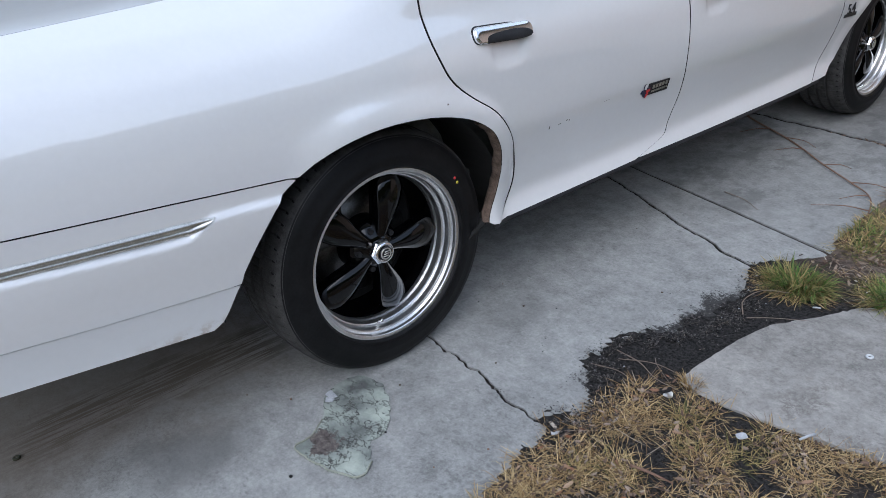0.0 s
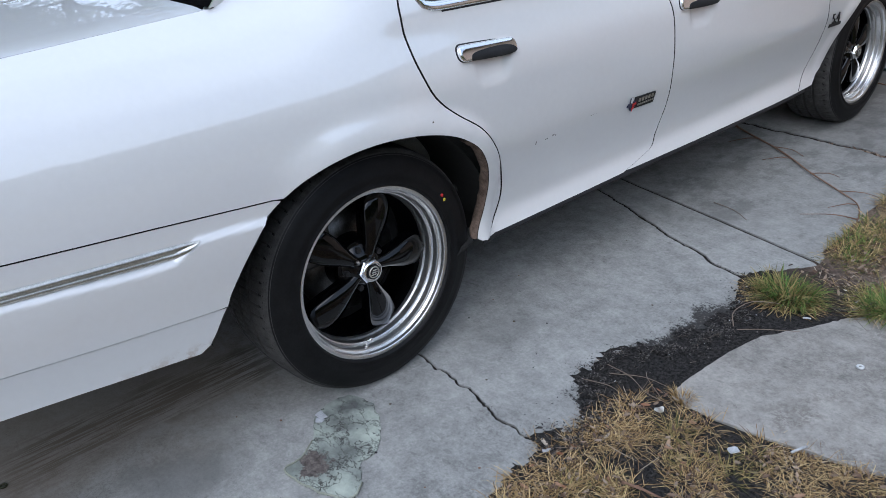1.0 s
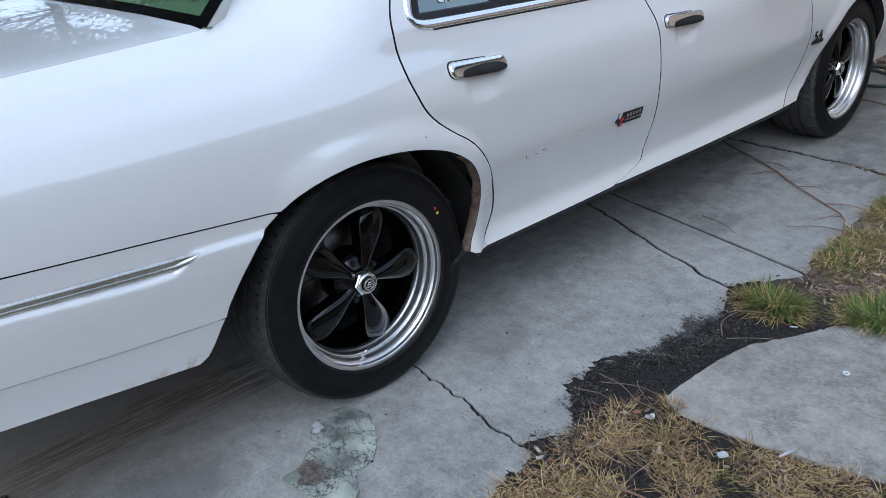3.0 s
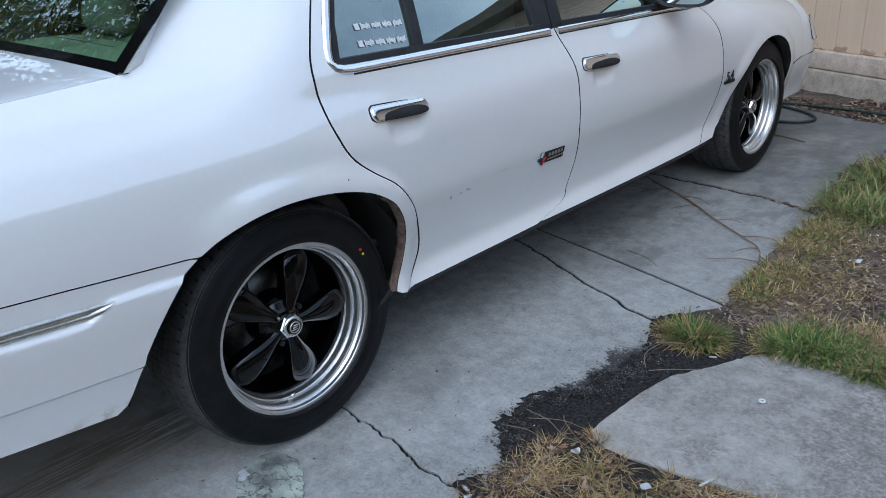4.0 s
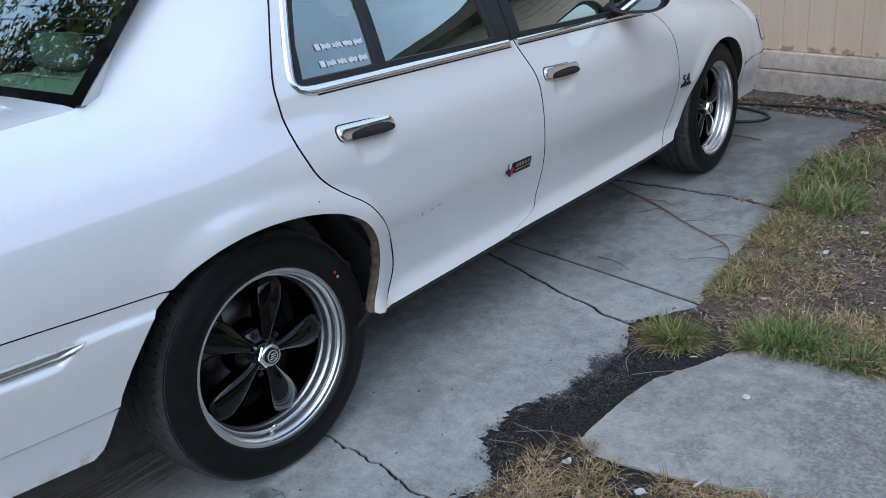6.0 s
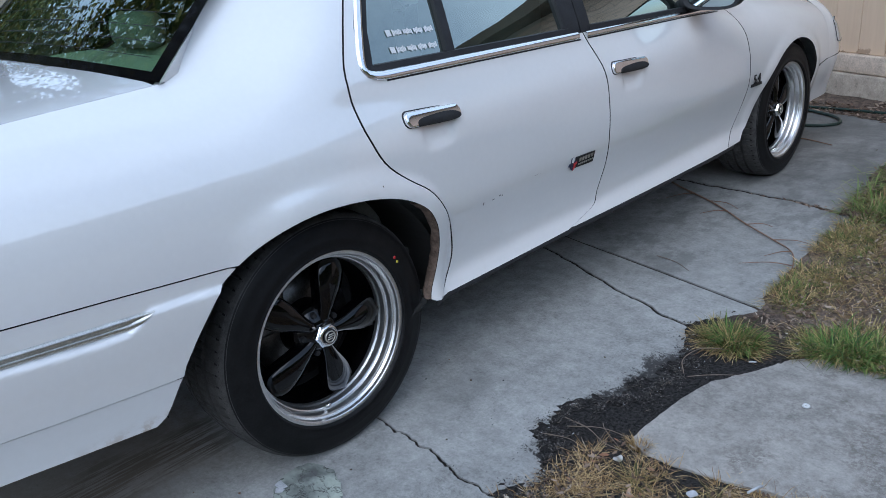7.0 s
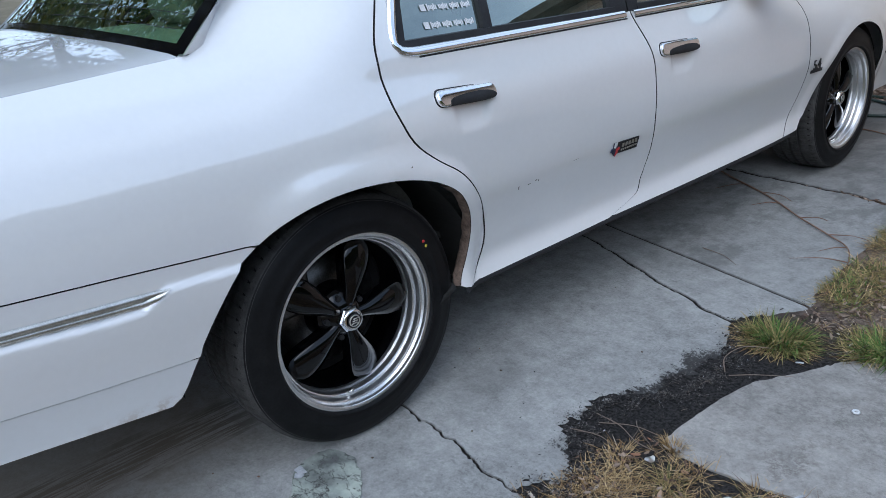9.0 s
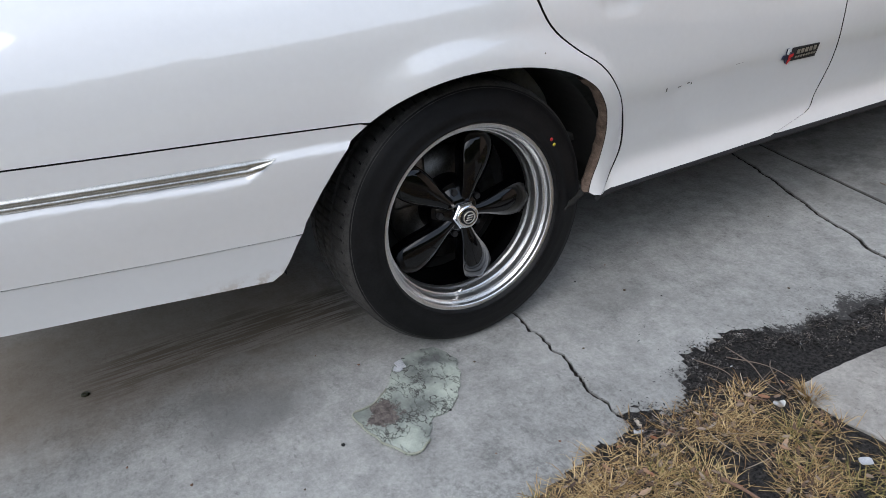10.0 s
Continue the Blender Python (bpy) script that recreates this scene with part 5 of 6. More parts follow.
def band_tall(r):
    y = r.uniform(2.45, 3.35)
    x = edge_x(y) + 0.08 + r.gauss(0.10, 0.085)
    if x < edge_x(y) or n2(x, y, 4, 2) < -0.3:
        return None
    return x, y


def yard(lo, hi, f, seed, cut):
    def fn(r):
        x, y = r.uniform(1.45, 4.6), r.uniform(1.2, 4.2)
        if on_concrete(x, y, -0.03):
            return None
        p = CORNER + HX * 0
        if (Vector((x, y, 0)) - p).dot(HN) < 0.10:
            return None
        if n2(x, y, f, seed) < cut + 0.25 * (r.random() - 0.5):
            return None
        return x, y
    return fn


def yard_tufts(count, seed, cut, f, spread):
    r0 = random.Random(seed)
    pick = yard(0, 0, f, seed, cut)
    mids = []
    while len(mids) < count:
        p = pick(r0)
        if p is not None:
            mids.append(p)

    def fn(r):
        m = r.choice(mids)
        dx, dy = r.gauss(0, spread), r.gauss(0, spread)
        if on_concrete(m[0] + dx, m[1] + dy, -0.01):
            return None
        return m[0] + dx, m[1] + dy, r.uniform(0.6, 1.2), math.atan2(dy, dx)
    return fn


blades("dead_grass", M_STRAW, 11000, in_dead, (0.015, 0.06), (0.0010, 0.0022), (0.9, 1.55), "short matted straw-coloured dead grass", "dead grass", 1, 1.3)
blades("dead_grass", M_STRAW, 16000, tufts(260, 61, 0.021), (0.02, 0.066), (0.0010, 0.0021), (0.4, 1.4), "tangled golden tufts of dead grass", "dead grass", 60, 1.6)
blades("dead_grass", M_OLIVE, 2600, tufts(70, 62, 0.018), (0.02, 0.06), (0.0014, 0.0028), (0.2, 1.2), "short olive grass among the dead grass", "grass", 2, 1.3)
blades("dead_grass", M_STRAW, 220, round_spot(1.562, 0.468, 0.022, 0.014), (0.03, 0.06), (0.001, 0.002), (0.0, 0.7), "small pale straw tuft at the tip of the walk", "dead grass", 63)
blades("dead_grass", M_STALK, 500, in_dead, (0.04, 0.12), (0.0016, 0.003), (1.4, 1.56), "pale dry stems lying across the dead grass", "dead grass", 64, 0.3)
blades("grass_tuft", M_OLIVE, 420, round_spot(1.50, 1.125, 0.085, 0.065), (0.05, 0.115), (0.002, 0.0038), (0.25, 1.35), "dense green and straw grass tuft beside the driveway crack", "grass tuft", 3, 0.9)
blades("grass_tuft", M_GREEN, 250, round_spot(1.515, 1.135, 0.075, 0.055), (0.05, 0.115), (0.002, 0.0038), (0.2, 1.25), "fresh green blades in the grass tuft", "grass tuft", 4, 0.9)
blades("grass_tuft", M_STRAW, 300, round_spot(1.50, 1.105, 0.10, 0.065), (0.04, 0.11), (0.0018, 0.0032), (0.9, 1.5), "dry straw hanging from the grass tuft", "dead grass", 5, 0.9)
blades("green_grass", M_GREEN, 1500, clumped(band_lush, 26, 6, 0.030), (0.035, 0.095), (0.0024, 0.0044), (0.3, 1.3), "lush green grass along the garden walk", "grass", 6, 1.0)
blades("green_grass", M_GREEN, 900, clumped(band_green, 22, 106, 0.028), (0.03, 0.085), (0.0022, 0.004), (0.3, 1.35), "green clumps of grass along the garden walk", "grass", 107, 1.0)
blades("green_grass", M_OLIVE, 2600, clumped(band_green, 70, 7, 0.032), (0.03, 0.09), (0.002, 0.0038), (0.4, 1.4), "olive grass along the garden walk", "grass", 7, 1.0)
blades("dead_grass", M_STRAW, 2200, clumped(band_green, 70, 8, 0.035), (0.035, 0.095), (0.0018, 0.0034), (0.8, 1.5), "straw along the garden walk", "dead grass", 8, 1.0)
blades("green_grass", M_OLIVE, 2300, clumped(band_edge, 70, 9, 0.030), (0.03, 0.09), (0.002, 0.0036), (0.4, 1.4), "olive grass along the driveway edge", "grass", 9, 1.0)
blades("green_grass", M_GREEN, 750, clumped(band_edge, 26, 19, 0.026), (0.03, 0.09), (0.002, 0.0038), (0.3, 1.3), "green grass along the driveway edge", "grass", 19, 1.0)
blades("dead_grass", M_STRAW, 2400, clumped(band_edge, 80, 10, 0.032), (0.035, 0.10), (0.0018, 0.0034), (0.7, 1.5), "dead grass along the driveway edge", "dead grass", 10, 1.0)
blades("tall_grass", M_LUSH, 1100, clumped(band_tall, 34, 11, 0.035), (0.08, 0.20), (0.003, 0.0058), (0.25, 1.25), "tall green grass overhanging the driveway", "grass", 11, 1.2)
blades("tall_grass", M_TAWNY, 420, band_tall, (0.07, 0.17), (0.0025, 0.0045), (0.4, 1.45), "olive blades in the tall grass", "grass", 12, 1.0)
blades("yard_grass", M_TAWNY, 21000, yard_tufts(380, 21, 0.0, 2.6, 0.028), (0.02, 0.062), (0.0018, 0.0036), (0.3, 1.4), "golden tufts of dead yard grass", "dead grass", 13, 1.1)
blades("yard_grass", M_OLIVE, 13000, yard_tufts(260, 33, 0.0, 2.1, 0.030), (0.02, 0.06), (0.0018, 0.0036), (0.3, 1.3), "olive tufts of yard grass in patches", "grass", 14, 1.0)
blades("yard_grass", M_LUSH, 2600, yard_tufts(60, 45, 0.10, 1.6, 0.026), (0.02, 0.06), (0.0018, 0.0036), (0.3, 1.3), "green patches of yard grass", "grass", 15, 1.0)
blades("yard_grass", M_TAWNY, 3000, yard_tufts(120, 77, -0.1, 1.4, 0.05), (0.02, 0.07), (0.0016, 0.0032), (0.5, 1.5), "soft tawny tufts of dry yard grass", "dead grass", 78)
blades("dry_stalks", M_STALK, 12000, yard(0, 0, 3.0, 51, -0.4), (0.012, 0.06), (0.0012, 0.003), (1.3, 1.56), "pale dry stalks lying on the soil", "dead grass", 16, 0.3)


def litter(name, mat, count, sample, size, seed, label):
    """Small curled fallen leaves in one mesh."""
    r = random.Random(seed)
    V, F = [], []
    made = 0
    while made < count:
        p = sample(r)
        if p is None:
            continue
        made += 1
        s = r.uniform(*size)
        turn = Matrix.Rotation(r.uniform(0, 6.283), 3, "Z") @ Matrix.Rotation(r.gauss(0, 0.35), 3, "X") @ Matrix.Rotation(r.gauss(0, 0.3), 3, "Y")
        at = Vector((p[0], p[1], max(ground_z(p[0], p[1]), -0.02) + r.uniform(0.002, 0.016)))
        c = r.uniform(0.1, 0.35)
        base = len(V)
        for u, v, q in ((-1, 0, 0.25), (-0.45, -0.38, c), (0.45, -0.34, c), (1, 0, 0.3), (0.45, 0.34, c), (-0.45, 0.38, c), (0, 0, 0)):
            V.append(at + turn @ Vector((u * s, v * s, q * s)))
        F += [(base + k, base + (k + 1) % 6, base + 6) for k in range(6)]
    me = bpy.data.meshes.new(name)
    me.from_pydata(V, [], F)
    me.materials.append(mat)
    return tagged(new(name, me), label, "leaf litter", kind="stuff")


def wall_foot(r):
    a = r.uniform(-0.9, 2.6)
    o = abs(r.gauss(0, 0.22)) + 0.03
    if a < 0.02:
        o = SET + 0.07 + abs(r.gauss(0, 0.13))
    p = CORNER + HX * a + HN * o
    return p.x, p.y


def drive_foot(r):
    x = r.uniform(0.2, 1.45)
    return x, far_line(x) + r.uniform(-0.03, 0.25)


def crack_debris(r):
    x = 1.44 - abs(r.gauss(0, 0.17))
    return x, lin(x, [(1.1, 2.545), (1.286, 2.506), (1.425, 2.475)]) + r.gauss(0, 0.018)


litter("leaf_litter", M_LITTER, 11000, yard(0, 0, 1.3, 3, -0.35), (0.004, 0.014), 20, "small brown fallen leaves and bits over the soil")
litter("pale_bits", make_blade("pale_chips", (0.20, 0.16, 0.13), (0.36, 0.31, 0.27), (0.60, 0.56, 0.52)), 3200, yard(0, 0, 1.7, 13, -0.1), (0.003, 0.009), 46, "pale dry bits and bleached leaf scraps on the soil")
litter("leaf_litter", M_LITTER, 2000, wall_foot, (0.010, 0.026), 21, "brown fallen leaves heaped at the foot of the wall")
litter("leaf_litter", M_LITTER, 500, drive_foot, (0.008, 0.022), 22, "brown leaves in the gap before the sill")
litter("leaf_litter", M_LITTER, 3600, in_dead, (0.003, 0.011), 23, "brown and grey leaves caught in the dead grass")
litter("leaf_litter", make_blade("russet_leaves", (0.20, 0.075, 0.035), (0.33, 0.22, 0.14), (0.46, 0.40, 0.33)), 320, in_dead, (0.006, 0.015), 26, "tan and russet fallen leaves on the dead grass")
def drive_pile(r):
    return r.gauss(1.0, 0.10), 3.53 + r.gauss(0, 0.05)


def drive_rim(r):
    y = r.uniform(2.5, 4.1)
    return edge_x(y) + r.gauss(0.02, 0.035), y


litter("leaf_litter", M_LITTER, 260, drive_pile, (0.005, 0.015), 35, "dark leaf crumbs swept into a pile on the driveway")
litter("leaf_litter", M_LITTER, 900, drive_rim, (0.005, 0.015), 36, "brown leaves spilling over the driveway edge")
litter("crack_debris", M_LITTER, 900, crack_debris, (0.004, 0.015), 24, "leaf crumbs filling a driveway crack")


def strip_dirt(r):
    y = r.uniform(0.07, 1.12)
    k = n2(0, y, 9, 6) + 0.6 * n2(0, y, 23, 2)
    x = edge_x(y) + r.gauss(0.030 - 0.02 * k, 0.030 + 0.03 * max(0, k))
    if n2(x, y, 30, 9) < -0.05 or inside((x, y), walk_loop):
        return None
    return x, y


def walk_rim(r):
    x = r.uniform(1.66, 2.6)
    return x, lin(x, [(1.6, 1.06), (1.70, 1.14), (1.77, 1.185), (1.987, 1.19), (2.153, 1.20), (2.343, 1.212), (2.489, 1.215), (3.2, 1.36)]) + r.gauss(0.012, 0.02)


def drive_specks(r):
    x, y = 1.42 - abs(r.gauss(0, 0.22)), r.uniform(-0.9, 1.3)
    if x > edge_x(y) - 0.03 or n2(x, y, 4, 7) < 0.0:
        return None
    return x, y


M_DIRT = make_blade("dirt_bits", (0.008, 0.008, 0.008), (0.028, 0.026, 0.025), (0.15, 0.135, 0.125))
litter("dirt_crumbs", M_DIRT, 6500, strip_dirt, (0.0010, 0.0042), 25, "dark crumbs of soil spilled over the concrete edge")
blades("dirt_fibres", make_blade("root_fibres", (0.03, 0.025, 0.022), (0.10, 0.08, 0.065), (0.34, 0.28, 0.22)), 260, strip_dirt, (0.010, 0.035), (0.0008, 0.0018), (1.4, 1.56), "fine roots and fibres in the spilled soil", "plant fibres", 27, 0.15)
litter("white_bits", M_PAPER, 34, strip_dirt, (0.002, 0.005), 28, "tiny white bits in the spilled soil")
litter("dirt_crumbs", M_DIRT, 260, drive_specks, (0.0012, 0.0045), 29, "dark specks scattered over the concrete")
blades("dry_stalks", M_STALK, 260, walk_rim, (0.05, 0.13), (0.0014, 0.003), (1.4, 1.56), "pale dry straw lying along the edge of the walk", "dead grass", 30, 0.15)
litter("dirt_crumbs", M_DIRT, 900, walk_rim, (0.0012, 0.005), 31, "soil crumbs along the edge of the walk")


def open_yard(r):
    x, y = r.uniform(1.5, 9.0), r.uniform(-6.0, 4.2)
    if on_concrete(x, y, -0.03) or (Vector((x, y, 0)) - CORNER).dot(HN) < 0.10 or n2(x, y, 1.2, 71) < -0.25:
        return None
    if 1.3 < y < 4.2 and x < 4.4 or y > -1.1 and x < 2.6:
        return None
    return x, y


blades("yard_grass", M_STRAW, 9000, open_yard, (0.04, 0.10), (0.003, 0.005), (0.6, 1.5), "thin dead grass over the dry yard", "dead grass", 32)
blades("yard_grass", M_OLIVE, 7000, open_yard, (0.03, 0.09), (0.003, 0.005), (0.4, 1.3), "thin olive grass over the dry yard", "grass", 33)


def tree(at, tall, seed):
    """A tapered trunk with limbs, and a crown of many leaves in clumps with gaps."""
    r = random.Random(seed)
    t = thing("tree", "broad leafy tree with gaps in its crown", "tree", at, "trees round the yard")
    part("trunk", tube(curve3([(0, 0, -0.1), (0.05, 0.08, tall * 0.2), (-0.05, 0.12, tall * 0.42), (0.1, 0.1, tall * 0.7)], 0.25), 0.20, 10, 0.35), M_BARK, t)
    V, F = [], []
    for k in range(9):
        a = k * 2.4 + r.uniform(-0.3, 0.3)
        reach = tall * r.uniform(0.22, 0.42)
        z0 = tall * r.uniform(0.28, 0.6)
        tip = Vector((reach * math.cos(a), reach * math.sin(a), z0 + tall * r.uniform(0.12, 0.32)))
        part("limb", tube(curve3([(0, 0.1, z0), tip * 0.5 + Vector((0, 0, z0 * 0.4)), tip], 0.3), 0.07, 6, 0.3), M_BARK, t)
        for c in range(7):
            at_c = tip.lerp(Vector((0, 0, tall * 0.75)), r.random() * 0.6) + Vector([r.gauss(0, tall * 0.07) for _ in range(3)])
            spread = tall * r.uniform(0.04, 0.085)
            for n in range(150):
                p = at_c + Vector([r.gauss(0, spread) for _ in range(3)])
                s = r.uniform(0.05, 0.11)
                q = Euler((r.uniform(-1, 1), r.uniform(-1, 1), r.uniform(0, 6.28))).to_matrix()
                b = len(V)
                V += [p + q @ Vector(v) * s for v in ((-1, 0, 0), (0, -0.45, 0.1), (1, 0, 0), (0, 0.45, 0.1))]
                F.append((b, b + 1, b + 2, b + 3))
    me = bpy.data.meshes.new("crown")
    me.from_pydata(V, [], F)
    me.materials.append(M_LEAF)
    crown = new("crown", me)
    crown.parent = t
    return t


first = tree((-12.5, 3.0, 0), 6.5, 1)
copy_thing(first, pose(-5.2, -2.2, 0, 0, 0, 130))
second = tree((24.0, 16.0, 0), 7.0, 2)
r = random.Random(5)
for x, y in ((-11.0, 0.2), (-11.5, -3.4), (-11.6, 6.6), (-14.0, -1.5), (-12.0, -7.0), (-15.5, 8.5), (-9.5, 13.5), (18.0, 24.0), (15.0, -19.0), (-4.5, -17.0)):
    copy_thing(first, pose(x, y, 0, 0, 0, r.uniform(0, 360)))
for x, y in ((25.0, 9.5), (24.0, 2.0), (25.0, -6.0), (30.0, 23.0), (22.0, -13.0), (4.5, -19.0), (28.0, 13.0)):
    copy_thing(second, pose(x, y, 0, 0, 0, r.uniform(0, 360)))


# an unseen, dense line of far trees, added as the skyline in reflections
V, F = [], []
for k in range(34000):
    x, y = 28.0 + r.gauss(0, 0.8), r.uniform(-30, 34)
    top = 10.6 + 2.0 * n2(0, y, 0.22, 4) + 1.3 * n2(0, y, 0.6, 9) + 0.5 * n2(0, y, 1.9, 3)
    p = Vector((x, y, top * r.random() ** 0.75))
    q = Euler((r.uniform(-1.5, 1.5), r.uniform(-1.5, 1.5), r.uniform(0, 6.28))).to_matrix()
    s = r.uniform(0.25, 0.5)
    b = len(V)
    V += [p + q @ Vector(v) * s for v in ((-1, 0, 0), (0, -0.5, 0.1), (1, 0, 0), (0, 0.5, 0.1))]
    F.append((b, b + 1, b + 2, b + 3))
me = bpy.data.meshes.new("tree_line")
me.from_pydata(V, [], F)
me.materials.append(M_LEAF)
tagged(new("tree_line", me), "unseen uneven line of leafy trees, added as a skyline for reflections", "trees", kind="stuff")


def along_crack(points, spread):
    run = straight(points, 0.01)

    def fn(r):
        p = r.choice(run)
        if p.x < 0.3:
            return None
        return p.x + r.gauss(0, 0.004), p.y + wiggle(p, 0.008, 17, 1.3) + r.gauss(0, spread)
    return fn


M_CRUMB = make_blade("crack_crumbs", (0.005, 0.005, 0.005), (0.012, 0.011, 0.010), (0.05, 0.043, 0.037))
for pts, n, sp, sd in ((CRACK_A, 800, 0.006, 41), (CRACK_B, 300, 0.005, 42), (JOINT, 500, 0.004, 43), (CRACK_F, 1000, 0.010, 44)):
    litter("crack_debris", M_CRUMB, n, along_crack(pts, sp), (0.0015, 0.0045), sd, "dark soil crumbs packed in a driveway crack")

# ---- small things ----
hose_path = [(-0.6, 4.55, 0.012), (0.3, 4.42, 0.012), (0.80, 4.40, 0.014), (1.15, 4.33, 0.02), (1.42, 4.15, 0.022), (1.60, 3.98, 0.014), (1.80, 3.90, 0.012), (1.95, 3.955, 0.016), (2.12, 3.90, 0.014), (2.30, 3.80, 0.012), (2.55, 3.70, 0.012), (3.2, 3.45, 0.012)]
hose = thing("garden_hose", "dark green rubber garden hose lying along the house wall", "garden hose")
part("hose_run", tube(curve3(hose_path, 0.03), 0.0095, 10), M_HOSE, hose)
part("hose_loop", tube(curve3([(0.30, 3.95, 0.012), (0.55, 3.90, 0.012), (0.73, 3.94, 0.012), (0.815, 4.03, 0.012), (0.78, 4.14, 0.014), (0.66, 4.24, 0.014), (0.45, 4.33, 0.014), (0.25, 4.35, 0.014)], 0.025), 0.0095, 10), M_HOSE, hose)

# outdoor tap on the brick wall
tap = thing("outdoor_tap", "small tarnished brass tap on the brick wall", "tap", at_house(0.60, 0.0, 0.515))
tap.rotation_euler = (0, 0, radians(TURN_H))
tap.scale = (0.72, 0.72, 0.72)
part("flange", lathe([(0.0, 0.0), (0.0, 0.028), (0.006, 0.026), (0.008, 0.0)], 20), M_BRONZE, tap).rotation_euler = (0, 0, radians(-90))
part("spout", tube(curve3([(0, 0.0, 0.0), (0, -0.035, 0.002), (0, -0.062, -0.006), (0, -0.074, -0.034), (0, -0.076, -0.06)], 0.006), 0.0135, 10), M_BRONZE, tap)
part("stem", tube([(0, -0.035, 0.0), (0, -0.050, 0.030), (0, -0.056, 0.044)], 0.009, 10), M_BRONZE, tap)
part("tap_handle", tube([(-0.036, -0.056, 0.046), (0.036, -0.056, 0.046)], 0.0075, 8), M_BRONZE, tap)


def rumpled(name, outline, at, turn, height, mat, label, category, seed, thick=0.004, step=0.012):
    """A crumpled thin scrap lying on the ground."""
    def put(x, y):
        z = height * (0.5 + 0.5 * noise.noise(Vector((x * 22, y * 22, seed)))) + 0.4 * height * noise.noise(Vector((x * 60, y * 60, seed + 3)))
        return (x, y, max(z, 0.0) + thick)
    bm = sheet(straight(outline + [outline[0]], step)[:-1], step, put, (0, 0, -thick))
    bmesh.ops.transform(bm, matrix=pose(*at, 0, 0, turn), verts=bm.verts)
    return tagged(link(name, bm, mat), label, category)


rumpled("face_mask", [(-0.07, -0.03), (0.06, -0.045), (0.075, 0.03), (-0.05, 0.045)], (1.70, 4.03, 0.012), 60, 0.03, M_MASK, "crumpled pale blue fabric face mask on dead leaves", "face mask", 4)
rumpled("paper_scrap", [(-0.07, -0.02), (0.02, -0.04), (0.08, -0.015), (0.04, 0.02), (-0.03, 0.035)], (1.80, 3.77, 0.012), 20, 0.032, M_PAPER, "crumpled white paper scrap on dead leaves", "paper scrap", 9)
for (x, y), s, m, w in (((1.572, 0.354), 0.02, M_BRUSHED, "silver foil"), ((1.772, 0.353), 0.018, M_PAPER, "white paper"), ((1.734, 1.989), 0.02, M_PAPER, "white paper"), ((1.819, 2.975), 0.024, M_PAPER, "white paper"), ((1.81, 2.246), 0.022, M_PAPER, "white paper"), ((2.6, 2.6), 0.025, M_PAPER, "white paper"), ((1.455, 0.065), 0.016, M_PAPER, "white paper")):
    torn = [(s * q * math.cos(k * 0.7), 0.6 * s * q * math.sin(k * 0.7)) for k, q in enumerate([rng.uniform(0.6, 0.95) for _ in range(9)])]
    rumpled("litter_scrap", torn, (x, y, 0.022 if y < 1 and x > 1.5 else 0.01), rng.uniform(0, 360), s * 1.3, m, "small crumpled scrap of " + w + " in the dry grass", "litter", rng.random() * 30, 0.002, 0.0035)

# a white plastic ring on the walk
bm = lathe([(0.0, 0.0042), (0.003, 0.0042), (0.004, 0.006), (0.004, 0.009), (0.0, 0.0115), (0.0, 0.0042)], 24)
bmesh.ops.transform(bm, matrix=pose(1.826, 0.901, 0.007) @ Matrix.Rotation(radians(-90), 4, "Y"), verts=bm.verts)
tagged(link("plastic_ring", bm, M_WHITE), "small white plastic ring on the garden walk", "plastic ring")

# cigarette ends and straws
for x, y, a, l, rr, m, w in ((1.871, 0.473, 70, 0.045, 0.0032, M_PAPER, "white paper tube"), (2.315, 1.232, 15, 0.022, 0.003, M_PAPER, "white paper tube"), (2.36, 1.222, 80, 0.02, 0.003, M_PAPER, "white paper tube"), (1.62, 1.02, 30, 0.022, 0.0025, M_PAPER, "white paper tube")):
    d = Vector((math.cos(radians(a)), math.sin(radians(a)), 0)) * l / 2
    tagged(link("cigarette_end", tube([Vector((x, y, 0.02)) - d, Vector((x, y, 0.021)), Vector((x, y, 0.02)) + d], rr, 8), m), "small " + w + " lying beside the walk", "cigarette end")

# bare vine and twigs on the driveway
vine = thing("dry_vine", "long thin reddish dry vine lying on the driveway", "vine")
part("stem", tube(curve3([(0.40, 2.60, 0.008), (0.58, 2.475, 0.008), (0.811, 2.337, 0.010), (0.95, 2.245, 0.008), (1.091, 2.126, 0.012), (1.26, 2.015, 0.009), (1.37, 1.93, 0.010), (1.43, 1.80, 0.012), (1.462, 1.64, 0.010), (1.478, 1.50, 0.008)], 0.03), 0.0048, 6, 0.4), M_TWIG, vine)
for p, q in (((0.811, 2.337), (0.98, 2.30)), ((0.95, 2.245), (0.86, 2.16)), ((1.26, 2.015), (1.42, 2.04)), ((1.091, 2.126), (1.2, 2.16)), ((1.43, 1.80), (1.25, 1.72)), ((0.70, 2.40), (0.62, 2.28)), ((1.37, 1.93), (1.30, 1.84))):
    m = ((p[0] + q[0]) / 2 + 0.01, (p[1] + q[1]) / 2 + 0.015)
    part("shoot", tube(curve3([(*p, 0.008), (*m, 0.014), (*q, 0.006)], 0.03), 0.0026, 5, 0.4), M_TWIG, vine)
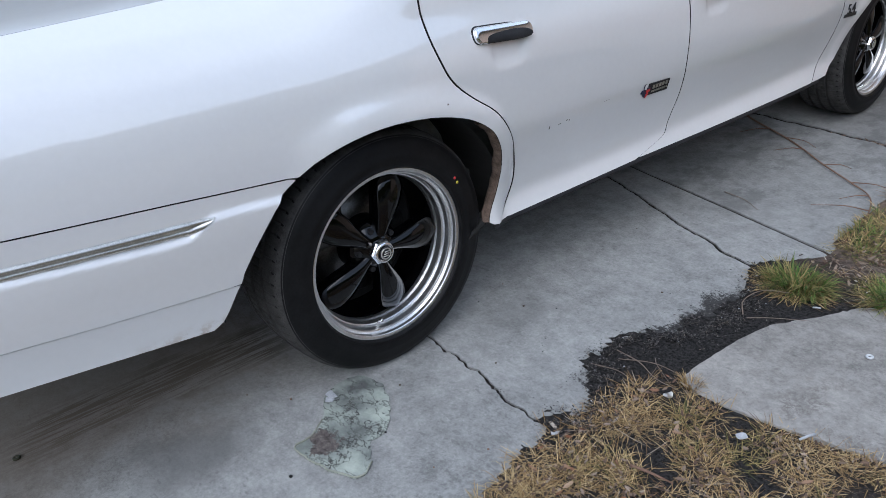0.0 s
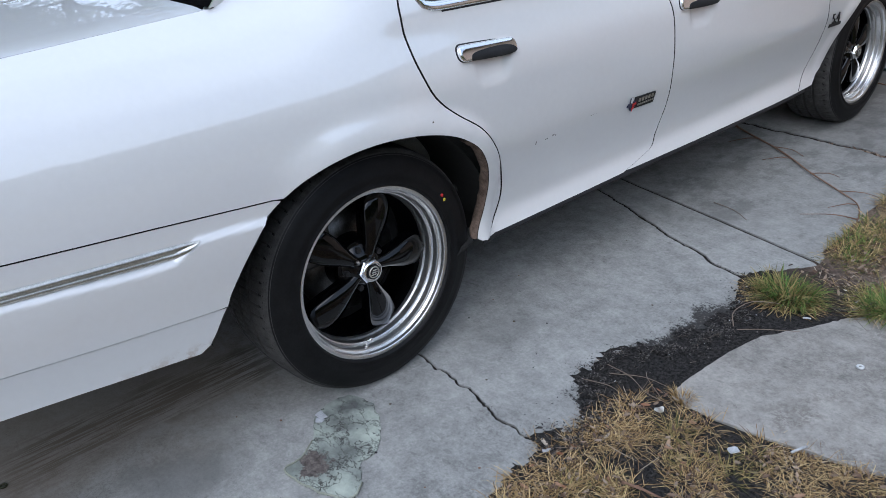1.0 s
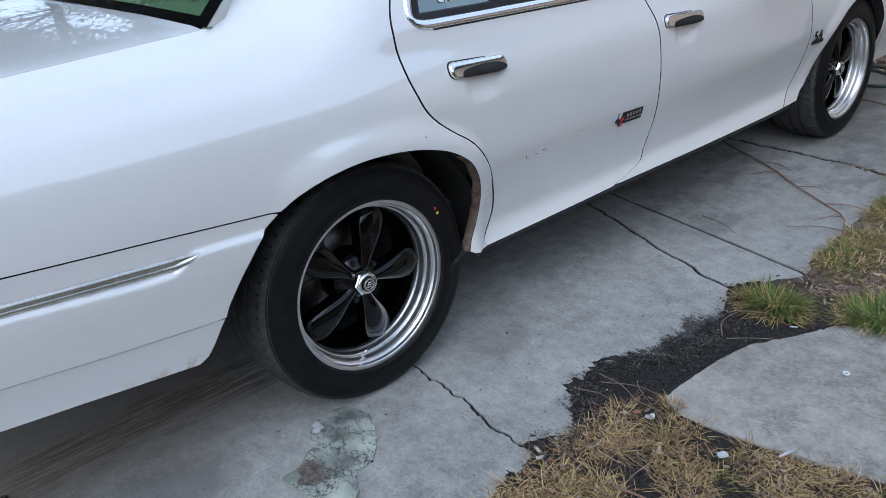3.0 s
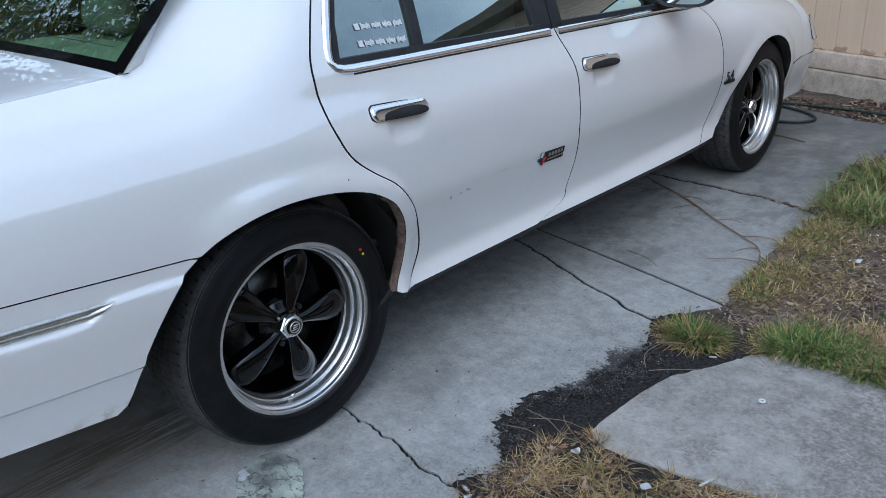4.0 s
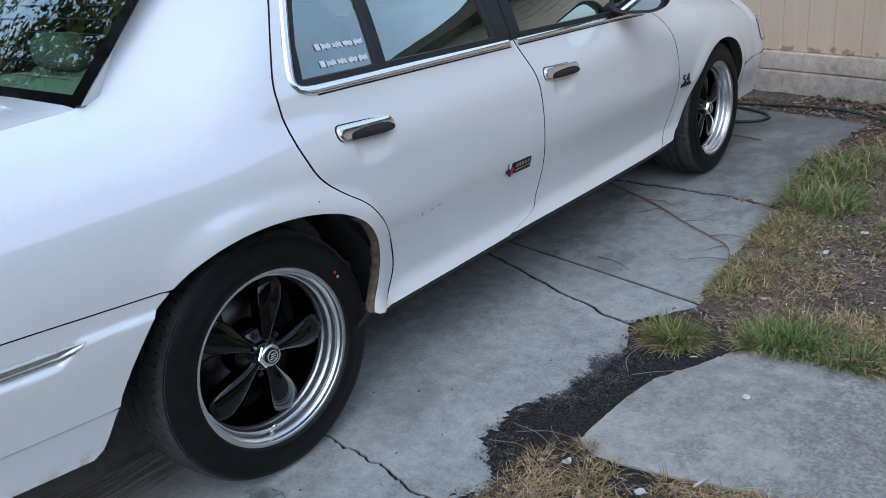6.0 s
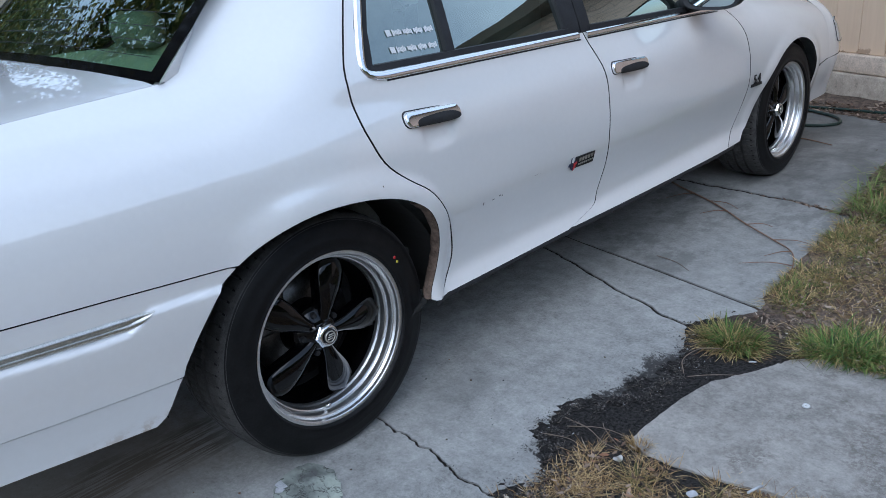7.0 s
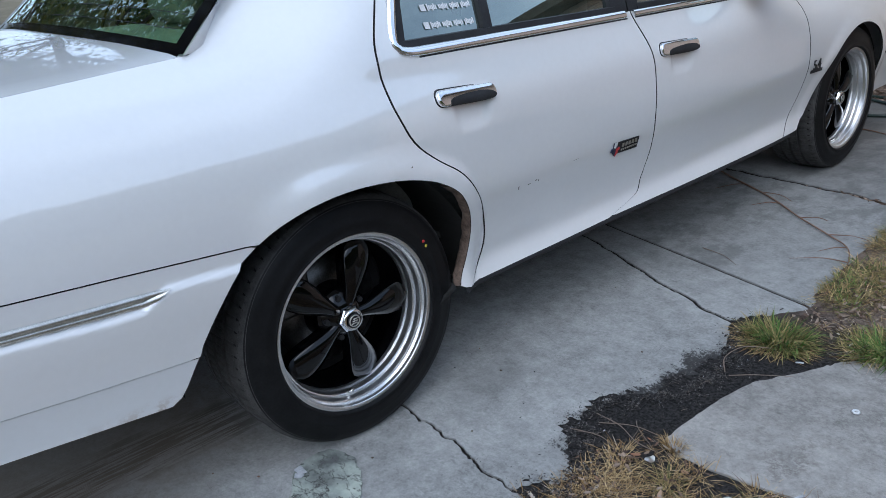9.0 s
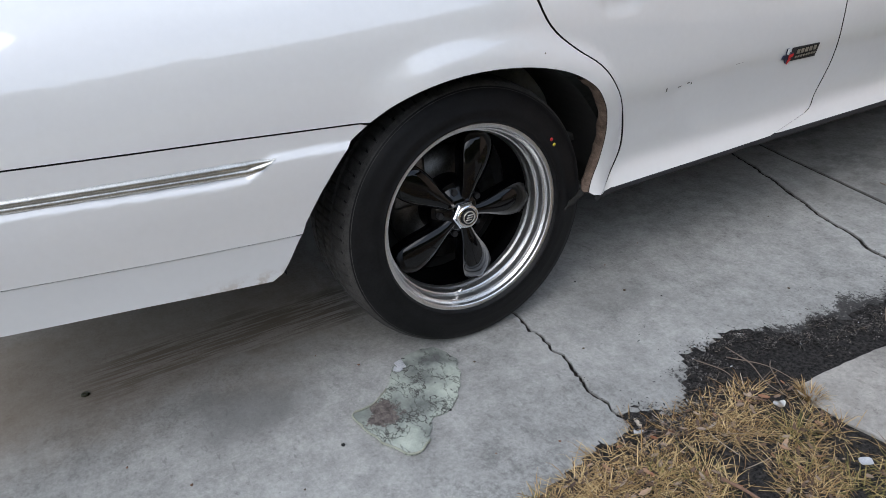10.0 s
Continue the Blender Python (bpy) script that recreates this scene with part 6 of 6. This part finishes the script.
for pts, rad in (([(0.95, 1.62, 0.006), (1.05, 1.60, 0.006), (1.13, 1.55, 0.006)], 0.002), ([(1.655, 0.093, 0.035), (1.70, 0.10, 0.04), (1.752, 0.114, 0.034)], 0.004), ([(0.55, 3.60, 0.006), (0.75, 3.62, 0.007), (0.95, 3.55, 0.006)], 0.005), ([(1.48, 0.858, 0.01), (1.455, 0.90, 0.03), (1.47, 0.98, 0.035), (1.53, 1.03, 0.03)], 0.0018), ([(1.50, 0.845, 0.012), (1.56, 0.88, 0.022), (1.64, 0.94, 0.02)], 0.0014), ([(1.33, 0.46, 0.006), (1.42, 0.44, 0.02), (1.50, 0.40, 0.03), (1.56, 0.41, 0.02)], 0.0016), ([(1.36, 0.43, 0.006), (1.45, 0.46, 0.022), (1.53, 0.47, 0.02)], 0.0013), ([(1.43, 0.50, 0.006), (1.47, 0.45, 0.03), (1.53, 0.42, 0.02)], 0.0014), ([(1.32, 0.36, 0.006), (1.41, 0.37, 0.02), (1.48, 0.34, 0.03)], 0.0013)):
    tagged(link("twig", tube(curve3(pts, 0.015), rad, 6, 0.5), M_TWIG if rad > 0.0039 else M_STALK), "thin dry twig lying on the ground", "twig")


# a flattened scrap with a stitched hem, beside the rear wheel
scrap = thing("cloth_scrap", "flattened dirty pale green cloth scrap with a hem", "cloth scrap")
OUT = [(0.924, -0.259), (0.895, -0.197), (0.915, -0.126), (0.986, -0.109), (1.071, -0.144), (1.140, -0.205), (1.150, -0.262), (1.190, -0.290), (1.233, -0.347), (1.191, -0.379), (1.108, -0.407), (1.038, -0.410), (1.030, -0.365), (1.005, -0.315), (0.97, -0.285)]
ring = curve(OUT + [OUT[0]], 0.012)[:-1]
ring = [Vector((p.x + wiggle(p, 0.006, 40, 6), p.y + wiggle(p, 0.006, 40, 9))) for p in ring]


def scrap_put(x, y):
    fold = abs(noise.noise(Vector((x * 16, y * 16, 2)))) ** 0.5 * 0.006 + abs(noise.noise(Vector((x * 38, y * 38, 5)))) * 0.004
    return (x, y, 0.0065 - fold * 0.55 + 0.001)


mc, tc, bc = shader("dirty_cloth", 0.85, 0.0, (0.36, 0.40, 0.34))
cc = ramp(tc, grain(tc, 8, 6, 0.6), [(0.34, (0.10, 0.105, 0.10)), (0.48, (0.25, 0.275, 0.245)), (0.68, (0.46, 0.50, 0.43))])
# dark fold lines: shade of the creases put into the colour
ridge = calc(tc, "ABSOLUTE", calc(tc, "SUBTRACT", grain(tc, 9, 5, 0.6, (1, 1, 1), 2.0), 0.5))
fade = mask_smooth(tc, grain(tc, 10, 3, 0.5, (1, 1, 1), 6.0), 0.38, 0.52)
cc = blend(tc, calc(tc, "MULTIPLY", mask_smooth(tc, ridge, 0.013, 0.003), fade), cc, (0.05, 0.05, 0.045))
ridge = calc(tc, "ABSOLUTE", calc(tc, "SUBTRACT", grain(tc, 6, 6, 0.65, (1, 2.2, 1), 12.0), 0.5))
cc = blend(tc, calc(tc, "MULTIPLY", mask_smooth(tc, ridge, 0.016, 0.002), 0.7), cc, (0.06, 0.06, 0.055))
# one brown, worn-through patch and a few black spots
gone = tc.nodes.new("ShaderNodeVectorMath")
gone.operation = "DISTANCE"
tc.links.new(place(tc), gone.inputs[0])
gone.inputs[1].default_value = (1.075, -0.345, 0.004)
cc = blend(tc, mask_smooth(tc, calc(tc, "ADD", gone.outputs["Value"], calc(tc, "MULTIPLY", calc(tc, "SUBTRACT", grain(tc, 18, 5, 0.7, (1, 1, 1), 4.0), 0.5), 0.22)), 0.040, 0.030), cc, ramp(tc, grain(tc, 70, 5, 0.7), [(0.35, (0.045, 0.036, 0.033)), (0.65, (0.17, 0.145, 0.13))]))
cc = blend(tc, mask_smooth(tc, grain(tc, 40, 3, 0.5, (1, 1, 1), 8.0), 0.70, 0.74), cc, (0.02, 0.02, 0.02))
tc.links.new(cc, bc.inputs["Base Color"])
bump(tc, bc, grain(tc, 30, 6, 0.7), 0.6, 0.006)
part("cloth", sheet(ring, 0.011, scrap_put, (0, 0, -0.004)), mc, scrap)
hem = [p for p in ring if p.y < -0.30]
hem.sort(key=lambda p: math.atan2(p.y + 0.30, p.x - 1.11))
part("hem", tube([(p.x, p.y, 0.007) for p in hem], 0.0024, 6), mottled("hem_cloth", (0.22, 0.23, 0.18), (0.36, 0.37, 0.30), 40, 0.85), scrap)
for x, y, s in ((0.93, -0.235, 0.017), (0.945, -0.25, 0.012)):
    rumpled("litter_scrap", [(-s, -s * 0.6), (s, -s * 0.5), (s * 0.7, s * 0.7), (-s * 0.8, s * 0.5)], (x, y, 0.006), rng.uniform(0, 360), 0.006, M_PAPER, "tiny white paper scrap stuck on dirty cloth", "litter", 3, 0.002, 0.006)

# pebbles and small dark chips on the driveway
for k in range(22):
    x, y = rng.uniform(0.7, 1.5), rng.uniform(-0.9, 1.2)
    if x > edge_x(y) - 0.05:
        continue
    s = rng.uniform(0.002, 0.005)
    bm = bmesh.new()
    bmesh.ops.create_icosphere(bm, subdivisions=1, radius=s)
    for v in bm.verts:
        v.co = Vector((v.co.x * rng.uniform(0.8, 1.4), v.co.y, v.co.z * 0.5)) + Vector((x, y, s * 0.35 + 0.001))
    tagged(link("pebble", bm, rng.choice((M_BARK, M_TWIG, M_VOID))), "small dark chip lying on the concrete", "pebble", "chips on the driveway")


# weeds at the corner of sill and brick wall
def weed(at, tall, seed, mat, label):
    r = random.Random(seed)
    w = thing("weed", label, "weed", at)
    for k in range(4):
        lean = Vector((r.uniform(-0.09, 0.09), r.uniform(-0.09, 0.03), 0))
        h = tall * r.uniform(0.6, 1.0)
        pts = curve3([(0, 0, -0.02), lean * 0.4 + Vector((0, 0, h * 0.5)), lean + Vector((0, 0, h))], 0.02)
        part("stem", tube(pts, 0.002, 5, 0.5), M_TWIG, w)
        bm = bmesh.new()
        for p in pts[2:]:
            for j in range(2):
                a, s = r.uniform(0, 6.28), r.uniform(0.009, 0.022)
                d, n = Vector((math.cos(a), math.sin(a), 0.3)) * s, Vector((-math.sin(a), math.cos(a), 0)) * s * 0.4
                bm.faces.new([bm.verts.new(v) for v in (p, p + d * 0.6 - n, p + d * 1.3, p + d * 0.6 + n)])
        part("leaves", bm, mat, w)
    return w


M_RUSSET = make_blade("russet_weed", (0.10, 0.03, 0.02), (0.20, 0.085, 0.045), (0.30, 0.19, 0.09))
for a, o, h, m, lb in ((-0.05, -0.10, 0.20, M_RUSSET, "tall reddish weed at the wall corner"), (-0.12, -0.12, 0.34, M_OLIVE, "tall olive weed at the wall corner"), (-0.02, 0.05, 0.11, M_RUSSET, "low reddish weed at the wall corner"), (-0.10, -0.04, 0.12, M_RUSSET, "reddish weed in front of the sill"), (-0.24, -0.17, 0.10, M_RUSSET, "reddish weed against the sill"), (-0.06, -0.16, 0.26, M_GREEN, "thin green weed growing at the wall corner"), (-0.18, -0.18, 0.22, M_OLIVE, "thin weed growing against the sill"), (-0.02, -0.02, 0.18, M_LITTER, "dry brown weed at the wall corner"), (-0.32, -0.20, 0.13, M_LITTER, "dry brown weed against the sill"), (0.62, 0.05, 0.16, M_LITTER, "dry brown weed against the foundation"), (0.76, 0.06, 0.08, M_LITTER, "dry brown weed against the foundation"), (0.70, 0.09, 0.07, M_LITTER, "dry brown weed against the foundation"), (0.98, 0.06, 0.11, M_LITTER, "dry brown weed against the foundation"), (0.30, 0.05, 0.08, M_OLIVE, "small weed against the foundation")):
    weed(at_house(a, o, 0.0), h, int(1000 * (a + 2)), m, lb)

# ---- car: mirror, window stickers, front badge, cabin ----
def mirror_shell(u, v):
    a = u * 2 * math.pi
    sy = 0.105 * (1 - 0.45 * v ** 2) if v < 1 else 0.0
    c, s = math.cos(a), math.sin(a)
    k = math.sqrt(max(0.0, 1 - v ** 2.6))
    x = 1.035 + 0.115 * math.copysign(abs(c) ** 0.6, c) * (0.35 + 0.65 * k)
    z = 1.022 + 0.066 * math.copysign(abs(s) ** 0.6, s) * (0.35 + 0.65 * k)
    return (x, 1.82 + 0.13 * v, z)


mir = skin("side_mirror", mirror_shell, 36, 10, M_BLACKMATT, car, "black door mirror housing")
bm = bmesh.new()
ring = [mirror_shell(k / 36, 0.0) for k in range(36)]
for off, sc, mm in ((0.006, 0.86, M_MIRROR),):
    bm.faces.new([bm.verts.new((1.035 + (x - 1.035) * sc, y + off - 0.09 * (z - 1.022), 1.022 + (z - 1.022) * sc)) for x, y, z in ring])
part("mirror_glass", bm, M_MIRROR, mir, "mirror glass", False)
bm = bmesh.new()
o = [bm.verts.new(p) for p in ring]
i2 = [bm.verts.new((1.035 + (x - 1.035) * 0.86, y + 0.008, 1.022 + (z - 1.022) * 0.86)) for x, y, z in ring]
for k in range(36):
    bm.faces.new((o[k], o[(k + 1) % 36], i2[(k + 1) % 36], i2[k]))
part("mirror_rim", bm, M_BLACKMATT, mir)
part("mirror_foot", box((0.10, 0.10, 0.05), (0.93, 1.90, 0.972), 0, 0.015), M_BLACKMATT, mir)


def glass_bar(y0, y1, z0, z1):
    pts = [(y0, z0), (y1, z0 - 0.05 * (y1 - y0)), (y1, z1 - 0.05 * (y1 - y0)), (y0, z1)]
    bm = bmesh.new()
    bm.faces.new([bm.verts.new((glass_x(y, z) + 0.003, y, z)) for y, z in pts])
    part("sticker_bar", bm, M_WHITE, side_glass, "white vinyl sticker lettering")


for row, (ys, zc) in enumerate(((0.352, 1.072), (0.344, 1.030))):
    # a small rounded mark, then four words set as bars with ragged letter heights
    glass_bar(ys, ys + 0.017, zc - 0.008, zc + 0.008)
    y = ys + 0.022
    for word in range(4):
        for k in range(6):
            glass_bar(y, y + 0.0046, zc - 0.0055 - 0.003 * ((k * 7 + word) % 3 == 0) - 0.05 * (y - ys), zc + 0.0050 + 0.003 * ((k + word) % 4 == 0) - 0.05 * (y - ys))
            y += 0.0054
        y += 0.0060

y0, z0 = 2.405, 0.555
plate = side_plate([(y0, z0 - 0.006), (y0 + 0.112, z0 - 0.010), (y0 + 0.112, z0 + 0.004), (y0, z0 + 0.008)], 0.0, 0.004, M_BLACKMATT, car, "engine_badge", "dark 5.4 badge")


def badge_text(body, y, z, size, parent):
    cu = bpy.data.curves.new("badge_text", "FONT")
    cu.body, cu.size, cu.extrude = body, size, 0.002
    ob = bpy.data.objects.new("badge_text", cu)
    scene.collection.objects.link(ob)
    me = bpy.data.meshes.new_from_object(ob.evaluated_get(bpy.context.evaluated_depsgraph_get()))
    bpy.data.objects.remove(ob)
    me.materials.clear()
    me.materials.append(M_BLACKMATT)
    tx = new("badge_text", me)
    tx.matrix_world = Matrix.Translation((side_x(y, z + 0.02) + 0.003, y, z)) @ Matrix(((0, 0, 1, 0), (1, 0, 0, 0), (0, 1, 0, 0), (0, 0, 0, 1)))
    tx.parent = parent
    return tx


badge_text("5.4", y0 + 0.010, z0 + 0.008, 0.058, plate)

# head lamp at the front corner
lamp = part("headlight", sheet(curve([(3.50, 0.70), (3.56, 0.715), (3.64, 0.70), (3.70, 0.665), (3.68, 0.60), (3.60, 0.585), (3.52, 0.60), (3.50, 0.70)], 0.02)[:-1], 0.03,
            lambda y, z: (side_x(3.42, z) * max(0.02, 1 - min(1, ((y - 3.421) / (0.50 * (1 - 0.42 * smooth(0.52, 0.84, z))))) ** (2 / 0.62)) ** 0.31 + 0.004, y, z), (-0.02, 0, 0)), M_LAMP, car, "pale clear headlamp lens")

gasket = [(3.50, 0.70), (3.56, 0.715), (3.64, 0.70), (3.70, 0.665), (3.68, 0.60), (3.60, 0.585), (3.52, 0.60), (3.50, 0.70)]
rim_pts = [(side_x(3.42, p.y) * max(0.02, 1 - min(1, ((p.x - 3.421) / (0.50 * (1 - 0.42 * smooth(0.52, 0.84, p.y))))) ** (2 / 0.62)) ** 0.31 + 0.004, p.x, p.y) for p in curve(gasket, 0.02)]
part("lamp_gasket", tube(rim_pts, 0.002, 6), M_BLACKMATT, lamp, "dark gasket round the lens")

# cabin
M_SHELF = mottled("pale_shelf", (0.40, 0.42, 0.38), (0.52, 0.54, 0.49), 20, 0.9, 0.0, 0.2)
shelf = part("parcel_shelf", box((1.36, 0.46, 0.02), (0, 0.0, 0.985), 0, 0.006), M_SHELF, car, "pale parcel shelf behind the rear seat")
for x in (-0.45, 0.45):
    bm = lathe([(0.0, 0.11), (0.018, 0.105), (0.026, 0.085), (0.028, 0.0)], 32)
    bmesh.ops.transform(bm, matrix=pose(x, 0.02, 0.995) @ Matrix.Diagonal((0.95, 1.5, 1.0, 1)) @ Matrix.Rotation(radians(-90), 4, "Y"), verts=bm.verts)
    part("speaker_cover", bm, M_SHELF, shelf, "raised pale oval speaker cover")
part("dashboard", box((1.40, 0.45, 0.16), (0, 2.05, 0.90), 0, 0.05), M_CABIN, car)
part("cabin_floor", box((1.6, 1.9, 0.02), (0, 1.2, 0.42)), M_CABIN, car)
for x in (-0.40, 0.40):
    part("rear_seat", box((0.66, 0.20, 0.56), (x, 0.33, 0.74), 0, 0.07, 4), M_SEAT, car, "grey cloth rear seat back")
    part("rear_headrest", box((0.30, 0.11, 0.13), (x, 0.26, 1.075), 0, 0.05, 4), M_SEAT, car, "pale grey headrest")
    part("front_seat", box((0.54, 0.18, 0.66), (x, 1.22, 0.78), 0, 0.07, 4), M_SEAT, car, "grey cloth front seat back")
    part("front_headrest", box((0.28, 0.11, 0.18), (x, 1.17, 1.18), 0, 0.05, 4), M_CABIN, car, "dark headrest")

# an open weep joint low in the brick wall
tagged(link("weep_joint", house_box(0.611, 0.620, -0.012, 0.0035, 0.2145, 0.272), M_VOID, None, "", False), "narrow dark open joint between two pale bricks", "joint", kind="structure")

# ---- bricks of the house wall, last ----
def brick_mesh(length, kind):
    bm = box((length, 0.09, 0.0755), (0, 0, 0), 0, 0.004, 1)
    for v in bm.verts:
        v.co += Vector((0, 0.0015 * noise.noise(v.co * 30 + Vector((kind * 7, 0, 0))), 0.0012 * noise.noise(v.co * 20 + Vector((0, kind * 5, 0)))))
    me = bpy.data.meshes.new("brick")
    bm.to_mesh(me)
    bm.free()
    me.materials.append(M_BRICK)
    return me


long_bricks = [brick_mesh(0.297, k) for k in range(4)]
short_brick = brick_mesh(0.088, 9)
end_bricks = [brick_mesh(0.24, 6)]
for row in range(26):
    z = 0.2145 + 0.0857 * row + 0.038
    a = 0.0
    while a < 3.55:
        if a == 0.0 and row % 2:
            me, l = short_brick, 0.088
        elif a == 0.0:
            me, l = end_bricks[0], 0.24
        else:
            me, l = rng.choice(long_bricks), 0.297
        ob = new("brick", me)
        ob.matrix_world = pose(*at_house(a + l / 2, -0.045 + rng.uniform(-0.002, 0.002), z), 0, rng.uniform(-0.15, 0.15), TURN_H)
        ob.parent = wall_brick
        a += l + 0.0105

bm = lathe([(0.0, 0.0045), (0.004, 0.0045), (0.004, 0.009), (0.0, 0.010), (0.0, 0.0045)], 16)
bmesh.ops.transform(bm, matrix=pose(0.575, -0.935, 0.002) @ Matrix.Rotation(radians(-90), 4, "Y"), verts=bm.verts)
tagged(link("washer", bm, M_BRONZE), "small rusty metal washer on the driveway", "washer")
